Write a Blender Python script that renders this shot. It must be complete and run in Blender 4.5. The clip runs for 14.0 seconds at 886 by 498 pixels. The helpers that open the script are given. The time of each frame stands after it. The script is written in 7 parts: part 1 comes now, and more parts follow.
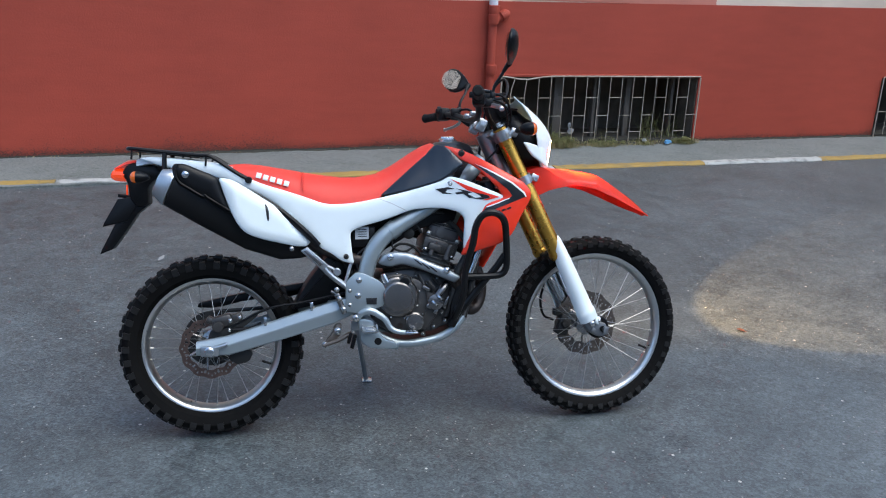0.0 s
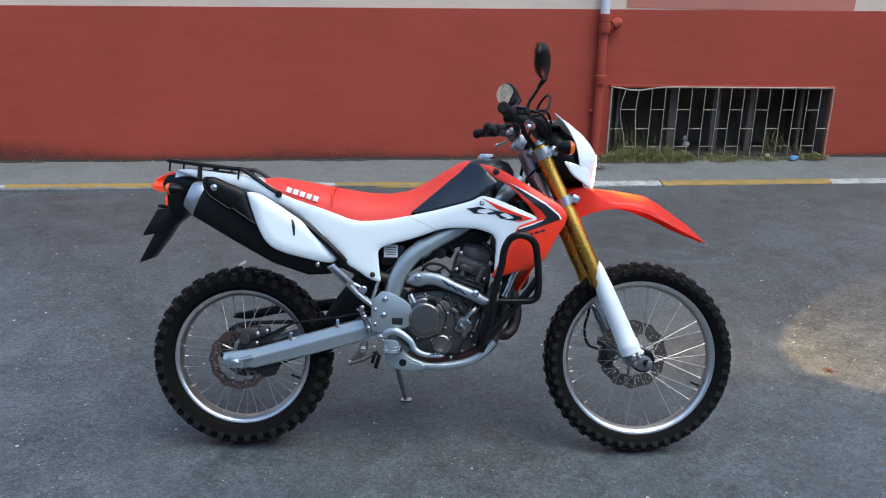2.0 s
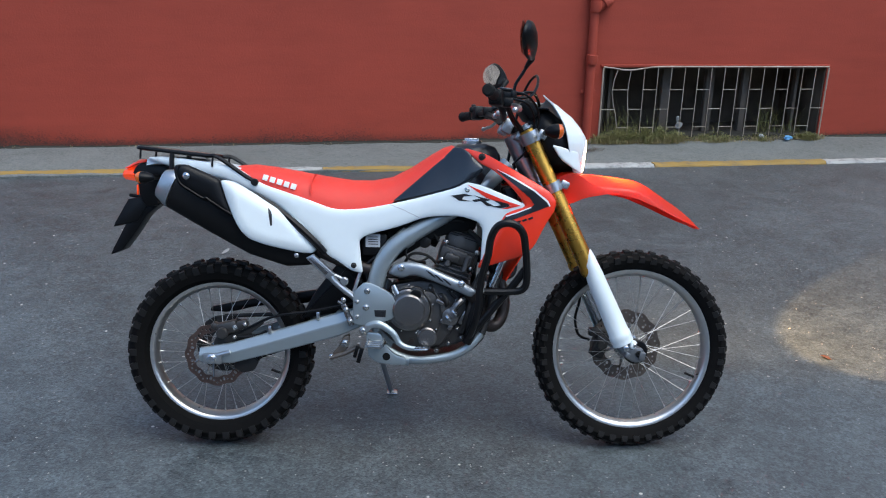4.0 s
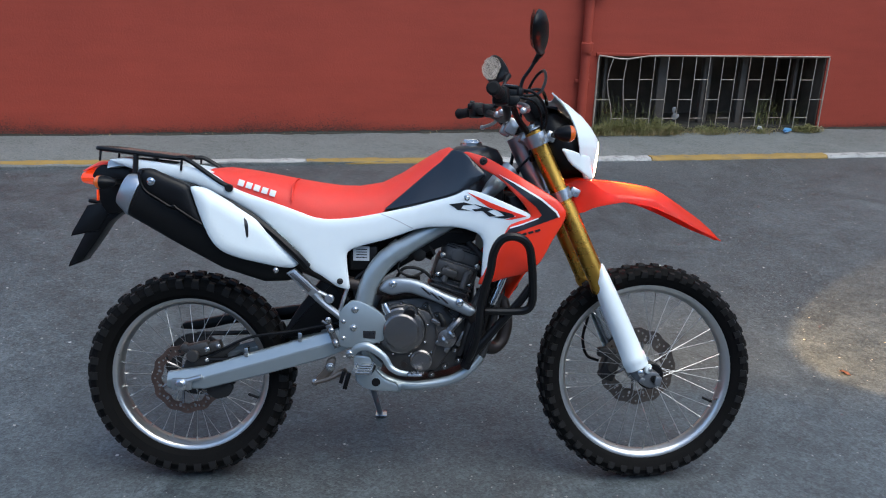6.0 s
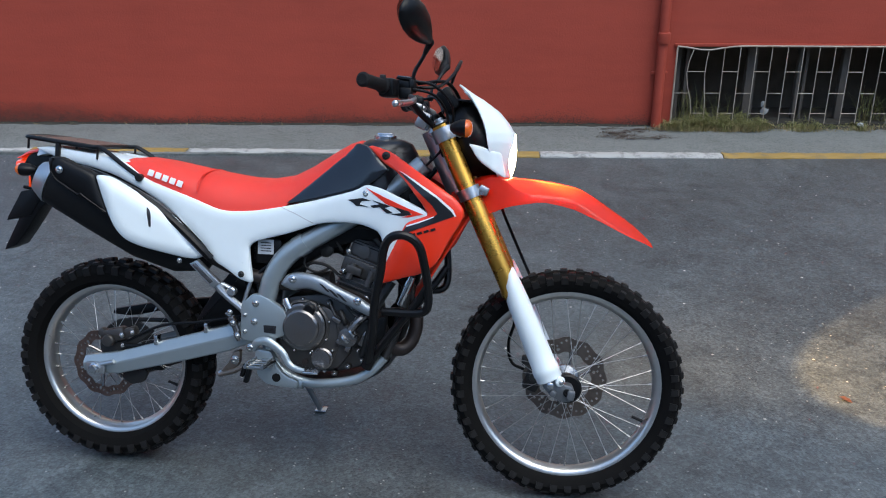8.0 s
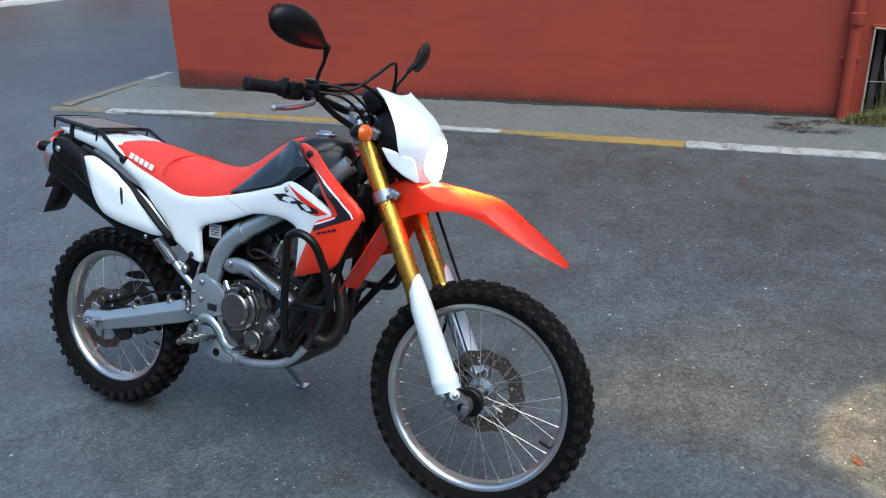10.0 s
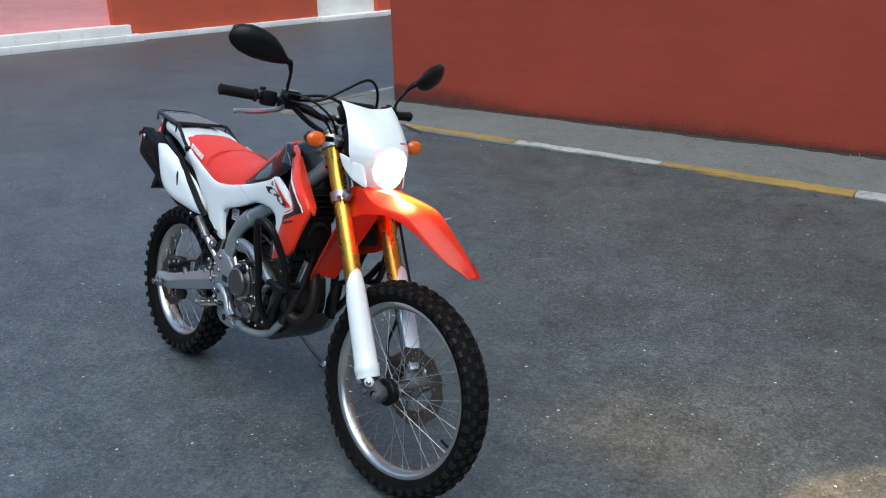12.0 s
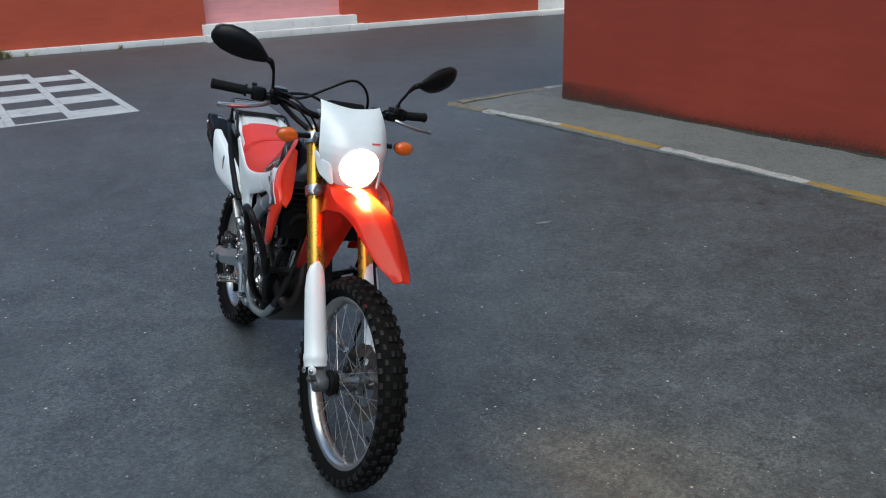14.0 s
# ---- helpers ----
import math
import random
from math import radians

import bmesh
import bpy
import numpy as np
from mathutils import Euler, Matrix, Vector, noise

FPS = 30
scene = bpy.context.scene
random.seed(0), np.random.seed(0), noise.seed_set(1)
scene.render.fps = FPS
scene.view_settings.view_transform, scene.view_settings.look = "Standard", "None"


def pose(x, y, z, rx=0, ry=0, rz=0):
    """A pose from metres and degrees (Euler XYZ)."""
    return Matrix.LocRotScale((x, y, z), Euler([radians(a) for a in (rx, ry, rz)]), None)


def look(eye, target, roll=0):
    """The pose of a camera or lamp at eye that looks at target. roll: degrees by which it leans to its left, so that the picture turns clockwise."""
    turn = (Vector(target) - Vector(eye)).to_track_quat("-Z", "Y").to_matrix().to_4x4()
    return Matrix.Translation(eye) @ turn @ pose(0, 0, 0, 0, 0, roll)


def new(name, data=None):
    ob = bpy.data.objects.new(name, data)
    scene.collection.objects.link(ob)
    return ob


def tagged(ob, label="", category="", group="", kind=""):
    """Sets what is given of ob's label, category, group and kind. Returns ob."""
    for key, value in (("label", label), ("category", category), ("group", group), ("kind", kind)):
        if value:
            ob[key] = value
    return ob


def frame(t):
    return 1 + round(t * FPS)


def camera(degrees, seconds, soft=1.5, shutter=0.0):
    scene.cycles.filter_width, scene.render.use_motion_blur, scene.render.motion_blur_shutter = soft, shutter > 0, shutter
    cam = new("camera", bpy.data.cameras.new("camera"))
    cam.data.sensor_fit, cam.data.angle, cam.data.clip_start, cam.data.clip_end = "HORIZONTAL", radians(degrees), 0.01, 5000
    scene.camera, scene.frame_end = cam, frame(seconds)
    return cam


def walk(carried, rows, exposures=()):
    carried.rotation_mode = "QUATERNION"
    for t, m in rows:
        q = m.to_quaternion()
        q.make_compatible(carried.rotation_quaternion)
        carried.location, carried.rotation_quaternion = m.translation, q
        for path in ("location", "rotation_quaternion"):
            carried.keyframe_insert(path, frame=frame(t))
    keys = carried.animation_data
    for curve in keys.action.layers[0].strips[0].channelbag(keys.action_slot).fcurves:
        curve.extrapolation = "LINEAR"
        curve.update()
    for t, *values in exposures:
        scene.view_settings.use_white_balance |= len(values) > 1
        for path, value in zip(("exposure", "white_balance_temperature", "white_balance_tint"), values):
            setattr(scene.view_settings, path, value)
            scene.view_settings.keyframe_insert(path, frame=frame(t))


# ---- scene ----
cam = camera(56.4, 14.0, soft=1.1)
PATH = [
    (0, (0.31, -2.854, 1.547), (0.66, -0.978, 0.946), 2.2),
    (0.5, (0.471, -2.799, 1.554), (0.711, -0.896, 0.987), 2.6),
    (1, (0.585, -2.784, 1.568), (0.728, -0.875, 0.987), 2.0),
    (1.5, (0.678, -2.779, 1.569), (0.709, -0.872, 0.967), 1.9),
    (2, (0.699, -2.776, 1.574), (0.714, -0.866, 0.979), 1.4),
    (2.5, (0.702, -2.771, 1.577), (0.704, -0.86, 0.986), 1.0),
    (3, (0.701, -2.764, 1.575), (0.713, -0.854, 0.982), 0.9),
    (3.5, (0.718, -2.752, 1.57), (0.75, -0.842, 0.977), 0.8),
    (3.7, (0.73, -2.721, 1.565), (0.758, -0.817, 0.954), 1.0),
    (5.8, (0.701, -2.372, 1.559), (0.774, -0.493, 0.88), 1.7),
    (6, (0.697, -2.369, 1.557), (0.767, -0.486, 0.887), 1.7),
    (6.5, (0.72, -2.35, 1.554), (0.785, -0.462, 0.9), 1.4),
    (7, (0.886, -2.352, 1.551), (0.883, -0.459, 0.906), 0.2),
    (7.5, (1.161, -2.356, 1.57), (1.032, -0.47, 0.916), 0.6),
    (8, (1.382, -2.237, 1.553), (1.116, -0.379, 0.86), 0.3),
    (8.2, (1.474, -2.189, 1.56), (1.174, -0.343, 0.853), 0.4),
    (10.3, (2.503, -1.895, 1.645), (1.555, -0.278, 0.892), -2.0),
    (10.5, (2.643, -1.901, 1.635), (1.635, -0.309, 0.907), -2.1),
    (11, (2.904, -1.808, 1.639), (1.741, -0.337, 0.888), -1.5),
    (11.5, (3.071, -1.637, 1.607), (1.791, -0.253, 0.882), -0.8),
    (12, (3.241, -1.466, 1.637), (1.841, -0.188, 0.940), -1.6),
    (12.5, (3.477, -1.290, 1.657), (1.963, -0.158, 0.945), -0.9),
    (13, (3.642, -1.137, 1.660), (2.045, -0.140, 0.928), -1.6),
    (13.5, (3.703, -0.938, 1.643), (2.059, -0.007, 0.927), -1.0),
    (14, (3.733, -0.743, 1.650), (2.019, 0.067, 0.952), -1.8),
]
walk(cam, [(t, look(eye, target, roll)) for t, eye, target, roll in PATH], [(0, 1.60, 6400, 4), (3.7, 1.47, 6400, 4), (8.2, 1.40, 6400, 4), (10.5, 1.56, 6550, 1), (11.5, 1.45, 6700, 1), (12.5, 1.12, 6800, 2), (14, 0.92, 6950, 2)])

# ---------------------------------------------------------------- light
world = bpy.data.worlds.new("sky")
scene.world = world
world.use_nodes = True
wn = world.node_tree.nodes
sky = wn.new("ShaderNodeTexSky")
sky.sky_type = "NISHITA"
sky.sun_disc = False
SUN_EL, SUN_AZ = radians(64), radians(128)
sky.sun_elevation, sky.sun_rotation = SUN_EL, SUN_AZ
sky.air_density, sky.dust_density, sky.ozone_density = 1.0, 1.2, 2.5
wn["Background"].inputs[1].default_value = 0.12
world.node_tree.links.new(sky.outputs[0], wn["Background"].inputs[0])

sun = new("sun", bpy.data.lights.new("sun", "SUN"))
sun.data.energy, sun.data.angle, sun.data.color = 0.95, radians(55), (1.0, 0.96, 0.91)
sun.matrix_world = look((math.sin(SUN_AZ) * math.cos(SUN_EL), math.cos(SUN_AZ) * math.cos(SUN_EL), math.sin(SUN_EL)), (0, 0, 0))


# ---------------------------------------------------------------- materials
def material(name, color, rough=0.5, metal=0.0, coat=0.0, var=0.08, scale=30.0, bump=0.0, bump_scale=200.0,
             emit=0.0, emit_color=None, trans=0.0, spec=0.5, rough_var=0.06, dirt=0.0, dirt_color=(0.12, 0.1, 0.08)):
    m = bpy.data.materials.new(name)
    m.use_nodes = True
    nt = m.node_tree
    b = nt.nodes["Principled BSDF"]
    b.inputs["Metallic"].default_value = metal
    b.inputs["Coat Weight"].default_value = coat
    b.inputs["Coat Roughness"].default_value = 0.08
    b.inputs["Specular IOR Level"].default_value = spec
    b.inputs["Transmission Weight"].default_value = trans
    tc = nt.nodes.new("ShaderNodeTexCoord")
    n1 = nt.nodes.new("ShaderNodeTexNoise")
    n1.inputs["Scale"].default_value, n1.inputs["Detail"].default_value = scale, 5
    nt.links.new(tc.outputs["Object"], n1.inputs["Vector"])
    mix = nt.nodes.new("ShaderNodeMix")
    mix.data_type = "RGBA"
    mix.inputs[6].default_value = (*[c * (1 - var) for c in color], 1)
    mix.inputs[7].default_value = (*[min(1, c * (1 + var)) for c in color], 1)
    nt.links.new(n1.outputs["Fac"], mix.inputs[0])
    out = mix.outputs[2]
    if dirt > 0:
        n3 = nt.nodes.new("ShaderNodeTexNoise")
        n3.inputs["Scale"].default_value, n3.inputs["Detail"].default_value = scale * 0.35, 8
        nt.links.new(tc.outputs["Object"], n3.inputs["Vector"])
        ramp = nt.nodes.new("ShaderNodeMapRange")
        ramp.inputs[1].default_value, ramp.inputs[2].default_value = 0.5, 0.75
        ramp.inputs[3].default_value, ramp.inputs[4].default_value = 0.0, dirt
        nt.links.new(n3.outputs["Fac"], ramp.inputs[0])
        m2 = nt.nodes.new("ShaderNodeMix")
        m2.data_type = "RGBA"
        m2.inputs[7].default_value = (*dirt_color, 1)
        nt.links.new(ramp.outputs[0], m2.inputs[0])
        nt.links.new(out, m2.inputs[6])
        out = m2.outputs[2]
    nt.links.new(out, b.inputs["Base Color"])
    rr = nt.nodes.new("ShaderNodeMapRange")
    rr.inputs[3].default_value, rr.inputs[4].default_value = max(0.02, rough - rough_var), min(1, rough + rough_var)
    nt.links.new(n1.outputs["Fac"], rr.inputs[0])
    nt.links.new(rr.outputs[0], b.inputs["Roughness"])
    if bump > 0:
        n2 = nt.nodes.new("ShaderNodeTexNoise")
        n2.inputs["Scale"].default_value, n2.inputs["Detail"].default_value = bump_scale, 4
        nt.links.new(tc.outputs["Object"], n2.inputs["Vector"])
        bp = nt.nodes.new("ShaderNodeBump")
        bp.inputs["Strength"].default_value, bp.inputs["Distance"].default_value = bump, 0.004
        nt.links.new(n2.outputs["Fac"], bp.inputs["Height"])
        nt.links.new(bp.outputs[0], b.inputs["Normal"])
    if emit > 0:
        b.inputs["Emission Color"].default_value = (*(emit_color or color), 1)
        b.inputs["Emission Strength"].default_value = emit
    return m


RED = material("red plastic", (0.80, 0.036, 0.010), 0.33, coat=0.2, var=0.04)
def thin_plastic(m, share_):
    """Lets part of the light that falls on a thin moulding through it."""
    nt = m.node_tree
    b, out = nt.nodes["Principled BSDF"], nt.nodes["Material Output"]
    tl, mx = nt.nodes.new("ShaderNodeBsdfTranslucent"), nt.nodes.new("ShaderNodeMixShader")
    tl.inputs[0].default_value, mx.inputs[0].default_value = (0.85, 0.05, 0.02, 1), share_
    nt.links.new(b.outputs[0], mx.inputs[1])
    nt.links.new(tl.outputs[0], mx.inputs[2])
    nt.links.new(mx.outputs[0], out.inputs["Surface"])
    return m


FENDER_RED = thin_plastic(material("translucent red plastic", (0.80, 0.036, 0.010), 0.33, coat=0.2, var=0.04), 0.45)
SEAT_RED = material("red seat vinyl", (0.70, 0.033, 0.018), 0.5, var=0.08, bump=0.25, bump_scale=900)
WHITE = material("white plastic", (0.72, 0.785, 0.80), 0.3, coat=0.25, var=0.02)
BLACK = material("black plastic", (0.004, 0.004, 0.0045), 0.36, spec=0.2, var=0.2, bump=0.08, bump_scale=700)
GLOSS_BLACK = material("satin black tank cover", (0.008, 0.009, 0.012), 0.3, spec=0.35, coat=0.12, var=0.1)
TANK_BLACK = material("gloss black tank panel", (0.006, 0.008, 0.012), 0.16, spec=0.5, coat=0.35, var=0.1)
MATT_BLACK = material("matt black heat paint", (0.0045, 0.0045, 0.0048), 0.48, spec=0.2, var=0.3, bump=0.1, bump_scale=500)
BAR_BLACK = material("black powder coat", (0.0045, 0.0045, 0.005), 0.36, spec=0.28, var=0.2)
RUBBER = material("tyre rubber", (0.006, 0.0058, 0.0056), 0.7, spec=0.06, var=0.25, scale=40, bump=0.3, bump_scale=250, dirt=0.04, dirt_color=(0.04, 0.036, 0.033))
GRIP = material("grip rubber", (0.008, 0.008, 0.008), 0.7, spec=0.2, var=0.2, bump=0.4, bump_scale=400)
GOLD = material("gold anodised fork", (0.58, 0.31, 0.055), 0.28, metal=0.9, var=0.1)
ALU = material("brushed aluminium", (0.42, 0.435, 0.45), 0.3, metal=0.9, var=0.08, bump=0.05)
HUB = material("dull hub alloy", (0.27, 0.275, 0.28), 0.26, metal=0.95, var=0.15, bump=0.08)
RIM = material("silver rim", (0.56, 0.55, 0.53), 0.3, metal=0.97, var=0.08, scale=60)
FRAME = material("silver frame paint", (0.30, 0.345, 0.365), 0.31, metal=0.6, var=0.05, coat=0.2)
VALVE = material("dark valve cover paint", (0.07, 0.07, 0.072), 0.5, metal=0.2, var=0.2, bump=0.15, bump_scale=400)
ENGINE = material("grey engine castings", (0.060, 0.057, 0.055), 0.36, metal=0.55, var=0.25, scale=25, bump=0.25, bump_scale=350, dirt=0.5, dirt_color=(0.04, 0.037, 0.034))
COVER = material("satin engine covers", (0.20, 0.19, 0.185), 0.25, metal=0.9, var=0.14, scale=22, bump=0.08, dirt=0.25, dirt_color=(0.16, 0.13, 0.1))
DARK = material("dark oily metal", (0.018, 0.0175, 0.017), 0.55, metal=0.3, var=0.4, bump=0.2)
CLAMP = material("grey cast clamp", (0.16, 0.17, 0.18), 0.42, metal=0.7, var=0.2, bump=0.15, bump_scale=300)
HEAT = material("dull heat shield metal", (0.30, 0.33, 0.355), 0.38, metal=0.7, var=0.15, bump=0.05)
BRACKET = material("brown tarnished bracket", (0.13, 0.11, 0.095), 0.4, metal=0.6, var=0.35, scale=50, dirt=0.4)
SPOKE = material("dull steel spokes", (0.40, 0.40, 0.39), 0.38, metal=0.9, var=0.12)
TREAD = material("dusty tread rubber", (0.0085, 0.008, 0.0077), 0.5, spec=0.22, var=0.15, scale=60, bump=0.3, bump_scale=250, dirt=0.05, dirt_color=(0.05, 0.046, 0.04))
BOLT = material("zinc bolts", (0.44, 0.44, 0.43), 0.26, metal=1.0, var=0.1)
STEEL = material("bright steel", (0.55, 0.56, 0.57), 0.22, metal=1.0, var=0.06)
DISC = material("brake disc steel", (0.105, 0.088, 0.076), 0.36, metal=0.6, var=0.3, scale=60)
# brown that the rear disc's steel reflects is put into its base colour
TINTED_DISC = material("brake disc steel with a reflected brown tint", (0.135, 0.092, 0.077), 0.36, metal=0.8, var=0.35, scale=60)
HEADER = material("heat browned pipe", (0.022, 0.016, 0.014), 0.45, metal=0.4, var=0.35)
MIRROR = material("mirror glass", (0.9, 0.9, 0.9), 0.03, metal=1.0, var=0.0, rough_var=0.0)
AMBER = material("amber lens", (0.48, 0.085, 0.008), 0.2, coat=0.4, var=0.15, emit=0.05, emit_color=(1.0, 0.22, 0.02))
TAIL_RED = material("lit red tail lens", (0.8, 0.04, 0.01), 0.2, coat=0.4, var=0.2, scale=60, emit=0.16, emit_color=(1.0, 0.1, 0.02))
LENS = material("lit headlight lens", (0.9, 0.88, 0.8), 0.15, emit=24.0, emit_color=(1.0, 0.72, 0.38))
DECAL_W = material("white decal", (0.78, 0.78, 0.78), 0.35, var=0.02)
DECAL_K = material("black decal", (0.012, 0.012, 0.014), 0.3, var=0.1)
DECAL_R = material("red decal", (0.75, 0.03, 0.01), 0.32, var=0.03)
STICKER = material("grey sticker", (0.48, 0.5, 0.52), 0.45, var=0.05)
RACK_PLATE = material("rusty brown plate", (0.15, 0.115, 0.095), 0.3, metal=0.4, var=0.4, scale=35, dirt=0.5, dirt_color=(0.16, 0.07, 0.03))
LEVER_RED = material("red anodised lever", (0.45, 0.14, 0.13), 0.3, metal=0.6)


def surface(name, build):
    m = bpy.data.materials.new(name)
    m.use_nodes = True
    nt = m.node_tree
    build(nt, nt.nodes["Principled BSDF"])
    return m


def node(nt, kind, links=(), **values):
    n = nt.nodes.new(kind)
    for key, value in values.items():
        n.inputs[key.replace("_", " ")].default_value = value
    for source, socket in links:
        nt.links.new(source, n.inputs[socket])
    return n


def ramp_of(nt, source, stops):
    r = nt.nodes.new("ShaderNodeValToRGB")
    while len(r.color_ramp.elements) < len(stops):
        r.color_ramp.elements.new(0.5)
    for e, (p, c) in zip(r.color_ramp.elements, stops):
        e.position, e.color = p, (*c, 1)
    nt.links.new(source, r.inputs[0])
    return r.outputs[0]


def blend(nt, fac, a, b, kind="MIX"):
    n = nt.nodes.new("ShaderNodeMix")
    n.data_type, n.blend_type = "RGBA", kind
    for socket, v in ((0, fac), (6, a), (7, b)):
        if isinstance(v, (int, float)):
            n.inputs[socket].default_value = v
        elif isinstance(v, tuple):
            n.inputs[socket].default_value = (*v, 1)
        else:
            nt.links.new(v, n.inputs[socket])
    return n.outputs[2]


def grit_nodes(tones, chip, chip_share, rough0, stone_scale):
    """Bound stone: mottled binder, separate grains and pale or dark chips."""
    def build(nt, b):
        pos = node(nt, "ShaderNodeNewGeometry").outputs["Position"]
        big = node(nt, "ShaderNodeTexNoise", [(pos, "Vector")], Scale=0.55, Detail=7.0, Roughness=0.6).outputs["Fac"]
        mid = node(nt, "ShaderNodeTexNoise", [(pos, "Vector")], Scale=7.0, Detail=8.0, Roughness=0.7).outputs["Fac"]
        fine = node(nt, "ShaderNodeTexNoise", [(pos, "Vector")], Scale=70.0, Detail=6.0, Roughness=0.75).outputs["Fac"]
        grain = node(nt, "ShaderNodeTexVoronoi", [(pos, "Vector")], Scale=stone_scale)
        tint = node(nt, "ShaderNodeSeparateColor", [(grain.outputs["Color"], 0)]).outputs[1]
        dark, base, pale = tones
        patch = node(nt, "ShaderNodeTexNoise", [(pos, "Vector")], Scale=2.4, Detail=7.0, Roughness=0.65).outputs["Fac"]
        grit = node(nt, "ShaderNodeTexNoise", [(pos, "Vector")], Scale=26.0, Detail=8.0, Roughness=0.82).outputs["Fac"]
        total = None
        lumps = node(nt, "ShaderNodeTexVoronoi", [(pos, "Vector")], Scale=stone_scale * 0.45)
        lump = node(nt, "ShaderNodeSeparateColor", [(lumps.outputs["Color"], 0)]).outputs[0]
        mixed = ((big, 0.42), (patch, 0.42), (mid, 0.55), (tint, 0.26), (lump, 0.16), (grit, 0.64), (fine, 0.68))
        for source, weight in mixed:
            n = nt.nodes.new("ShaderNodeMath")
            n.operation = "MULTIPLY_ADD"
            nt.links.new(source, n.inputs[0])
            n.inputs[1].default_value = weight
            if total is None:
                n.inputs[2].default_value = 0.45 - 0.5 * sum(w for _, w in mixed)
            else:
                nt.links.new(total, n.inputs[2])
            total = n.outputs[0]
        col = ramp_of(nt, total, [(0.0, tuple(c * 0.6 for c in dark)), (0.2, dark), (0.45, base), (0.95, pale)])
        spots = node(nt, "ShaderNodeTexVoronoi", [(pos, "Vector")], Scale=19.0)
        near = ramp_of(nt, spots.outputs["Distance"], [(0.0, (1, 1, 1)), (0.09, (1, 1, 1)), (0.14, (0, 0, 0))])
        pick = node(nt, "ShaderNodeSeparateColor", [(spots.outputs["Color"], 0)])
        some = ramp_of(nt, pick.outputs[0], [(1 - chip_share, (0, 0, 0)), (1 - chip_share + 0.02, (1, 1, 1))])
        col = blend(nt, blend(nt, 1.0, near, some, "MULTIPLY"), col, chip)
        specks = node(nt, "ShaderNodeTexVoronoi", [(pos, "Vector")], Scale=52.0)
        speck = ramp_of(nt, specks.outputs["Distance"], [(0.0, (1, 1, 1)), (0.13, (1, 1, 1)), (0.2, (0, 0, 0))])
        few = ramp_of(nt, node(nt, "ShaderNodeSeparateColor", [(specks.outputs["Color"], 0)]).outputs[1], [(0.90, (0, 0, 0)), (0.92, (1, 1, 1))])
        col = blend(nt, blend(nt, 0.8, (0, 0, 0), blend(nt, 1.0, speck, few, "MULTIPLY")), col, tuple(c * 0.7 for c in chip))
        gaps = ramp_of(nt, pick.outputs[2], [(0.90, (0, 0, 0)), (0.92, (1, 1, 1))])
        col = blend(nt, blend(nt, 1.0, near, gaps, "MULTIPLY"), col, tuple(c * 0.4 for c in dark))
        nt.links.new(col, b.inputs["Base Color"])
        rough = node(nt, "ShaderNodeMapRange", [(mid, 0)])
        rough.inputs[3].default_value, rough.inputs[4].default_value = rough0, rough0 + 0.32
        nt.links.new(rough.outputs[0], b.inputs["Roughness"])
        b.inputs["Specular IOR Level"].default_value = 0.95
        h = blend(nt, 0.5, fine, grain.outputs["Distance"])
        bump = node(nt, "ShaderNodeBump", [(h, "Height")], Strength=0.5, Distance=0.006)
        nt.links.new(bump.outputs[0], b.inputs["Normal"])
    return build


def paint_nodes(base, worn, seed, wear=(0.66, 0.76, 0.35), grain=3.3):
    def build(nt, b):
        pos = node(nt, "ShaderNodeTexCoord").outputs["Object"]
        big = node(nt, "ShaderNodeTexNoise", [(pos, "Vector")], Scale=0.8 + seed, Detail=7.0, Roughness=0.6).outputs["Fac"]
        stretch = node(nt, "ShaderNodeMapping", [(pos, "Vector")])
        stretch.inputs["Scale"].default_value = (1.2, 1.0, 6.0)
        streak = node(nt, "ShaderNodeTexNoise", [(stretch.outputs[0], "Vector")], Scale=1.6, Detail=8.0, Roughness=0.62).outputs["Fac"]
        fine = node(nt, "ShaderNodeTexNoise", [(pos, "Vector")], Scale=60.0, Detail=6.0, Roughness=0.6).outputs["Fac"]
        lump = node(nt, "ShaderNodeTexNoise", [(pos, "Vector")], Scale=7.0, Detail=4.0).outputs["Fac"]
        lo = tuple(c * 0.86 for c in base)
        hi = tuple(min(1, c * 1.12) for c in base)
        col = ramp_of(nt, big, [(0.3, lo), (0.7, hi)])
        col = blend(nt, 0.4, col, ramp_of(nt, streak, [(0.36, tuple(c * 0.8 for c in base)), (0.7, hi)]))
        scuff = ramp_of(nt, node(nt, "ShaderNodeTexNoise", [(pos, "Vector")], Scale=grain, Detail=9.0, Roughness=0.72).outputs["Fac"], [(wear[0], (0, 0, 0)), (wear[1], (1, 1, 1))])
        col = blend(nt, blend(nt, 1.0, scuff, (wear[2],) * 3, "MULTIPLY"), col, worn)
        nt.links.new(col, b.inputs["Base Color"])
        b.inputs["Roughness"].default_value = 0.72
        b.inputs["Specular IOR Level"].default_value = 0.3
        h = blend(nt, 0.5, fine, lump)
        bump = node(nt, "ShaderNodeBump", [(h, "Height")], Strength=0.35, Distance=0.01)
        nt.links.new(bump.outputs[0], b.inputs["Normal"])
    return build


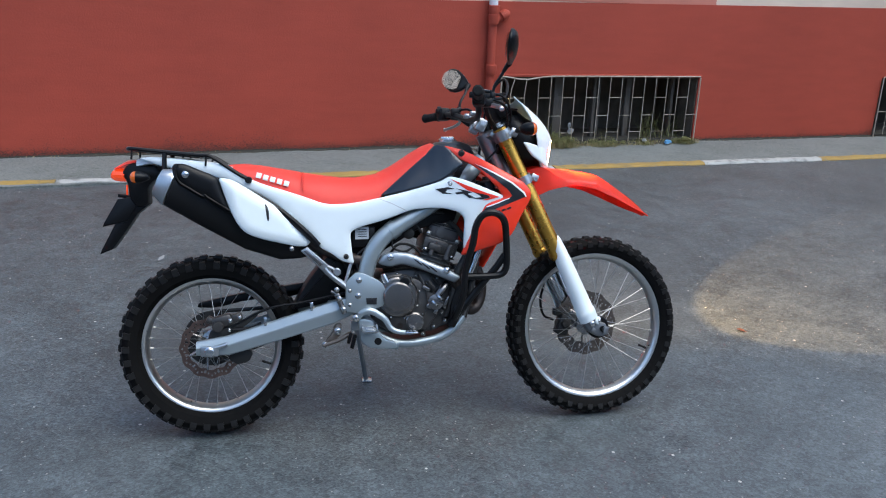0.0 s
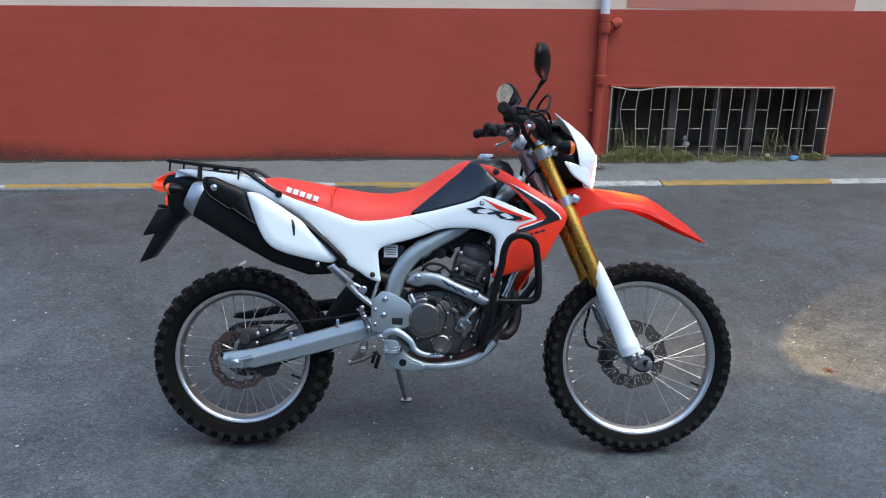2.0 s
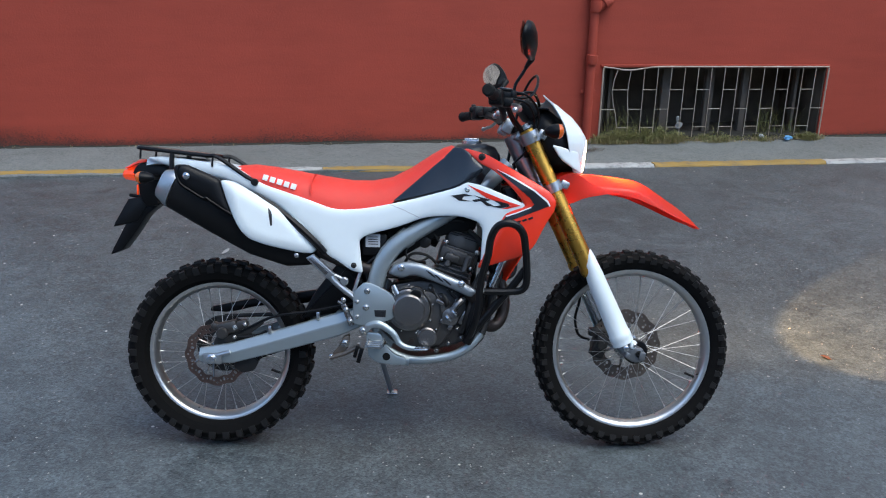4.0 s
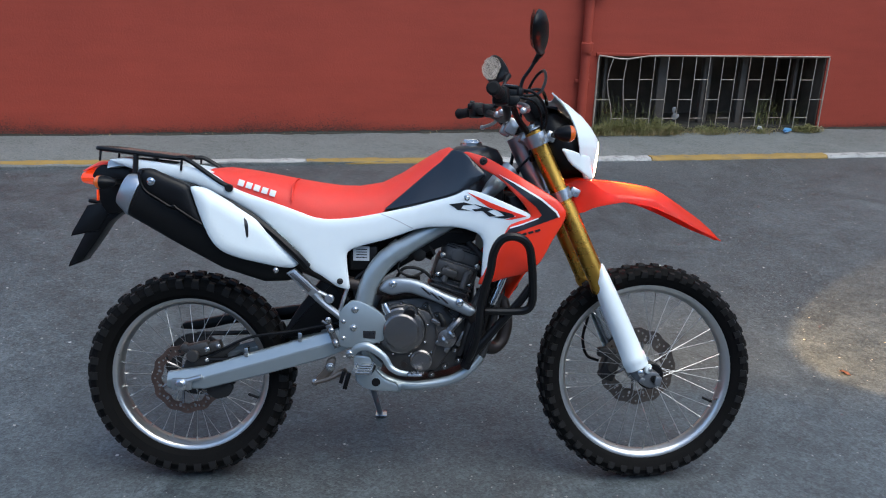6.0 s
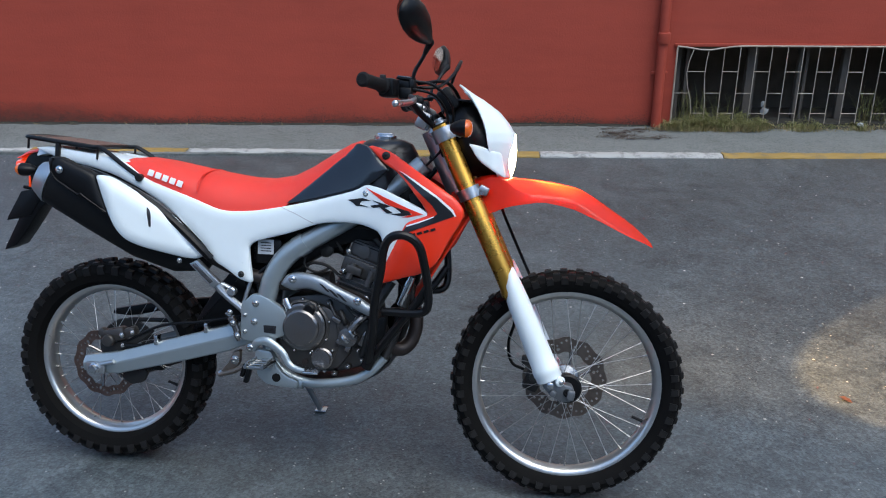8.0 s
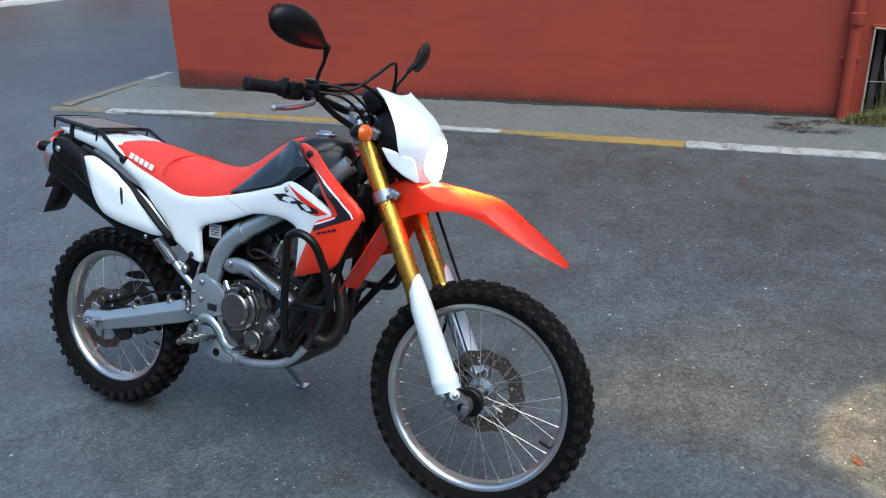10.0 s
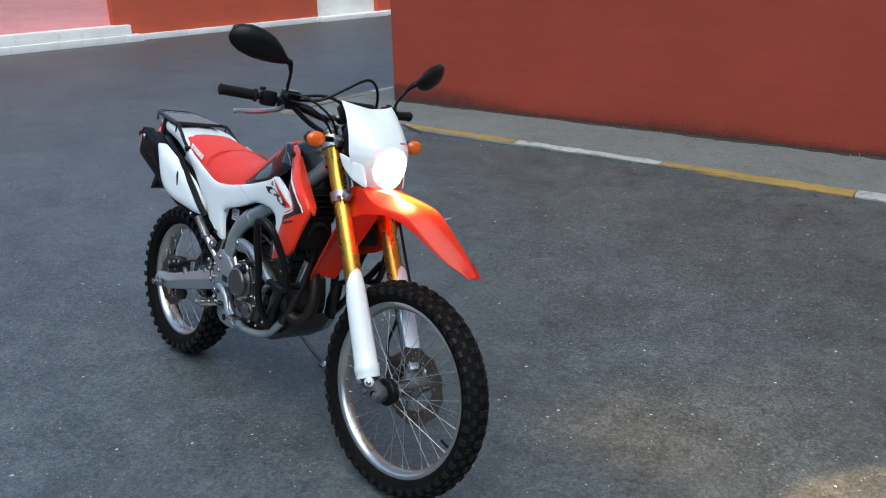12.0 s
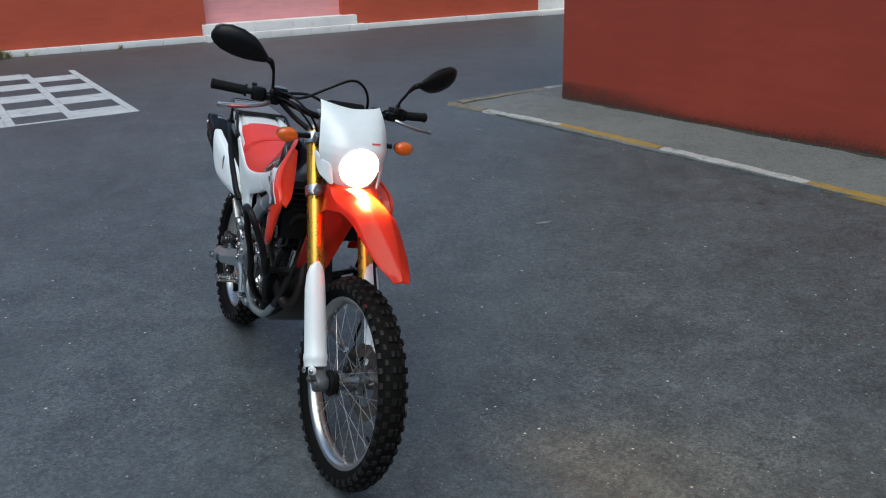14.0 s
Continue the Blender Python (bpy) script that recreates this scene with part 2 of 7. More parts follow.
ASPHALT = surface("asphalt", grit_nodes(((0.0105, 0.0142, 0.0157), (0.0395, 0.0508, 0.0550), (0.130, 0.153, 0.162)), (0.46, 0.44, 0.40), 0.10, 0.40, 135.0))
WALL_RED = surface("brick red wall paint", paint_nodes((0.340, 0.0555, 0.0325), (0.245, 0.045, 0.028), 0.0))
WALL_CREAM = surface("cream wall paint", paint_nodes((0.62, 0.50, 0.40), (0.5, 0.42, 0.34), 0.1))
WALL_GREY = surface("pale grey render", paint_nodes((0.36, 0.37, 0.38), (0.3, 0.3, 0.3), 0.15))
WALL_SALMON = surface("salmon wall paint", paint_nodes((0.46, 0.17, 0.125), (0.4, 0.16, 0.12), 0.2))
FAR_RED = surface("orange red wall paint", paint_nodes((0.50, 0.092, 0.048), (0.40, 0.09, 0.05), 0.05))
FAR_PINK = surface("pink door paint", paint_nodes((0.80, 0.36, 0.36), (0.72, 0.38, 0.36), 0.1))
FAR_WHITE = surface("worn white plinth paint", paint_nodes((0.74, 0.74, 0.72), (0.46, 0.45, 0.42), 0.3, (0.56, 0.72, 0.7), 5.0))
CONCRETE = surface("grey pavement concrete", grit_nodes(((0.056, 0.064, 0.056), (0.112, 0.123, 0.117), (0.185, 0.196, 0.188)), (0.28, 0.275, 0.255), 0.02, 0.75, 120.0))
KERB_YELLOW = surface("worn yellow kerb paint", paint_nodes((0.29, 0.19, 0.055), (0.135, 0.12, 0.095), 2.0, (0.54, 0.70, 0.8), 11.0))
KERB_DULL = surface("dirty yellow kerb paint", paint_nodes((0.20, 0.178, 0.125), (0.115, 0.112, 0.098), 2.0, (0.42, 0.60, 0.9), 9.0))
KERB_WHITE = surface("worn white kerb paint", paint_nodes((0.36, 0.36, 0.345), (0.13, 0.127, 0.12), 2.0, (0.50, 0.66, 0.8), 11.0))
ROAD_WHITE = surface("worn white road paint", paint_nodes((0.46, 0.48, 0.49), (0.14, 0.15, 0.155), 1.5, (0.52, 0.72, 0.6), 6.0))
GRILLE_PAINT = material("cream grille paint", (0.37, 0.315, 0.25), 0.6, var=0.25, scale=14, dirt=0.85, dirt_color=(0.13, 0.075, 0.045))
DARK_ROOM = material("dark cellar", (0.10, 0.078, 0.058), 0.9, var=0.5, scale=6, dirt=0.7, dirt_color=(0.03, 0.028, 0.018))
OLD_WOOD = material("grey old timber", (0.095, 0.08, 0.066), 0.8, var=0.3, scale=12, bump=0.4, bump_scale=60)
WEED = material("weeds", (0.165, 0.165, 0.055), 0.7, var=0.6, scale=30, dirt=0.5, dirt_color=(0.2, 0.15, 0.06))
DRY_WEED = material("dry grass", (0.27, 0.21, 0.10), 0.7, var=0.4, scale=40)
MOSS = material("dark wall moss", (0.07, 0.034, 0.024), 0.95, var=0.4, scale=9)
STAINED = material("stained red paint", (0.20, 0.043, 0.028), 0.9, var=0.3, scale=9)
SOIL = material("dark soil and moss", (0.032, 0.029, 0.022), 0.95, var=0.5, scale=14, bump=0.6, bump_scale=80)
DEBRIS = material("brown debris", (0.10, 0.075, 0.06), 0.9, var=0.5, scale=20)
LEAF = material("dry orange leaf", (0.20, 0.085, 0.05), 0.6, var=0.25)
BLUE = material("blue wrapper", (0.10, 0.30, 0.55), 0.35, var=0.2)
SCRAP = material("white litter", (0.36, 0.37, 0.38), 0.5, var=0.1)
DULL_PAPER = material("trodden paper", (0.24, 0.24, 0.235), 0.8, var=0.2)
PEBBLE = material("pale grit", (0.34, 0.33, 0.30), 0.8, var=0.35, scale=3)
PIPE_WHITE = material("white pipe paint", (0.55, 0.57, 0.6), 0.5, var=0.1)


# ---------------------------------------------------------------- mesh helpers
def part(name, bm, mat, parent=None, label="", m=None, sharp=35, smooth=True):
    """Links a bmesh as one mesh object under a thing or a part."""
    me = bpy.data.meshes.new(name)
    bmesh.ops.recalc_face_normals(bm, faces=bm.faces)
    bm.to_mesh(me)
    bm.free()
    me.materials.append(mat)
    if smooth:
        me.polygons.foreach_set("use_smooth", [True] * len(me.polygons))
        me.set_sharp_from_angle(angle=radians(sharp))
    ob = new(name, me)
    if parent is not None:
        ob.parent = parent
    if m is not None:
        ob.matrix_basis = m
    if label:
        ob["label"] = label
    return ob


def share(ob, parent, m):
    """Another object on the same mesh."""
    c = new(ob.name.split(".")[0], ob.data)
    c.parent, c.matrix_basis = parent, m
    return c


def thing(name, label, category, m=None, group="", kind=""):
    ob = new(name)
    ob.empty_display_size = 0.1
    if m is not None:
        ob.matrix_basis = m
    return tagged(ob, label, category, group, kind)


def join(*bms):
    out = bmesh.new()
    for b in bms:
        me = bpy.data.meshes.new("tmp")
        b.to_mesh(me)
        b.free()
        out.from_mesh(me)
        bpy.data.meshes.remove(me)
    return out


def loft(rings, caps=True, closed=True):
    bm = bmesh.new()
    rows = [[bm.verts.new(p) for p in r] for r in rings]
    n = len(rows[0])
    for a, b in zip(rows, rows[1:]):
        for i in range(n if closed else n - 1):
            j = (i + 1) % n
            bm.faces.new((a[i], a[j], b[j], b[i]))
    if caps and closed:
        bm.faces.new(rows[0][::-1])
        bm.faces.new(rows[-1])
    return bm


def spline(pts, per=6):
    """Catmull-Rom through the points."""
    p = [Vector(q) for q in pts]
    if len(p) < 3:
        return p
    p = [p[0] * 2 - p[1]] + p + [p[-1] * 2 - p[-2]]
    out = []
    for a, b, c, d in zip(p, p[1:], p[2:], p[3:]):
        for k in range(per):
            t = k / per
            out.append(0.5 * (2 * b + (c - a) * t + (2 * a - 5 * b + 4 * c - d) * t * t + (3 * b - a - 3 * c + d) * t ** 3))
    return out + [p[-2]]


def tube(pts, r, seg=10, per=6, smooth=True, flat=1.0, up=(0, 0, 1), closed=False):
    """A round or flattened bar along points; r may be a list, one for each point."""
    path = spline(pts, per) if smooth else [Vector(q) for q in pts]
    radii = np.interp(np.linspace(0, 1, len(path)), np.linspace(0, 1, len(r)), r) if isinstance(r, (list, tuple)) else [r] * len(path)
    rings, last = [], Vector(up)
    for i, q in enumerate(path):
        d = (path[min(i + 1, len(path) - 1)] - path[max(i - 1, 0)]).normalized()
        side = d.cross(last)
        if side.length < 1e-4:
            side = d.cross(Vector((1, 0.2, 0)))
        side.normalize()
        last = side.cross(d).normalized()
        rings.append([q + (side * math.cos(a) * flat + last * math.sin(a)) * radii[i] for a in (2 * math.pi * k / seg for k in range(seg))])
    return loft(rings)


def lathe(profile, center, axis=(0, 1, 0), seg=32, closed=False):
    """Turns (radius, along) pairs round an axis."""
    a = Vector(axis).normalized()
    u = a.cross(Vector((0, 0, 1)))
    u = u.normalized() if u.length > 1e-3 else Vector((1, 0, 0))
    v = a.cross(u)
    c = Vector(center)
    rings = [[c + a * h + (u * math.cos(t) + v * math.sin(t)) * max(r, 1e-4) for t in (2 * math.pi * k / seg for k in range(seg))] for r, h in profile]
    if closed:
        rings.append(rings[0])
    bm = loft(rings, caps=not closed)
    if closed:
        bmesh.ops.remove_doubles(bm, verts=bm.verts, dist=1e-6)
    return bm


def block(size, center=(0, 0, 0), bevel=0.004, rot=(0, 0, 0), seg=2):
    bm = bmesh.new()
    bmesh.ops.create_cube(bm, size=1)
    bmesh.ops.scale(bm, vec=size, verts=bm.verts)
    if bevel > 0:
        bmesh.ops.bevel(bm, geom=bm.edges[:], offset=min(bevel, min(size) * 0.45), segments=seg, affect="EDGES", profile=0.5)
    bm.transform(pose(*center, *rot))
    return bm


def rounded(pts, times=1, w=0.2, cap=0.006):
    """Cuts corners: gentle bends are smoothed, sharp corners keep a small radius."""
    for _ in range(times):
        n, out = len(pts), []
        for i, (x, z) in enumerate(pts):
            (ax, az), (bx, bz) = pts[i - 1], pts[(i + 1) % n]
            la, lb = math.hypot(ax - x, az - z), math.hypot(bx - x, bz - z)
            bend = ((x - ax) * (bx - x) + (z - az) * (bz - z)) / max(la * lb, 1e-9)
            top = 9.0 if bend > 0.82 else cap
            da, db = min(w * la, top), min(w * lb, top)
            out += [(x + (ax - x) * da / max(la, 1e-9), z + (az - z) * da / max(la, 1e-9)), (x + (bx - x) * db / max(lb, 1e-9), z + (bz - z) * db / max(lb, 1e-9))]
        pts = out
    return pts


def resample(pts, step):
    out = []
    for (ax, az), (bx, bz) in zip(pts, pts[1:] + pts[:1]):
        n = max(1, round(math.hypot(bx - ax, bz - az) / step))
        out += [(ax + (bx - ax) * k / n, az + (bz - az) * k / n) for k in range(n)]
    return out


def inside(x, z, poly):
    hit = False
    for (ax, az), (bx, bz) in zip(poly, poly[1:] + poly[:1]):
        if (az > z) != (bz > z) and x < (bx - ax) * (z - az) / (bz - az) + ax:
            hit = not hit
    return hit


def far_from(x, z, poly):
    best = 9.0
    for (ax, az), (bx, bz) in zip(poly, poly[1:] + poly[:1]):
        dx, dz = bx - ax, bz - az
        t = max(0, min(1, ((x - ax) * dx + (z - az) * dz) / max(dx * dx + dz * dz, 1e-9)))
        best = min(best, math.hypot(x - ax - t * dx, z - az - t * dz))
    return best


def swell_of(d, bulge, reach):
    return bulge * math.sin(math.pi / 2 * min(1, d / reach)) if bulge else 0.0


def on_panel(outline, depth, bulge=0.0, reach=0.03, lift=0.0016, soften=2):
    """Depth just above a panel's swollen face, for marks that lie on it."""
    poly = rounded(outline, soften)
    return lambda x, z: depth(x, z) + swell_of(far_from(x, z, poly) if inside(x, z, poly) else 0.0, bulge, reach) + lift


def panel(outline, depth, side=-1, thick=0.006, edge=0.006, step=0.02, soften=2, bulge=0.0, reach=0.03):
    """A moulded panel: an outline in (x, z), laid at y = side * depth(x, z), with rolled edges, a swell and a back."""
    from mathutils.geometry import delaunay_2d_cdt
    poly = resample(rounded(outline, soften), step * 0.8)
    pts = list(poly)
    n = len(poly)
    turn = sum(ax * bz - bx * az for (ax, az), (bx, bz) in zip(poly, poly[1:] + poly[:1]))
    hold = step * 0.42
    if edge > 0.002:
        for off in (edge * 0.45, edge * 1.1, edge * 1.1 + step * 0.6):
            for i in range(n):
                (ax, az), (x, z), (bx, bz) = poly[i - 1], poly[i], poly[(i + 1) % n]
                tx, tz = bx - ax, bz - az
                k = (1 if turn > 0 else -1) * off / max(math.hypot(tx, tz), 1e-6)
                q = (x - tz * k, z + tx * k)
                if inside(*q, poly) and far_from(*q, poly) > off * 0.9:
                    pts.append(q)
        hold = edge * 1.1 + step * 1.1
    xs, zs = [p[0] for p in poly], [p[1] for p in poly]
    x = min(xs)
    row = 0
    while x < max(xs):
        z = min(zs) + (row % 2) * step / 2
        while z < max(zs):
            if inside(x, z, poly) and far_from(x, z, poly) > hold:
                pts.append((x, z))
            z += step
        x += step * 0.87
        row += 1
    ids = [(i, (i + 1) % n) for i in range(n)]
    v2, _, f2, *_ = delaunay_2d_cdt([Vector(p) for p in pts], ids, [], 1, 1e-5)
    bm = bmesh.new()
    front, back = [], []
    for p in v2:
        d = far_from(p.x, p.y, poly)
        roll = edge * (1 - min(1, d / max(edge, 1e-4))) ** 2
        y = depth(p.x, p.y) + swell_of(d, bulge, reach) - roll
        front.append(bm.verts.new((p.x, side * y, p.y)))
        back.append(bm.verts.new((p.x, side * (depth(p.x, p.y) - edge - thick), p.y)))
    count = {}
    for f in f2:
        bm.faces.new([front[i] for i in f])
        bm.faces.new([back[i] for i in reversed(f)])
        for a, b in zip(f, f[1:] + f[:1]):
            count[(a, b)] = True
    for a, b in list(count):
        if (b, a) not in count:
            bm.faces.new((front[b], front[a], back[a], back[b]))
    return bm


def plate(outline, y0, y1, soften=1, bevel=0.003):
    """A flat plate cut to an outline in (x, z) from y0 to y1, with bevelled edges."""
    bm = bmesh.new()
    pts = rounded(outline, soften) if soften else outline
    face = bm.faces.new([bm.verts.new((x, y0, z)) for x, z in pts])
    res = bmesh.ops.extrude_face_region(bm, geom=[face])
    bmesh.ops.translate(bm, vec=(0, y1 - y0, 0), verts=[v for v in res["geom"] if isinstance(v, bmesh.types.BMVert)])
    bmesh.ops.recalc_face_normals(bm, faces=bm.faces)
    if bevel > 0:
        rim = [e for e in bm.edges if len(e.link_faces) == 2 and abs(e.link_faces[0].normal.y) + abs(e.link_faces[1].normal.y) > 0.9 and abs(abs(e.link_faces[0].normal.y) - abs(e.link_faces[1].normal.y)) > 0.5]
        bmesh.ops.bevel(bm, geom=rim, offset=bevel, segments=2, affect="EDGES", profile=0.5)
    return bm


def flip(bm):
    """The same mesh on the other flank."""
    c = bm.copy()
    bmesh.ops.scale(c, vec=(1, -1, 1), verts=c.verts)
    bmesh.ops.reverse_faces(c, faces=c.faces)
    return c


# ---------------------------------------------------------------- the street
GROUND = -0.018
WALL_M = pose(-3.79, 4.30, 0, 0, 0, 8.6)


def quad_sheet(x0, y0, x1, y1, z, nx=1, ny=1):
    bm = bmesh.new()
    vs = [[bm.verts.new((x0 + (x1 - x0) * i / nx, y0 + (y1 - y0) * j / ny, z)) for j in range(ny + 1)] for i in range(nx + 1)]
    for i in range(nx):
        for j in range(ny):
            bm.faces.new((vs[i][j], vs[i + 1][j], vs[i + 1][j + 1], vs[i][j + 1]))
    return bm


def box(x0, x1, y0, y1, z0, z1, bevel=0.0):
    return block((x1 - x0, y1 - y0, z1 - z0), ((x0 + x1) / 2, (y0 + y1) / 2, (z0 + z1) / 2), bevel)


ground = tagged(part("ground", quad_sheet(-400, -400, 400, 400, GROUND, 8, 8), ASPHALT), "worn grey asphalt road with pale aggregate", "road", kind="structure")

# the long red building: a wall with two low cellar openings
OPENINGS = [(6.19, 8.50), (11.02, 13.33)]
OPEN_Z0, OPEN_Z1 = 0.058, 0.735


def building():
    wall = thing("wall_north", "long brick red painted rendered wall beside the pavement", "wall", WALL_M, kind="structure")
    spans = [(0.0, OPENINGS[0][0]), (OPENINGS[0][1], OPENINGS[1][0]), (OPENINGS[1][1], 22.0)]
    bms = [box(a, b, 0, 0.3, -0.1, OPEN_Z1) for a, b in spans]
    bms += [box(a, b, 0, 0.3, -0.1, OPEN_Z0) for a, b in OPENINGS]
    top = bmesh.new()
    cut = [(0.0, 1.368), (22.0, 1.368 + 22 * 0.0138)]
    f = top.faces.new([top.verts.new(p) for p in ((0, 0, OPEN_Z1), (22, 0, OPEN_Z1), (22, 0, cut[1][1]), (0, 0, cut[0][1]))])
    res = bmesh.ops.extrude_face_region(top, geom=[f])
    bmesh.ops.translate(top, vec=(0, 0.3, 0), verts=[v for v in res["geom"] if isinstance(v, bmesh.types.BMVert)])
    bms.append(top)
    part("red_band", join(*bms), WALL_RED, wall, smooth=False)
    up = bmesh.new()
    f = up.faces.new([up.verts.new(p) for p in ((0, 0.012, cut[0][1]), (22, 0.012, cut[1][1]), (22, 0.012, 6.5), (0, 0.012, 6.5))])
    res = bmesh.ops.extrude_face_region(up, geom=[f])
    bmesh.ops.translate(up, vec=(0, 0.288, 0), verts=[v for v in res["geom"] if isinstance(v, bmesh.types.BMVert)])
    part("cream_band", up, WALL_CREAM, wall, "cream painted upper wall", smooth=False)
    for a, b in ((6.28, 8.60), (11.1, 13.4)):
        z0 = 1.368 + 0.0138 * a + 0.018
        part("salmon_panel", box(a, b, 0.006, 0.05, z0, 3.4, 0.002), WALL_SALMON, wall, "salmon painted bay in the cream wall", smooth=False)
    part("end_wall", box(0.0, 0.3, 0.302, 14, -0.1, 6.5), WALL_RED, wall, smooth=False)
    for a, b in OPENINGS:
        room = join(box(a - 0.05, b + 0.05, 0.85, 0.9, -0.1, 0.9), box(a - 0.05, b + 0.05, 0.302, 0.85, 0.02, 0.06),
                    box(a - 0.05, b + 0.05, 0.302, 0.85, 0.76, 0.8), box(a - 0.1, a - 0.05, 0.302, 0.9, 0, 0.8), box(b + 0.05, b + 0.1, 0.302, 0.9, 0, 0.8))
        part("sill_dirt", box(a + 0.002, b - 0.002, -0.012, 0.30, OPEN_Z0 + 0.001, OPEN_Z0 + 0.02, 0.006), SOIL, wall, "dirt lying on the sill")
        # thin dark brown boxes line the opening's sides and top
        part("reveal_lining", join(box(b - 0.014, b - 0.003, 0.012, 0.298, OPEN_Z0 + 0.022, OPEN_Z1 - 0.003), box(a + 0.003, a + 0.014, 0.012, 0.298, OPEN_Z0 + 0.022, OPEN_Z1 - 0.003), box(a + 0.016, b - 0.016, 0.03, 0.298, OPEN_Z1 - 0.014, OPEN_Z1 - 0.003)), DARK_ROOM, wall, "dark brown lining of the opening", smooth=False)
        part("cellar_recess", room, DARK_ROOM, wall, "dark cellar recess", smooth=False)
        for u, w in ((a + 0.06, 0.05), (a + 0.15, 0.03), (a + 0.70, 0.09), (a + 1.16, 0.035), (a + 1.215, 0.03), (a + 1.55, 0.06), (a + 2.12, 0.03)):
            part("timber_post", box(u, u + w, 0.2, 0.26, OPEN_Z0, OPEN_Z1, 0.004), OLD_WOOD, wall, "grey weathered timber post")
    part("lintel_sill", box(OPENINGS[0][0] - 0.02, OPENINGS[0][1] + 0.02, -0.02, 0.05, OPEN_Z1 + 0.002, OPEN_Z1 + 0.03, 0.006), WALL_RED, wall)
    return wall


building()


def window_grille(u0, u1, bent):
    g = thing("window_grille", "welded cream painted steel grille with staggered bars" + (", bent at one end" if bent else ""), "grille", WALL_M, group="cellar window grilles")
    y, r, n = -0.03, 0.0038, 17
    def at(k, z):
        u = u0 + (u1 - u0) * k / n
        if bent and k in (1, 2):
            u += 0.03 * math.sin(z * 9) * (1.2 if k == 1 else 0.5)
        return (u, y, z)
    def top(u):
        d = (u - u0) / (u1 - u0)
        return OPEN_Z1 + 0.012 - (0.035 * math.exp(-((d - 0.11) / 0.07) ** 2) if bent else 0)
    part("frame_bar", tube([(u0 + (u1 - u0) * k / 24, y, top(u0 + (u1 - u0) * k / 24)) for k in range(25)], 0.0075, 6, smooth=False), GRILLE_PAINT, g)
    for u in (u0, u1):
        part("frame_post", tube([(u, y, 0.045), (u, y, OPEN_Z1)], 0.0075, 6, smooth=False), GRILLE_PAINT, g)
    for k in range(1, n):
        part("bar", tube([at(k, z) for z in np.linspace(0.075, top(at(k, 0.7)[0]), 7)], r, 6, smooth=False), GRILLE_PAINT, g)
    for k in range(n):
        for z in ((0.53, 0.17) if k % 2 else (0.345,)):
            a, b = at(k, z), at(k + 1, z)
            part("cross_bar", tube([a, b], r * 0.9, 6, smooth=False), GRILLE_PAINT, g)
    return g


for (a, b), bent in zip(OPENINGS, (True, False)):
    window_grille(a, b, bent)

# downpipe
pipe = thing("drain_pipe", "red painted downpipe with collars and a side branch", "pipe", WALL_M)
part("lower_pipe", tube([(6.055, -0.052, 0.055), (6.055, -0.052, 1.40)], 0.042, 16, smooth=False), WALL_RED, pipe)
part("upper_pipe", tube([(6.055, -0.052, 1.402), (6.055, -0.052, 5.5)], 0.043, 16, smooth=False), PIPE_WHITE, pipe, "white upper pipe")
for z in (0.83, 1.30, 1.385):
    part("collar", lathe([(0.046, -0.06), (0.054, -0.026), (0.054, 0.026), (0.046, 0.03)], (6.055, -0.07, z), (0, 0, 1), 20), WALL_RED, pipe)
part("branch", tube([(6.06, -0.055, 1.25), (6.13, -0.06, 1.31), (6.185, -0.065, 1.335), (6.19, 0.02, 1.345)], 0.04, 12), WALL_RED, pipe)
part("branch_collar", lathe([(0.041, -0.02), (0.05, -0.016), (0.05, 0.016), (0.041, 0.02)], (6.15, -0.069, 1.32), (0.8, 0, 0.5), 16), WALL_RED, pipe)
part("bracket", box(5.985, 6.125, -0.03, 0.0, 0.50, 0.53, 0.004), WALL_RED, pipe)

# pavement and kerb
pavement = thing("pavement", "narrow grey concrete pavement along the red wall", "pavement", WALL_M, kind="structure")


def slab_strip(u0, u1, v0, v1, z, nu, seed):
    bm = bmesh.new()
    rng = random.Random(seed)
    rows = []
    for i in range(nu + 1):
        u = u0 + (u1 - u0) * i / nu
        rows.append([bm.verts.new((u, v0 + (v1 - v0) * j / 4, z + 0.018 * j / 4 + rng.uniform(-0.004, 0.004))) for j in range(5)])
    for a, b in zip(rows, rows[1:]):
        for j in range(4):
            bm.faces.new((a[j], b[j], b[j + 1], a[j + 1]))
    edge = [e for e in bm.edges if e.is_boundary]
    res = bmesh.ops.extrude_edge_only(bm, edges=edge)
    for v in res["geom"]:
        if isinstance(v, bmesh.types.BMVert):
            v.co.z = -0.08
    return bm


part("pavement_slab", slab_strip(-0.56, 22, -1.0, -0.003, 0.030, 120, 3), CONCRETE, pavement)
part("pavement_slab", slab_strip(-0.56, -0.004, 0.003, 0.62, 0.048, 6, 4), CONCRETE, pavement)

kerb = thing("kerb", "low kerb painted in worn yellow and white lengths", "kerb", WALL_M, kind="structure")


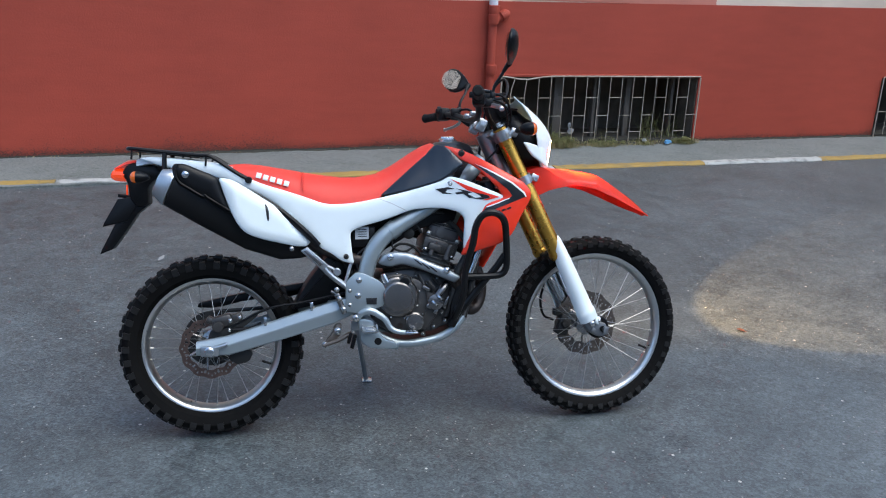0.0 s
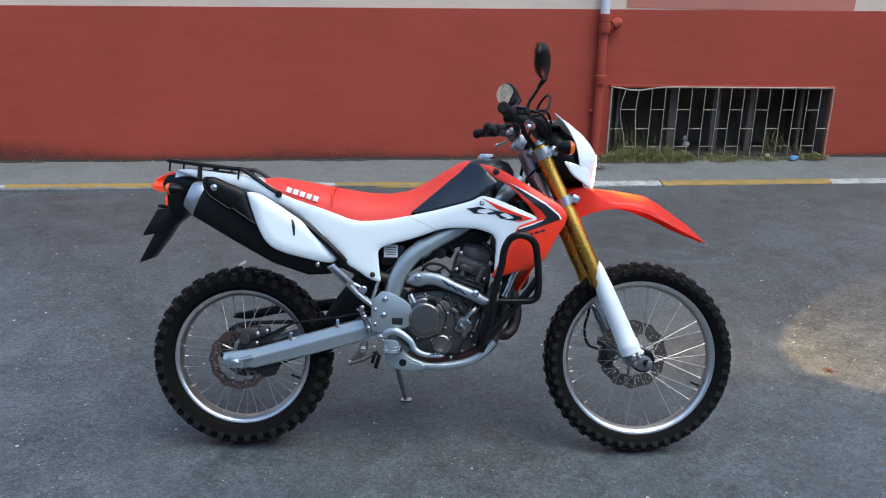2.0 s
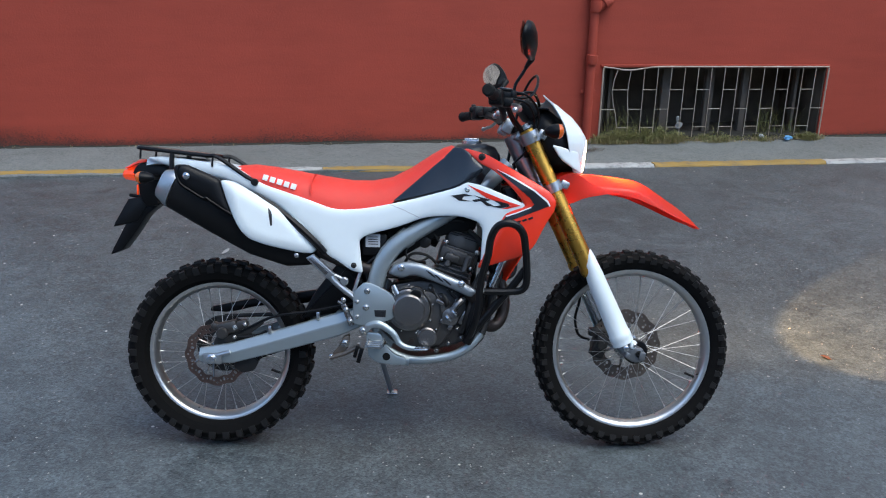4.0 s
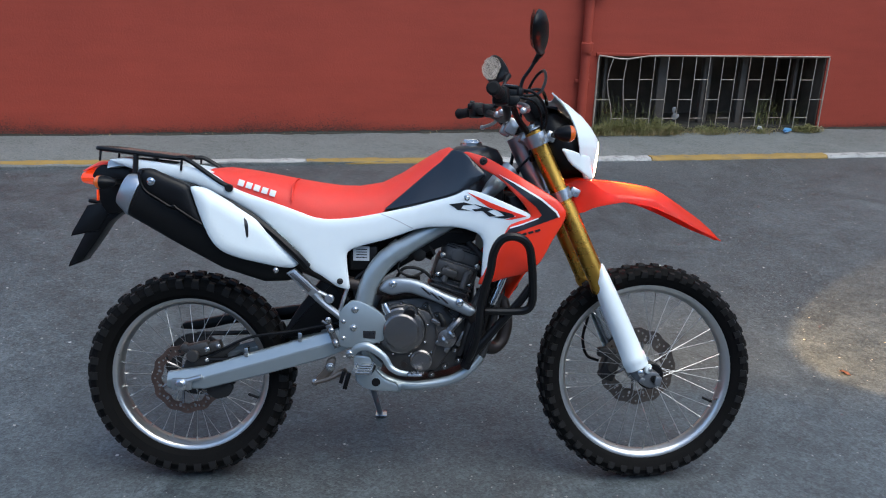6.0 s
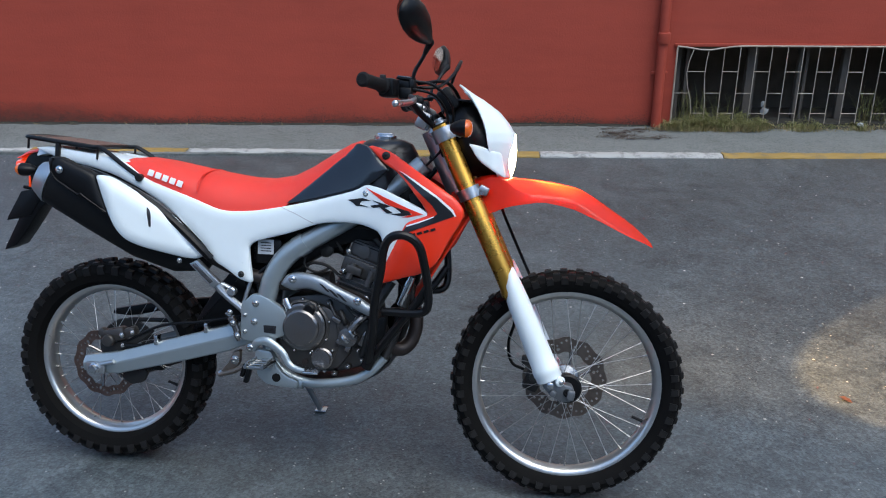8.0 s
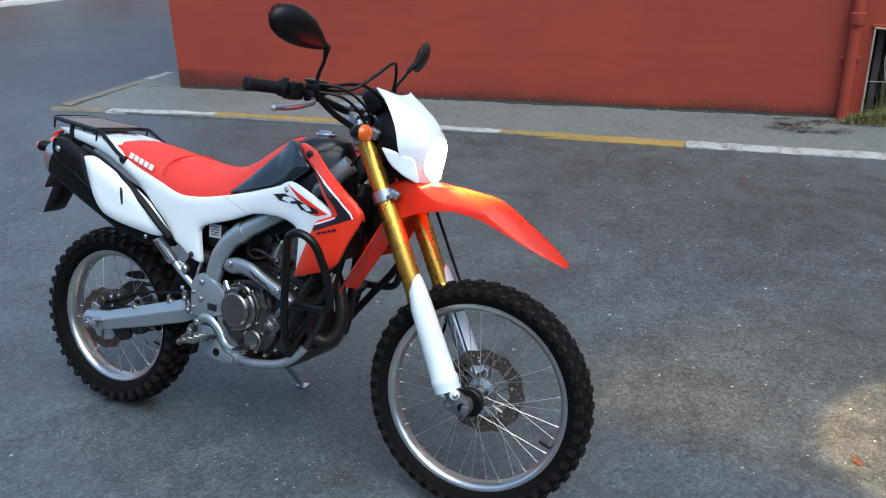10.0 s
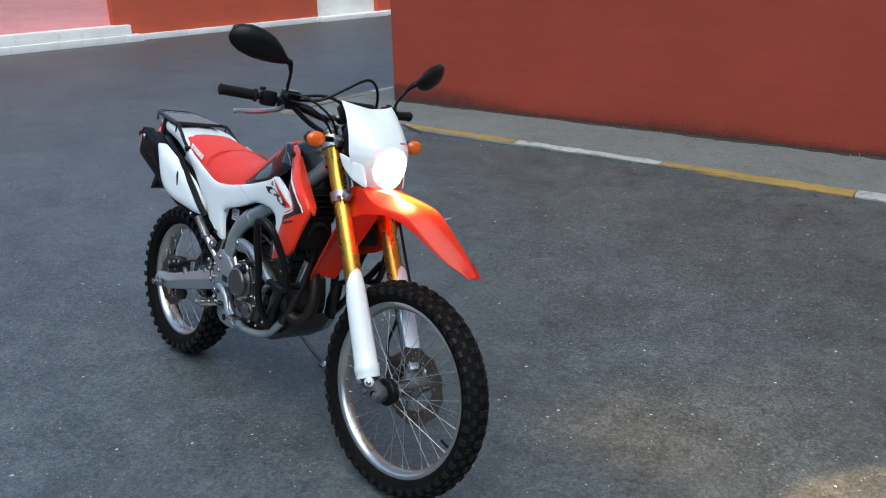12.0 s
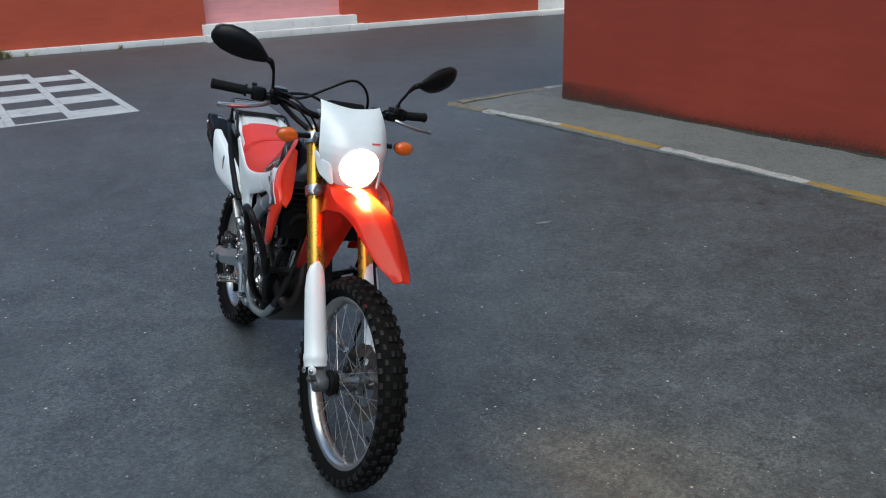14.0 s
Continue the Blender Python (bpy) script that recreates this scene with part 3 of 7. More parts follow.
def kerb_stone(u0, u1, v0, v1, mat, seed, along=True):
    rng = random.Random(seed)
    n = max(4, int(max(u1 - u0, v1 - v0) / 0.06))
    sway = lambda u: float(np.interp(u, [-0.7, 0.3, 1.2, 3.0, 4.5, 6.0], [-0.01, 0.05, 0.10, 0.06, 0.02, -0.01]))
    rows = []
    for i in range(n + 1):
        t = i / n
        j = lambda a: rng.uniform(-a, a)
        h = 0.038 + j(0.004)
        if along:
            u = u0 + 0.004 + (u1 - u0 - 0.008) * t
            s = sway(u)
            sec = [(u, v0 + s - 0.006 + j(0.006), -0.06), (u, v0 + s + j(0.005), h - 0.018), (u, v0 + s + 0.02 + j(0.004), h), (u, v1 + s, h + 0.003), (u, v1 + s, -0.06)]
        else:
            v = v0 + 0.004 + (v1 - v0 - 0.008) * t
            sec = [(u0 - 0.004 + j(0.004), v, -0.06), (u0 + j(0.004), v, h + 0.0), (u0 + 0.02 + j(0.003), v, h + 0.015), (u1, v, h + 0.012), (u1, v, -0.06)]
        rows.append(sec)
    b = loft(rows)
    return part("kerb_stone", b, mat, kerb, "worn yellow paint" if mat is KERB_YELLOW else "worn white paint")


JOINTS = [-0.69, -0.11, 0.974, 2.19, 3.54, 4.93, 6.34, 7.94, 9.35, 10.75, 12.15, 13.55, 14.95, 16.35, 17.75, 19.15, 20.55, 22]
for i, (a, b) in enumerate(zip(JOINTS, JOINTS[1:])):
    kerb_stone(a, b, -1.040, -0.950, KERB_DULL if i == 0 else KERB_YELLOW if i % 2 == 0 else KERB_WHITE, i)
kerb_stone(-0.69, -0.565, -0.925, 0.30, KERB_DULL, 51, along=False)
kerb_stone(-0.69, -0.565, 0.30, 0.70, KERB_WHITE, 52, along=False)
kerb_stone(-0.56, 0.0, 0.625, 0.72, KERB_WHITE, 53)


# asphalt built up against the kerb
def gutter():
    rng = random.Random(17)
    sway = lambda u: float(np.interp(u, [-0.7, 0.3, 1.2, 3.0, 4.5, 6.0], [-0.01, 0.05, 0.10, 0.06, 0.02, -0.01]))
    rows = []
    for i in range(260):
        u = -0.70 + 22.6 * i / 259
        k = noise.noise((u * 1.7, 2.2, 0)) * 0.006
        rows.append([(u, v + sway(u) * w, GROUND - 0.004 + (0.037 + k) * w ** 1.6 + rng.uniform(-0.0015, 0.0015) * w) for v, w in ((-1.75, 0.0), (-1.5, 0.3), (-1.3, 0.6), (-1.12, 0.9), (-1.02, 1.0))])
    return loft(rows, closed=False)


tagged(part("gutter", gutter(), ASPHALT, m=WALL_M), "grey asphalt built up against the kerb", "road", kind="structure")


# soil line at the foot of the wall
def soil_line():
    bm = bmesh.new()
    rng = random.Random(8)
    rows = []
    for i in range(900):
        u = 0.02 + i * 0.0165
        n = max(0.0, noise.noise((u * 0.9, 3.1, 0)) * 0.9 + 0.45)
        m = max(0.0, noise.noise((u * 9, 7.1, 0)) * 1.1 + 0.5)
        h = 0.004 + 0.022 * n * (0.35 + 0.65 * m) + rng.uniform(0, 0.012) * n
        d = 0.006 + 0.05 * m * n + rng.uniform(0, 0.008)
        if OPENINGS[0][0] < u < OPENINGS[0][1]:
            h, d = 0.02 + 0.02 * m, 0.07 + 0.08 * m
        rows.append([(u, -d, 0.044), (u, -d * 0.5, 0.050 + h * 0.3), (u, -0.005, 0.052 + h * 0.45), (u, -0.0015, 0.054 + h)])
    return loft(rows, closed=False)


tagged(part("soil_line", soil_line(), SOIL, m=WALL_M), "dark moss and soil gathered along the wall foot", "soil", kind="stuff")


def moss_flakes(name, label, mat, seed, count, spread, rmin, rmax):
    """Thin flakes clinging to the wall, thickest at its foot."""
    rng = random.Random(seed)
    verts, faces = [], []
    for _ in range(count):
        u = 15.0 * rng.random() ** 1.25
        if any(a < u < b for a, b in OPENINGS):
            continue
        n = max(0.0, noise.noise((u * 0.7, 1.3, 0)) + 0.45) * max(0.1, noise.noise((u * 3.1, 5.3, 0)) + 0.6) + 0.25 * max(0.0, noise.noise((u * 11.0, 2.3, 0)))
        z = 0.045 + rng.expovariate(1.0) * (0.006 + 0.022 * n) * spread * (1.0 + 1.3 * max(0.0, 1 - u / 6.0))
        if z > 0.24:
            continue
        r, k, t = rng.uniform(rmin, rmax), len(verts), rng.uniform(0, 6.28)
        for q in range(4):
            w = r * rng.uniform(0.6, 1.4)
            verts.append((u + 1.3 * w * math.cos(t + q * 1.571), -0.0012 - 0.001 * rng.random(), z + w * math.sin(t + q * 1.571)))
        faces.append((k, k + 1, k + 2, k + 3))
    me = bpy.data.meshes.new(name)
    me.from_pydata(verts, [], faces)
    me.materials.append(mat)
    ob = new(name, me)
    ob.matrix_basis = WALL_M
    return tagged(ob, label, "moss", kind="stuff")


moss_flakes("moss", "dark moss flakes clinging to the wall foot", MOSS, 31, 110000, 1.0, 0.0012, 0.0034)
moss_flakes("flaking_paint", "stained red paint flaking above the wall foot", STAINED, 32, 60000, 1.9, 0.0012, 0.004)


def blades(spots, count, h0, h1, spread, mat, name, label, seed, m):
    rng = random.Random(seed)
    verts, faces = [], []
    for x, y, w in spots:
        for _ in range(int(count * w)):
            bx, by = x + rng.gauss(0, spread), y + rng.gauss(0, spread * 0.25)
            h = (h0 + (h1 - h0) * rng.random() ** 1.7) * (0.35 + 0.65 * w)
            a, lean = rng.uniform(0, 6.28), rng.uniform(0.2, 1.3) * h
            wd = rng.uniform(0.0008, 0.0024)
            dx, dy = math.cos(a), math.sin(a)
            px, py = -dy * wd, dx * wd
            n = len(verts)
            z = 0.05
            verts += [(bx - px, by - py, z), (bx + px, by + py, z), (bx + dx * lean * 0.4 + px, by + dy * lean * 0.4 + py, z + h * 0.65),
                      (bx + dx * lean * 0.4 - px, by + dy * lean * 0.4 - py, z + h * 0.65), (bx + dx * lean, by + dy * lean, z + h)]
            faces += [(n, n + 1, n + 2, n + 3), (n + 3, n + 2, n + 4)]
    me = bpy.data.meshes.new(name)
    me.from_pydata(verts, [], faces)
    me.materials.append(mat)
    ob = new(name, me)
    ob.matrix_basis = m
    return tagged(ob, label, "weeds", kind="stuff")


rng = random.Random(5)
clumps = [6.20, 6.30, 6.36, 6.42, 6.48, 6.55, 6.60, 6.70, 6.78, 6.86, 6.92, 7.25, 7.32, 7.80, 8.32, 8.38]
spots = [(u + rng.gauss(0, 0.05), -0.03 - rng.random() ** 1.5 * 0.2, rng.random() ** 1.6 * (1.0 if u < 7.0 else 0.55) + 0.06) for u in clumps for _ in range(7)]
blades(spots, 150, 0.01, 0.105, 0.035, WEED, "weeds", "green weeds growing under the cellar grille", 11, WALL_M)
blades(spots[::-1], 170, 0.008, 0.075, 0.09, DRY_WEED, "dry_grass", "dry yellow grass under the cellar grille", 12, WALL_M)
tiny = [(rng.uniform(0.3, 12), -0.02 - rng.random() * 0.03, rng.uniform(0.1, 0.4)) for _ in range(60)]
blades(tiny, 18, 0.015, 0.05, 0.05, DRY_WEED, "wall_foot_grass", "sparse dry grass along the wall foot", 13, WALL_M)
kspots = [(rng.uniform(3, 12), -1.075, rng.uniform(0.1, 0.5)) for _ in range(40)] + [(10.1 + rng.random() * 0.9, -1.08, 0.9) for _ in range(8)]
blades(kspots, 22, 0.012, 0.05, 0.06, DRY_WEED, "kerb_grass", "low dry grass along the kerb", 14, WALL_M @ pose(0, 0, -0.066))


def leafy(spots, count, top, reach, mat, name, label, seed, m):
    """Low leafy weeds: small bent leaves on short stems, crowded round each spot."""
    rng = random.Random(seed)
    verts, faces = [], []
    for x, y, w in spots:
        for _ in range(int(count * w)):
            r = abs(rng.gauss(0, reach))
            t = rng.uniform(0, 6.28)
            bx, by = x + r * math.cos(t), y + 0.35 * r * math.sin(t)
            bz = 0.048 + top * w * max(0.05, 1 - (r / (2.2 * reach)) ** 2) * rng.random() ** 1.3
            a, tilt, ln, wd = rng.uniform(0, 6.28), rng.uniform(-0.5, 0.9), rng.uniform(0.008, 0.024), rng.uniform(0.002, 0.0055)
            ca, sa, ct, st = math.cos(a), math.sin(a), math.cos(tilt), math.sin(tilt)
            n = len(verts)
            for f, side, dz in ((0, 0, 0), (0.5, -1, 0.002), (0.5, 1, 0.002), (1, 0, -0.002)):
                px, py = ln * f * ct, wd * side
                verts.append((bx + px * ca - py * sa, by + px * sa + py * ca, max(0.047, bz + ln * f * st + dz)))
            faces += [(n, n + 1, n + 3), (n, n + 3, n + 2)]
    me = bpy.data.meshes.new(name)
    me.from_pydata(verts, [], faces)
    me.materials.append(mat)
    ob = new(name, me)
    ob.matrix_basis = m
    return tagged(ob, label, "weeds", kind="stuff")


leaf_spots = [(u + rng.gauss(0, 0.04), -0.02 - rng.random() * 0.16, w) for u, w in ((6.22, 0.5), (6.32, 0.8), (6.42, 1.0), (6.50, 0.9), (6.58, 1.0), (6.66, 0.8), (6.75, 1.0), (6.84, 0.9), (6.92, 0.7), (7.0, 0.6), (7.28, 0.4), (7.40, 0.6), (7.55, 0.3), (7.85, 0.35), (8.30, 0.5), (8.40, 0.4)) for _ in range(3)]
leafy(leaf_spots, 260, 0.15, 0.055, WEED, "leafy_weeds", "leafy olive green weeds crowding under the cellar grille", 61, WALL_M)
leafy([(u, -0.06 - 0.1 * rng.random(), 0.35 * w) for u, _, w in leaf_spots[::2]], 160, 0.09, 0.09, DRY_WEED, "withered_leaves", "withered yellow leaves among the weeds", 62, WALL_M)
blades([(u, 0.06 + 0.10 * rng.random(), w) for u, w in ((6.32, 0.6), (6.42, 1.0), (6.52, 0.8), (6.62, 0.6), (6.78, 0.7), (7.42, 0.3), (7.95, 0.8), (8.05, 1.0), (8.2, 0.8), (8.35, 0.6))], 46, 0.08, 0.42, 0.05, WEED, "cellar_weeds", "thin weeds growing up behind the grille", 63, WALL_M)
leafy([(6.24 + 0.032 * k, -0.035 - 0.03 * rng.random(), 0.28 + 0.35 * rng.random()) for k in range(70)], 60, 0.07, 0.06, WEED, "low_weeds", "low weeds along the cellar sill", 66, WALL_M)
# flat brown flakes stand in for a patch of broken concrete
leafy([(5.55 + 0.5 * rng.random(), -0.10 - 0.42 * rng.random(), 0.25) for _ in range(30)], 200, 0.010, 0.06, DEBRIS, "debris", "brown debris of a broken concrete patch beside the downpipe", 64, WALL_M)
leafy([(5.6 + 0.8 * rng.random(), -1.07, 0.3) for _ in range(10)] + [(rng.uniform(0.5, 5), -1.08, 0.15) for _ in range(20)], 50, 0.05, 0.05, DRY_WEED, "kerb_weeds", "low dry weeds in the gutter", 65, WALL_M @ pose(0, 0, -0.062))


def litter(name, label, mat, size, m, seed):
    rng = random.Random(seed)
    bm = bmesh.new()
    bmesh.ops.create_icosphere(bm, subdivisions=2, radius=1)
    for v in bm.verts:
        v.co = Vector((v.co.x * size[0], v.co.y * size[1], v.co.z * size[2])) * rng.uniform(0.7, 1.2)
    return tagged(part(name, bm, mat, m=m, sharp=20), label, "litter")


litter("blue_wrapper", "crumpled blue wrapper lying on the pavement", BLUE, (0.055, 0.03, 0.022), WALL_M @ pose(8.09, -0.16, 0.075, 0, 0, 20), 1)
litter("paper_scrap", "white paper scrap lying by the grille", SCRAP, (0.03, 0.02, 0.025), WALL_M @ pose(7.84, -0.10, 0.08), 2)
litter("plastic_bag", "crumpled pale plastic bag caught in the grille", DULL_PAPER, (0.035, 0.02, 0.035), WALL_M @ pose(7.05, 0.08, 0.17), 3)
litter("plastic_bag", "small pale scrap behind the grille bars", DULL_PAPER, (0.018, 0.012, 0.03), WALL_M @ pose(7.02, 0.06, 0.235), 4)

for k, (x, y) in enumerate(((-3.163, 2.927), (-0.468, 1.952))):
    litter("paper_scrap", "torn grey paper scrap trodden flat on the asphalt", DULL_PAPER, (0.05, 0.014, 0.002), pose(x, y, GROUND + 0.003, 0, 0, 60 * k + 20), 40 + k)

def grit():
    """Loose pale grit strewn over the asphalt."""
    rng = random.Random(77)
    verts, faces = [], []
    octa = ((1, 0, 0), (0, 1, 0), (-1, 0, 0), (0, -1, 0), (0, 0, 1), (0, 0, -0.6))
    tri = ((0, 1, 4), (1, 2, 4), (2, 3, 4), (3, 0, 4), (1, 0, 5), (2, 1, 5), (3, 2, 5), (0, 3, 5))
    for _ in range(1500):
        x, y = rng.uniform(-6, 6), rng.uniform(-2.6, 2.6)
        r, t, k = 0.0016 + 0.0035 * rng.random() ** 3, rng.uniform(0, 6.28), len(verts)
        for ox, oy, oz in octa:
            j = rng.uniform(0.7, 1.3) * r
            verts.append((x + j * (ox * math.cos(t) - oy * math.sin(t)) * 1.3, y + j * (ox * math.sin(t) + oy * math.cos(t)), GROUND + 0.0012 + oz * j * 0.7))
        faces += [tuple(k + i for i in f) for f in tri]
    me = bpy.data.meshes.new("grit")
    me.from_pydata(verts, [], faces)
    me.materials.append(PEBBLE)
    return tagged(new("grit", me), "loose pale grit strewn over the asphalt", "grit", kind="stuff")


grit()

leaf_bm = bmesh.new()
lv = [leaf_bm.verts.new(p) for p in ((0, -0.025, 0), (0.012, -0.008, 0.006), (0.010, 0.012, 0.008), (0, 0.026, 0.002), (-0.010, 0.012, 0.005), (-0.012, -0.008, 0.003))]
leaf_bm.faces.new(lv)
bmesh.ops.solidify(leaf_bm, geom=leaf_bm.faces[:], thickness=0.001)
tagged(part("fallen_leaf", leaf_bm, LEAF, m=pose(2.476, 0.61, GROUND + 0.003, 8, 4, 60)), "small dry orange leaf lying on the asphalt", "leaf")


# building across the side street
def far_building():
    m = pose(-13.40, 0, 0, 0, 0, 3.0)
    w = thing("wall_west", "orange red rendered wall with white plinth and pink doorway", "wall", m, kind="structure")
    doors = [(2.38, 5.30), (10.37, 12.33)]
    spans = [(-30, 2.38), (5.30, 10.37), (12.33, 30)]
    part("red_wall", join(*[box(-0.4, 0, a, b, -0.1, 3.3) for a, b in spans], *[box(-0.4, 0, a, b, 3.0, 3.3) for a, b in doors]), FAR_RED, w, smooth=False)
    for n, (a, b) in enumerate(spans):
        k = a
        while k < b - 0.05 and k < 16:
            e = min(b, k + 1.5)
            part("plinth_stone", box(0.002, 0.10, k + 0.003, e - 0.002, -0.05, 0.098, 0.004), FAR_WHITE, w)
            k = e
    part("door_panel", box(-0.24, -0.18, 2.38, 5.30, 0.25, 3.0), FAR_PINK, w, "pink painted doorway", smooth=False)
    part("door_panel", box(-0.24, -0.18, 10.37, 12.33, 0.06, 3.0), FAR_WHITE, w, "white painted doorway", smooth=False)
    part("door_step", box(-0.178, 0.16, 2.30, 5.56, 0.115, 0.305, 0.015), FAR_WHITE, w)
    for k in range(8):
        part("step_stone", box(-0.178, 0.30, 2.30 + k * 0.43, 2.30 + k * 0.43 + 0.427, -0.05, 0.115, 0.005), FAR_WHITE, w)
    part("door_step", box(-0.178, 0.25, 10.3, 12.4, -0.05, 0.09, 0.012), FAR_WHITE, w)
    return w


far_building()
blades([(-13.13, -1.47, 1.0), (-13.13, -1.33, 1.2), (-13.15, -1.2, 0.8), (-13.16, -0.9, 0.4), (-13.22, 0.7, 0.4)], 260, 0.05, 0.2, 0.07, WEED, "far_weeds", "green weeds at the foot of the far wall", 21, pose(0, 0, -0.068))
# unseen wall added behind the viewpoint to hold back the low southern sky
tagged(part("south_light_block", box(-30, 30, -11.4, -11, -0.1, 5.5), WALL_GREY), "unseen plain wall added to block low light from the south", "wall", kind="structure")

# unseen wall added to cut the eastern sky and dim this end
tagged(part("east_light_block", box(13.0, 13.4, -10.95, 6.7, -0.1, 5.5), WALL_GREY), "unseen plain wall added to block light from the east", "wall", kind="structure")

# white ladder marking on the side street
marks = thing("road_marking", "worn white ladder marking painted on the asphalt", "road marking", kind="structure")
MARK_M = pose(-6.17, 0.20, GROUND, 0, 0, 5.9)
for u in (-0.04, -4.46):
    part("line", box(u - 0.035, u + 0.035, -1.272, -0.748, -0.01, 0.004), ROAD_WHITE, marks, m=MARK_M, smooth=False)
for v in (-0.05, -0.70, -1.32, -1.97):
    part("line", box(-4.42, 0.0, v - 0.045, v + 0.045, -0.01, 0.004), ROAD_WHITE, marks, m=MARK_M, smooth=False)
for c, (va, vb) in enumerate(((-0.098, -0.652), (-0.748, -1.272), (-1.368, -1.922))):
    for k in range(4):
        u = -1.11 * k - (0.56 if c % 2 else 0.0)
        part("bar", box(max(-4.42, u - 0.55), u, vb, va, -0.01, 0.0036), ROAD_WHITE, marks, m=MARK_M, smooth=False)


# ---------------------------------------------------------------- the motorcycle
# its own axes: x ahead, y to its left, z up in its middle plane; the stand lets it lean to its left
LEAN = 13.0
BIKE_M = pose(0, -0.095, 0, -LEAN, 0, 0)
bike = thing("motorcycle", "red and white trail motorcycle leaning on its side stand, headlight lit", "motorcycle", BIKE_M)
RAKE, STEER = 25.6, 3.3
STEM = Vector((1.012, 0, 1.06))
AXIS = Vector((-math.sin(radians(RAKE)), 0, math.cos(radians(RAKE))))
S = Matrix.Translation(STEM) @ Matrix.Rotation(radians(STEER), 4, AXIS) @ Matrix.Translation(-STEM)


def P(name, bm, mat, label="", parent=None, sharp=35, steer=False):
    if steer:
        bm.transform(S)
    return part(name, bm, mat, parent or bike, label, sharp=sharp)


def both(name, make, mat, label="", steer=False, sharp=35):
    """A part on the right flank and its twin on the left."""
    for bm in (make(), flip(make())):
        P(name, bm, mat, label, steer=steer, sharp=sharp)


def curve(xs, ys):
    return lambda x, z: float(np.interp(x, xs, ys))


def bolt(x, y, z, r=0.008, h=0.006, mat=BOLT, axis=(0, -1, 0), parent=None, name="bolt"):
    """A flanged bolt with a domed head and a socket."""
    return P(name, lathe([(r * 1.35, 0), (r * 1.35, h * 0.25), (r * 1.05, h * 0.4), (r * 1.0, h * 0.75), (r * 0.8, h), (r * 0.48, h * 1.08), (r * 0.42, h * 0.5)], (x, y, z), axis, 12), mat, parent=parent, sharp=50)


# wheels
def tyre_mesh(R, half, bead):
    prof = [(bead - 0.004, -half * 0.5), (bead, -half * 0.62), (bead + 0.012, -half * 0.86), ((R + bead) / 2, -half * 1.0), (R - 0.028, -half * 0.93), (R - 0.014, -half * 0.7), (R - 0.009, -half * 0.3)]
    prof += [(r, -h) for r, h in prof[::-1]]
    return lathe(prof, (0, 0, 0), (0, 1, 0), 72, closed=True)


def tread_block(R, half, h, wid, length, height, tilt):
    """One rubber block of the tread, at the tyre's foremost point."""
    base = R - 0.012 - 0.016 * (abs(h) / half) ** 2
    if abs(h) > 0.85 * half:
        base, height = base - 0.016, height + 0.014
    bm = bmesh.new()
    rows = []
    for top, k in ((0, 1.0), (0.75, 0.92), (1, 0.74)):
        row = []
        for da, dh in ((-1, -1), (1, -1), (1, 1), (-1, 1)):
            hh = h + dh * wid / 2 * k
            rr = base - 0.004 + (height + 0.004) * top - 0.013 * (abs(hh) / half) ** 2 * top
            aa = da * length / 2 * k / R
            row.append(bm.verts.new((rr * math.cos(aa), hh + tilt * 0.0006 * top * (1 if h > 0 else -1), rr * math.sin(aa))))
        rows.append(row)
    for a, b in zip(rows, rows[1:]):
        for i in range(4):
            bm.faces.new((a[i], a[(i + 1) % 4], b[(i + 1) % 4], b[i]))
    bm.faces.new(rows[-1])
    return bm


def rim_mesh(bead, half):
    o = bead
    prof = [(o + 0.006, -half), (o + 0.007, -half + 0.004), (o - 0.004, -half + 0.006), (o - 0.012, -half * 0.55), (o - 0.014, 0), (o - 0.012, half * 0.55), (o - 0.004, half - 0.006), (o + 0.007, half - 0.004),
            (o + 0.006, half), (o - 0.002, half), (o - 0.010, half * 0.93), (o - 0.016, half * 0.78), (o - 0.019, half * 0.55), (o - 0.024, half * 0.3), (o - 0.025, 0), (o - 0.024, -half * 0.3), (o - 0.019, -half * 0.55), (o - 0.016, -half * 0.78), (o - 0.010, -half * 0.93), (o - 0.002, -half)]
    return lathe(prof, (0, 0, 0), (0, 1, 0), 72, closed=True)


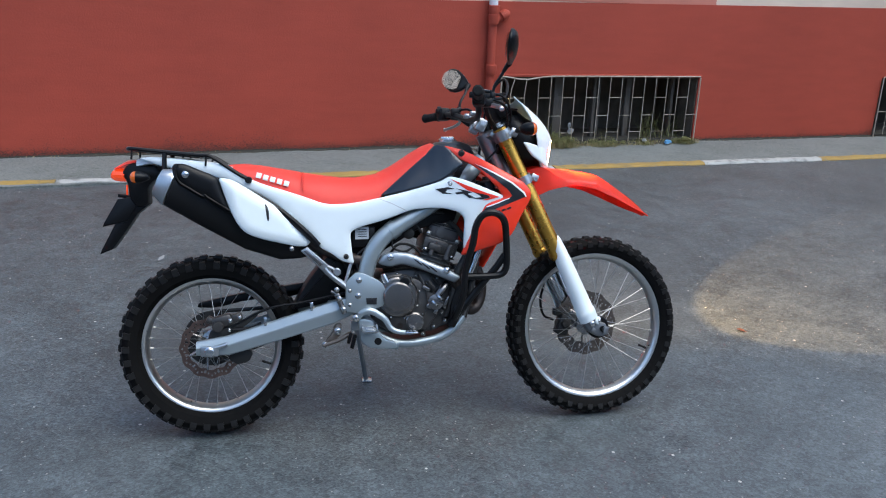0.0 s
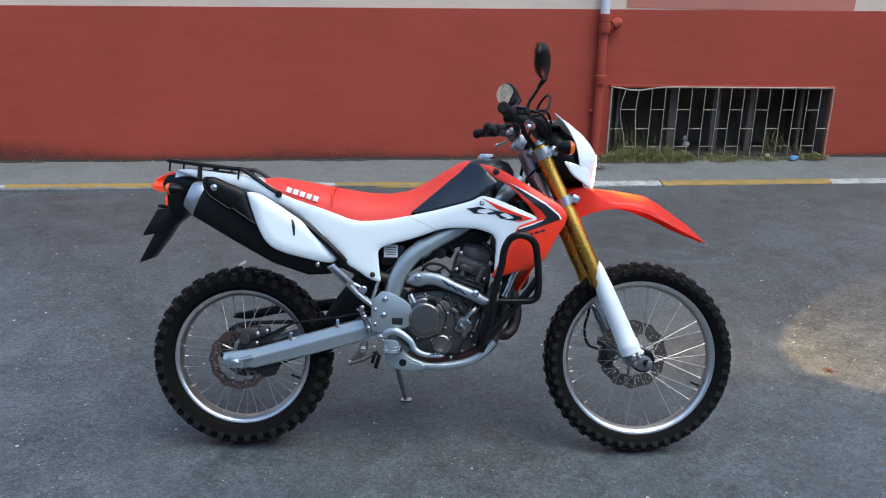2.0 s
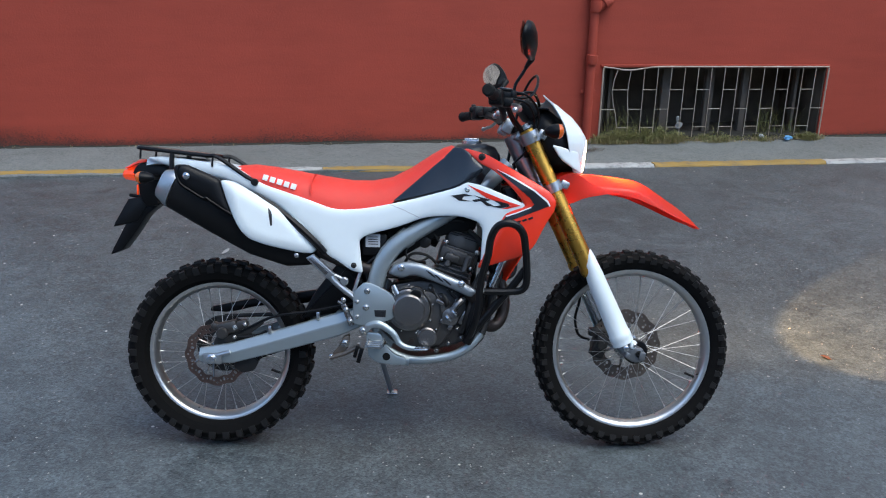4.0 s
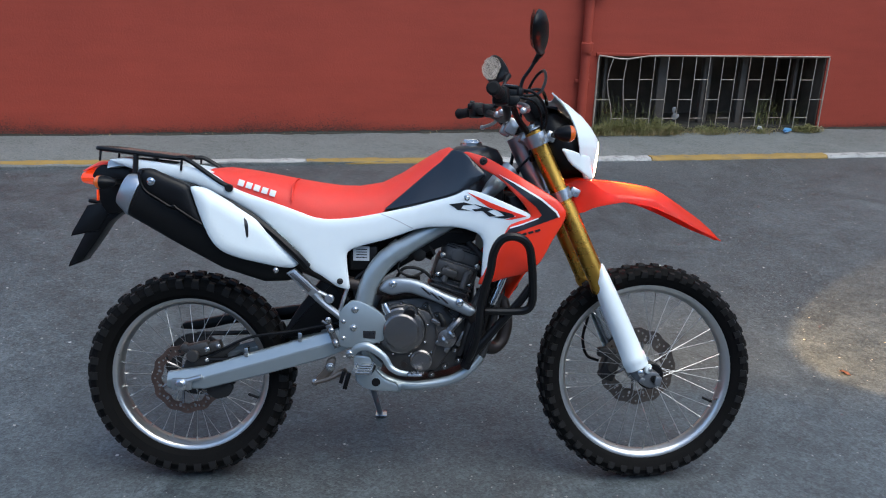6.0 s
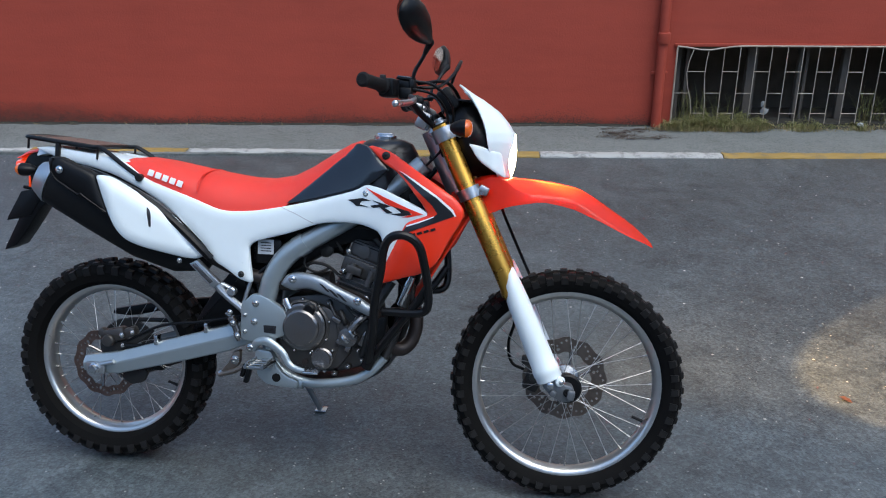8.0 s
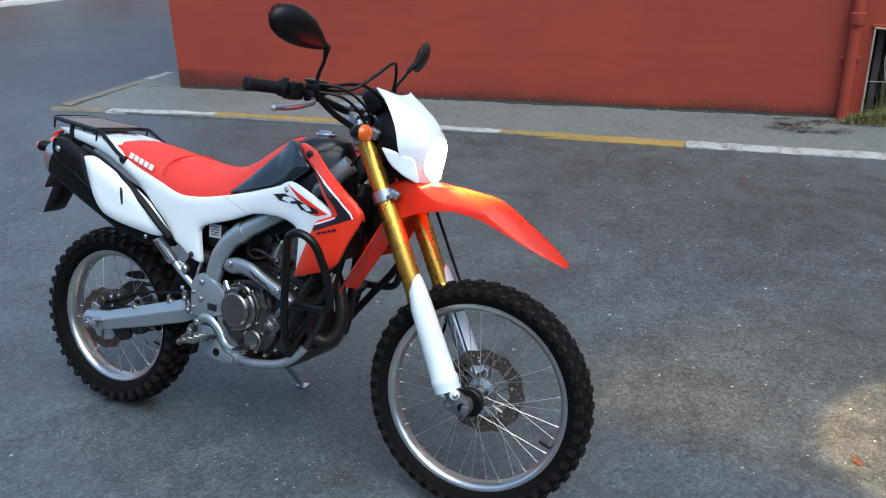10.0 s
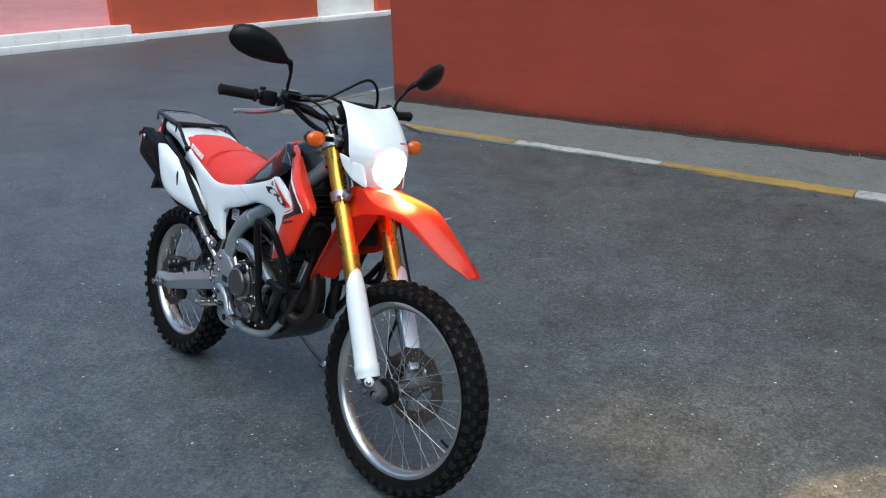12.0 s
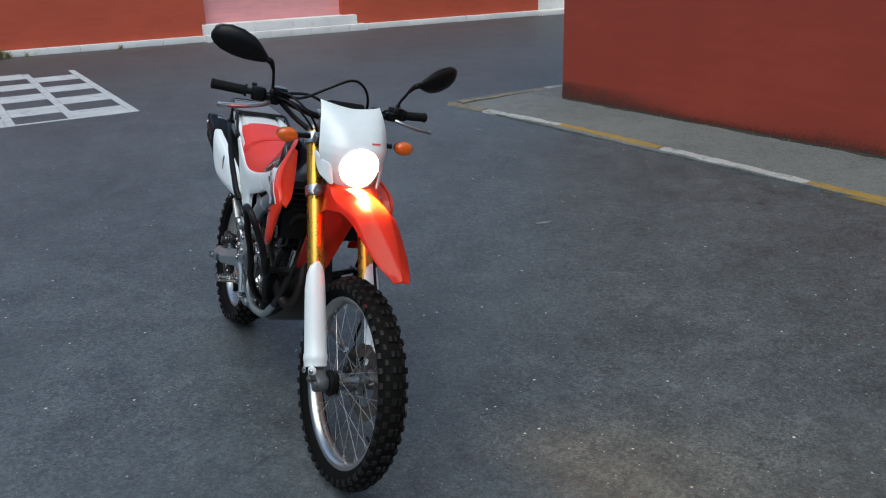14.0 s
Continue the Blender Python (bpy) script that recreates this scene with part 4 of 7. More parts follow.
def disc_mesh(R, r, y, waves, th=0.004):
    """A wave-edged brake disc, cut through by rows of holes."""
    from mathutils.geometry import delaunay_2d_cdt
    seg = waves * 8
    loops = []
    for rad, amp in ((R, 0.022), (r, 0.03)):
        loops.append([(rad * (1 + amp * math.tanh(2.0 * math.cos(a * waves))) * math.cos(a), rad * (1 + amp * math.tanh(2.0 * math.cos(a * waves))) * math.sin(a)) for a in (2 * math.pi * k / seg for k in range(seg))])
    holes = []
    for k in range(waves * 4):
        a = 2 * math.pi * k / (waves * 4)
        rr = R - (0.009, 0.016, 0.024, 0.016)[k % 4]
        holes.append((rr * math.cos(a), rr * math.sin(a), 0.0034))
    for k in range(waves):
        a = 2 * math.pi * (k + 0.5) / waves
        holes.append(((r + 0.011) * math.cos(a), (r + 0.011) * math.sin(a), 0.005))
    for hx, hz, hr in holes:
        loops.append([(hx + hr * math.cos(2 * math.pi * q / 8), hz + hr * math.sin(2 * math.pi * q / 8)) for q in range(8)])
    pts, edges = [], []
    for lp in loops:
        k = len(pts)
        pts += [Vector(p) for p in lp]
        edges += [(k + i, k + (i + 1) % len(lp)) for i in range(len(lp))]
    v2, _, f2, *_ = delaunay_2d_cdt(pts, edges, [], 0, 1e-6)
    bm = bmesh.new()
    front = [bm.verts.new((p.x, y - th / 2, p.y)) for p in v2]
    back = [bm.verts.new((p.x, y + th / 2, p.y)) for p in v2]
    used = set()
    for f in f2:
        cx, cz = sum(v2[i].x for i in f) / len(f), sum(v2[i].y for i in f) / len(f)
        if not inside(cx, cz, loops[0]) or inside(cx, cz, loops[1]) or any(math.hypot(cx - hx, cz - hz) < hr * 0.9 for hx, hz, hr in holes):
            continue
        bm.faces.new([front[i] for i in f])
        bm.faces.new([back[i] for i in reversed(f)])
        used.update(zip(f, f[1:] + f[:1]))
    for a, b in used:
        if (b, a) not in used:
            bm.faces.new((front[b], front[a], back[a], back[b]))
    bmesh.ops.delete(bm, geom=[v for v in bm.verts if not v.link_faces], context="VERTS")
    return bm


def wheel(name, center, R, half, bead, rim_half, rows, steps, disc, steer, label):
    cx, cz = center
    m = Matrix.Translation((cx, 0, cz))
    if steer:
        m = S @ m
    hw = 0.80 if steer else 1.0
    hub = lathe([(r, h * hw) for r, h in [(0.012, -0.085), (0.024, -0.083), (0.026, -0.062), (0.040, -0.058), (0.041, -0.048), (0.026, -0.036), (0.022, 0.0), (0.026, 0.036), (0.045, 0.046), (0.046, 0.058), (0.028, 0.064), (0.024, 0.083), (0.012, 0.085)]], (0, 0, 0), (0, 1, 0), 28)
    w = part(name, hub, HUB, bike, label, m)
    tyre = part("tyre", tyre_mesh(R, half, bead), RUBBER, w, "black knobbly tyre", sharp=30)
    for h, wid, length, height, shift, tilt in rows:
        one = None
        for k in range(steps):
            turn = Matrix.Rotation(-2 * math.pi * (k + shift) / steps, 4, "Y")
            if one is None:
                one = part("tread_block", tread_block(R, half, h, wid, length, height, tilt), TREAD, w, m=turn, sharp=25)
            else:
                share(one, w, turn)
    part("rim", rim_mesh(bead, rim_half), RIM, w, "polished aluminium rim")
    # spokes, laced tangentially from both flanges
    sp = None
    for k in range(36):
        a = 2 * math.pi * k / 36 + 0.04
        fl = (-0.052 if k % 2 else 0.052) * hw
        cross = radians(38) * (1 if (k // 2) % 2 else -1)
        h = Vector((0.038 * math.cos(a + cross), fl, 0.038 * math.sin(a + cross)))
        e = Vector(((bead - 0.023) * math.cos(a), fl * 0.12, (bead - 0.023) * math.sin(a)))
        ob = part("spoke", join(tube([h, e], 0.00105, 5, smooth=False), tube([e + (h - e).normalized() * 0.013, e], 0.0026, 6, smooth=False)), SPOKE, w)
    ysd, Rd, rd, waves, mat = disc
    d = part("brake_disc", disc_mesh(Rd, rd, ysd, waves), mat, w, "wave-edged drilled brake disc")
    for k in range(6):
        a = 2 * math.pi * k / 6
        part("carrier_arm", tube([(0.03 * math.cos(a), ysd * 0.85, 0.03 * math.sin(a)), (rd * 1.04 * math.cos(a + 0.35), ysd, rd * 1.04 * math.sin(a + 0.35))], 0.0042, 6, smooth=False), COVER, w)
    a = radians(-24 if steer else -22)
    vr = bead - 0.025
    part("valve", tube([(vr * math.cos(a), 0, vr * math.sin(a)), ((vr - 0.035) * math.cos(a), -0.004, (vr - 0.035) * math.sin(a))], 0.0045, 8, smooth=False), BLACK, w)
    return w


REAR, FRONT = (0.011, 0.306), (1.438, 0.328)
wheel("rear_wheel", REAR, 0.321, 0.062, 0.243, 0.035, [(-0.013, 0.019, 0.029, 0.015, 0.0, 0), (0.013, 0.019, 0.029, 0.015, 0.0, 0), (-0.036, 0.017, 0.025, 0.015, 0.5, 4), (0.036, 0.017, 0.025, 0.015, 0.5, 4), (-0.055, 0.017, 0.026, 0.019, 0.0, 8), (0.055, 0.017, 0.026, 0.019, 0.0, 8)], 38, (-0.075, 0.107, 0.077, 12, TINTED_DISC), False, "laced rear wheel, its wave disc coloured with reflected brown")
wheel("front_wheel", FRONT, 0.3485, 0.0435, 0.280, 0.026, [(-0.0085, 0.013, 0.023, 0.0115, 0.0, 0), (0.0085, 0.013, 0.023, 0.0115, 0.0, 0), (-0.0255, 0.013, 0.022, 0.0115, 0.5, 4), (0.0255, 0.013, 0.022, 0.0115, 0.5, 4), (-0.0385, 0.012, 0.024, 0.014, 0.0, 8), (0.0385, 0.012, 0.024, 0.014, 0.0, 8)], 46, (0.058, 0.126, 0.080, 12, DISC), True, "laced front wheel with a wave disc")

sensor = lathe([(0.012, 0.0), (0.040, 0.002), (0.043, 0.006), (0.043, 0.016), (0.038, 0.020), (0.012, 0.021)], (FRONT[0], -0.052, FRONT[1]), (0, -1, 0), 32)
sensor.transform(S)
part("hub_sensor_ring", sensor, BLACK, bike, "black wheel sensor housing")

# swingarm
ARM = [(-0.035, 0.336, 0.290), (0.073, 0.354, 0.287), (0.25, 0.408, 0.333), (0.43, 0.463, 0.384), (0.54, 0.494, 0.432)]
def arm():
    rings = []
    for x, top, low in ARM:
        h = top - low
        rings.append([(x, -0.098, top), (x, -0.116, top), (x, -0.120, top - 0.004), (x, -0.131, top - h * 0.42), (x, -0.1315, top - h * 0.50), (x, -0.126, low + 0.004), (x, -0.122, low), (x, -0.098, low)])
    return loft(rings)
both("swingarm", arm, FRAME, "silver box-section swingarm", sharp=12)
both("adjuster_slot", lambda: block((0.030, 0.004, 0.012), (0.052, -0.1315, 0.322), 0.002, (0, -14, 0)), MATT_BLACK)
P("swingarm_bridge", block((0.08, 0.22, 0.06), (0.455, 0, 0.435), 0.012), FRAME)
both("chain_adjuster", lambda: join(block((0.06, 0.012, 0.036), (0.011, -0.136, 0.306), 0.004, (0, 0, 0)), tube([(0.03, -0.138, 0.318), (0.07, -0.138, 0.329)], 0.007, 8, smooth=False)), ALU)
both("axle_nut", lambda: lathe([(0.017, 0), (0.017, 0.008), (0.013, 0.010), (0.013, 0.022), (0.006, 0.023)], (0.011, -0.141, 0.306), (0, -1, 0), 8), STEEL)
P("rear_caliper", join(block((0.070, 0.040, 0.042), (0.052, -0.088, 0.402), 0.010, (0, -14, 0)), block((0.045, 0.034, 0.030), (0.098, -0.086, 0.412), 0.008, (0, -20, 0)), block((0.030, 0.03, 0.026), (0.012, -0.088, 0.406), 0.008, (0, 30, 0))), ENGINE, "grey cast brake caliper")
P("caliper_piston", lathe([(0.019, 0), (0.019, 0.012), (0.016, 0.016), (0.0, 0.017)], (0.038, -0.104, 0.386), (0, -1, 0), 20), ENGINE)
P("caliper_bracket", plate([(0.0, 0.335), (0.012, 0.372), (0.05, 0.376), (0.10, 0.392), (0.165, 0.430), (0.176, 0.418), (0.115, 0.372), (0.06, 0.345)], -0.094, -0.080, 1, 0.003), DARK)
P("slide_pin", tube([(0.085, -0.10, 0.372), (0.150, -0.098, 0.376), (0.185, -0.096, 0.392)], 0.006, 8), BLACK)
bolt(0.080, -0.108, 0.405, 0.006)
bolt(0.112, -0.104, 0.415, 0.005)
bolt(0.075, -0.096, 0.370, 0.005)
P("caliper_cover", plate([(0.07, 0.265), (0.075, 0.29), (0.14, 0.30), (0.155, 0.285), (0.14, 0.255), (0.10, 0.245)], -0.09, -0.075, 1, 0.003), DARK)
P("rear_brake_hose", tube([(0.08, -0.09, 0.378), (0.2, -0.098, 0.44), (0.33, -0.10, 0.462), (0.45, -0.105, 0.487), (0.52, -0.12, 0.50)], 0.0045, 8), BLACK)
for x, z in ((0.20, 0.402), (0.36, 0.45)):
    P("hose_clip", block((0.012, 0.03, 0.03), (x, -0.113, z), 0.003), STEEL)
# chain run and guard on the left
P("chain", tube([(0.0, 0.082, 0.312 + 0.098), (0.25, 0.082, 0.425), (0.50, 0.082, 0.47), (0.545, 0.082, 0.44), (0.50, 0.082, 0.402), (0.25, 0.082, 0.31), (0.0, 0.082, 0.312 - 0.098)], 0.008, 6, flat=0.7), DARK)
P("sprocket", lathe([(0.098, -0.003), (0.102, 0), (0.098, 0.003), (0.05, 0.003), (0.05, -0.003)], (0, 0.082, 0.312), (0, 1, 0), 44, closed=True), DARK)
P("chain_guard", plate([(-0.05, 0.428), (-0.045, 0.445), (0.11, 0.478), (0.30, 0.505), (0.42, 0.525), (0.42, 0.49), (0.26, 0.455), (0.13, 0.452), (0.02, 0.425)], 0.070, 0.1, 1, 0.004), BLACK)
P("chain_slider", block((0.05, 0.03, 0.06), (0.10, 0.083, 0.275), 0.008), BLACK)
P("rear_inner_fender", plate([(0.29, 0.43), (0.34, 0.52), (0.40, 0.60), (0.45, 0.66), (0.50, 0.66), (0.52, 0.54), (0.48, 0.47), (0.40, 0.45)], -0.075, 0.075, 1, 0.006), BLACK)
P("shock_absorber", tube([(0.46, 0.0, 0.42), (0.47, 0.0, 0.75)], 0.035, 14, smooth=False), DARK)

# exhaust
AX0, AX1 = Vector((-0.094, -0.158, 0.868)), Vector((0.36, -0.100, 0.668))
axd = (AX1 - AX0).normalized()
perp = Vector((-axd.z, 0, axd.x)).normalized()
if perp.z < 0:
    perp = -perp
def can_ring(t, k=1.0, ky=1.0):
    c = AX0 + (AX1 - AX0) * t
    ring = []
    for q in range(28):
        a = 2 * math.pi * q / 28
        cs, sn = math.cos(a), math.sin(a)
        f = (abs(cs) ** 2.6 + abs(sn) ** 2.6) ** (-1 / 2.6)
        ring.append(c - perp * (0.066 * max(0, k - 1)) + perp * (0.066 * k * f * cs) + Vector((0, 1, 0)) * (0.05 * min(k, 1.0) * float(np.interp(t, [0.5, 0.75, 0.85, 1.0], [1.0, 0.85, 0.62, 0.5])) * f * sn))
    return ring
P("muffler", loft([can_ring(t, k) for t, k in ((0.0, 0.97), (0.02, 1.0), (0.3, 1.14), (0.6, 1.26), (0.85, 1.18), (0.97, 0.92), (1.03, 0.6))]), MATT_BLACK, "matt black exhaust silencer")
P("muffler_end", loft([can_ring(t, k) for t, k in ((-0.006, 0.985), (-0.02, 0.98), (-0.075, 0.78), (-0.095, 0.70), (-0.10, 0.62), (-0.09, 0.5))]), ALU, "bare aluminium silencer end")
P("muffler_cover", panel([(-0.087, 0.936), (-0.078, 0.947), (-0.048, 0.947), (-0.015, 0.932), (0.028, 0.915), (0.057, 0.901), (0.077, 0.842), (0.099, 0.779), (0.027, 0.824), (0.019, 0.834), (0.008, 0.832), (-0.028, 0.854), (-0.066, 0.876), (-0.082, 0.903)], curve([-0.1, 0.1], [0.206, 0.204]), bulge=0.010, reach=0.022, thick=0.02, edge=0.004, step=0.013), BLACK, "black plastic silencer cover", sharp=50)
P("cover_lip", tube([(-0.066, -0.212, 0.944), (-0.074, -0.213, 0.915), (-0.062, -0.213, 0.886), (-0.028, -0.213, 0.863), (0.006, -0.212, 0.842), (0.018, -0.212, 0.843), (0.030, -0.211, 0.833), (0.094, -0.208, 0.792)], 0.0035, 8), BLACK)
EXH = [(0.06, 0.9), (0.1, 0.896), (0.142, 0.871), (0.193, 0.837), (0.254, 0.798), (0.284, 0.774), (0.314, 0.738), (0.339, 0.71), (0.362, 0.681), (0.347, 0.663), (0.31, 0.665), (0.28, 0.672), (0.195, 0.693), (0.147, 0.713), (0.122, 0.739), (0.101, 0.78), (0.08, 0.836)]
EXH_Y = curve([0.05, 0.11, 0.2, 0.37], [0.208, 0.208, 0.186, 0.144])
P("exhaust_shield", panel(EXH, EXH_Y, bulge=0.011, reach=0.032, thick=0.022, edge=0.003, step=0.011), WHITE, "white plastic exhaust shield", sharp=60)
P("shield_slot", panel([(0.208, 0.816), (0.221, 0.797), (0.222, 0.756), (0.216, 0.754)], on_panel(EXH, EXH_Y, 0.011, 0.032), thick=0.002, edge=0.001, step=0.008, soften=1), DECAL_K)
bolt(-0.043, -0.219, 0.911, 0.0085, mat=STEEL)
bolt(0.295, -0.163, 0.657, 0.006)
P("exhaust_pipe", tube([(0.89, -0.02, 0.655), (0.95, -0.03, 0.61), (0.985, -0.04, 0.51), (0.978, -0.05, 0.445), (0.95, -0.068, 0.415), (0.915, -0.09, 0.43), (0.89, -0.11, 0.49), (0.862, -0.125, 0.54), (0.80, -0.128, 0.572), (0.70, -0.118, 0.60), (0.60, -0.112, 0.60), (0.48, -0.105, 0.62), (0.35, -0.10, 0.672)], 0.021, 12), HEADER, "heat browned exhaust header")
P("heat_shield", panel([(0.592, 0.598), (0.612, 0.63), (0.654, 0.640), (0.716, 0.632), (0.772, 0.603), (0.835, 0.579), (0.888, 0.547), (0.868, 0.524), (0.812, 0.548), (0.741, 0.577), (0.678, 0.596), (0.636, 0.583)], curve([0.59, 0.7, 0.88], [0.138, 0.150, 0.162]), bulge=0.006, thick=0.008, step=0.012, reach=0.02), HEAT, "dull metal exhaust heat shield")
P("header_sleeve", tube([(0.974, -0.075, 0.636), (0.965, -0.075, 0.615), (0.938, -0.075, 0.55)], [0.011, 0.0135, 0.0135], 14, smooth=False), STEEL, "bright steel sleeve")
for x, z in ((0.735, 0.602), (0.762, 0.588), (0.788, 0.577)):
    P("shield_slot", panel([(x - 0.02, z + 0.013), (x - 0.006, z + 0.008), (x + 0.016, z - 0.012), (x + 0.008, z - 0.012)], curve([0.59, 0.7, 0.88], [0.1455, 0.1575, 0.1695]), thick=0.001, edge=0.0005, step=0.01, soften=1), DECAL_K)
bolt(0.636, -0.150, 0.620, 0.009, mat=STEEL)
bolt(0.834, -0.168, 0.570, 0.009, mat=STEEL)

# engine
P("crankcase", join(plate([(0.565, 0.40), (0.575, 0.50), (0.61, 0.56), (0.70, 0.575), (0.79, 0.575), (0.86, 0.53), (0.875, 0.43), (0.85, 0.365), (0.76, 0.335), (0.64, 0.335)], -0.105, 0.105, 2, 0.015)), ENGINE, "grey cast engine case")
P("side_case", plate([(0.59, 0.42), (0.60, 0.52), (0.66, 0.555), (0.74, 0.54), (0.80, 0.49), (0.81, 0.41), (0.77, 0.355), (0.69, 0.345), (0.62, 0.37)], -0.128, -0.10, 2, 0.01), ENGINE)
P("clutch_cover", lathe([(0.070, 0), (0.070, 0.016), (0.064, 0.021), (0.0545, 0.022), (0.0535, 0.032), (0.048, 0.037), (0.02, 0.039), (0.0, 0.039)], (0.663, -0.125, 0.478), (0, -1, 0), 48), COVER, "round clutch cover", sharp=25)
P("clutch_rim", lathe([(0.078, 0), (0.078, 0.008), (0.072, 0.012), (0.069, 0.004)], (0.664, -0.125, 0.480), (0, -1, 0), 40), ENGINE)
P("filler_lobe", lathe([(0.027, 0), (0.027, 0.014), (0.023, 0.019), (0.015, 0.019)], (0.686, -0.126, 0.530), (0, -1, 0), 24), COVER)
P("oil_filler", lathe([(0.018, 0), (0.018, 0.010), (0.014, 0.014), (0.006, 0.015)], (0.686, -0.141, 0.531), (0, -1, 0), 16), BLACK)
P("sight_boss", tube([(0.624, -0.138, 0.530), (0.615, -0.138, 0.548), (0.611, -0.138, 0.560)], [0.012, 0.012, 0.009], 14, smooth=False), STEEL)
P("oil_filter_cover", lathe([(0.033, 0), (0.033, 0.012), (0.028, 0.016), (0.027, 0.022), (0.0, 0.024)], (0.724, -0.126, 0.386), (0, -1, 0), 28), COVER, "round oil filter cover")
for k in range(9):
    a = 2 * math.pi * k / 9 + 0.2
    bolt(0.664 + 0.079 * math.cos(a), -0.128, 0.480 + 0.079 * math.sin(a), 0.0042, 0.008)
for k in range(3):
    a = 2 * math.pi * k / 3 + 0.7
    bolt(0.724 + 0.039 * math.cos(a), -0.128, 0.386 + 0.039 * math.sin(a), 0.004, 0.007)
for x, z in ((0.838, 0.382), (0.862, 0.424), (0.868, 0.480), (0.852, 0.524), (0.806, 0.538), (0.796, 0.362), (0.756, 0.338), (0.735, 0.548), (0.770, 0.520), (0.822, 0.500), (0.782, 0.392), (0.826, 0.412)):
    P("case_lug", lathe([(0.011, 0), (0.0095, 0.012), (0.0, 0.012)], (x, -0.104, z), (0, -1, 0), 12), ENGINE)
    bolt(x, -0.116, z, 0.0036, 0.005)
P("case_rib", tube([(0.742, -0.128, 0.552), (0.765, -0.130, 0.500), (0.770, -0.130, 0.440), (0.752, -0.128, 0.380)], 0.004, 6), ENGINE)
P("case_rib", tube([(0.790, -0.118, 0.545), (0.815, -0.118, 0.520), (0.850, -0.112, 0.500)], 0.006, 6), ENGINE)
P("case_plug", lathe([(0.010, 0), (0.010, 0.006), (0.0, 0.006)], (0.672, -0.130, 0.372), (0, -1, 0), 6), HEADER, "small brown plug")
for x, y, z in ((0.795, -0.140, 0.452), (0.815, -0.136, 0.470)):
    P("hose_clip", lathe([(0.0155, -0.004), (0.017, -0.003), (0.017, 0.003), (0.0155, 0.004)], (x, y, z), (0.7, 0.0, 0.7), 16), STEEL, "bright hose clip")
# cylinder, tilted ahead, with fins and bosses
CYL = pose(0.795, 0, 0.555, 0, 18, 0)
def on_cyl(bm):
    bm.transform(CYL)
    return bm
P("cylinder", on_cyl(block((0.115, 0.15, 0.075), (0, 0, 0.035), 0.012)), ENGINE)
for k in range(5):
    P("cooling_fin", on_cyl(block((0.128, 0.165, 0.006), (0, 0, 0.012 + 0.014 * k), 0.002)), ENGINE)
P("cylinder_head", on_cyl(join(block((0.128, 0.172, 0.050), (0.0, 0, 0.098), 0.008), block((0.05, 0.03, 0.026), (-0.02, -0.09, 0.092), 0.006), block((0.022, 0.022, 0.04), (0.038, -0.088, 0.098), 0.005))), ENGINE)
P("valve_cover", on_cyl(join(block((0.116, 0.164, 0.062), (0.0, 0, 0.153), 0.02, seg=3), block((0.122, 0.168, 0.006), (0, 0, 0.125), 0.002), lathe([(0.02, 0), (0.02, 0.005), (0.014, 0.007), (0, 0.007)], (-0.012, -0.081, 0.150), (0, -1, 0), 18))), VALVE, "dull grey valve cover")
for dx, dz in ((-0.05, 0.075), (0.05, 0.075), (-0.055, 0.135), (0.055, 0.135), (-0.03, 0.02), (0.04, 0.02)):
    q = CYL @ Vector((dx, -0.088 if dz > 0.06 else -0.083, dz))
    bolt(q.x, q.y, q.z, 0.006, 0.007)
for dx, dz in ((-0.028, 0.062), (0.032, 0.060)):
    q, e = CYL @ Vector((dx, -0.094, dz)), CYL @ Vector((dx, -0.094, dz + 0.048))
    P("stud_sleeve", tube([q, e], 0.0095, 12, smooth=False), VALVE)
P("cover_groove", on_cyl(block((0.104, 0.002, 0.003), (0.0, -0.083, 0.168), 0.0)), MATT_BLACK)
P("cover_groove", on_cyl(block((0.104, 0.002, 0.002), (0.0, -0.083, 0.176), 0.0)), MATT_BLACK)
P("throttle_body", join(tube([(0.76, 0.0, 0.70), (0.68, 0, 0.73)], 0.028, 14, smooth=False), block((0.05, 0.06, 0.05), (0.70, -0.03, 0.715), 0.01), lathe([(0.022, 0), (0.022, 0.012), (0.016, 0.016)], (0.712, -0.06, 0.70), (0, -1, 0), 16)), DARK)
P("starter_motor", tube([(0.62, -0.02, 0.585), (0.72, -0.02, 0.60)], 0.03, 14, smooth=False), DARK)
P("water_pump", join(lathe([(0.03, 0), (0.028, 0.018), (0.012, 0.022)], (0.80, -0.122, 0.455), (0, -1, 0), 20), tube([(0.805, -0.135, 0.475), (0.83, -0.13, 0.505), (0.86, -0.11, 0.53)], 0.013, 10)), COVER)
for pts, r in (([(0.84, -0.11, 0.40), (0.86, -0.12, 0.46), (0.88, -0.11, 0.55), (0.92, -0.1, 0.62)], 0.013), ([(0.64, -0.07, 0.62), (0.67, -0.09, 0.66), (0.72, -0.085, 0.655), (0.76, -0.07, 0.62)], 0.005),
               ([(0.66, -0.075, 0.70), (0.65, -0.085, 0.655), (0.69, -0.09, 0.635), (0.73, -0.08, 0.65)], 0.004), ([(0.77, -0.08, 0.47), (0.79, -0.135, 0.50), (0.775, -0.13, 0.53)], 0.007),
               ([(0.86, -0.07, 0.74), (0.90, -0.08, 0.70), (0.93, -0.09, 0.64)], 0.010), ([(0.78, -0.06, 0.76), (0.82, -0.075, 0.775), (0.87, -0.06, 0.76)], 0.006), ([(0.70, -0.05, 0.76), (0.74, -0.07, 0.73), (0.76, -0.07, 0.70)], 0.005)):
    P("hose", tube(pts, r, 8), DARK)
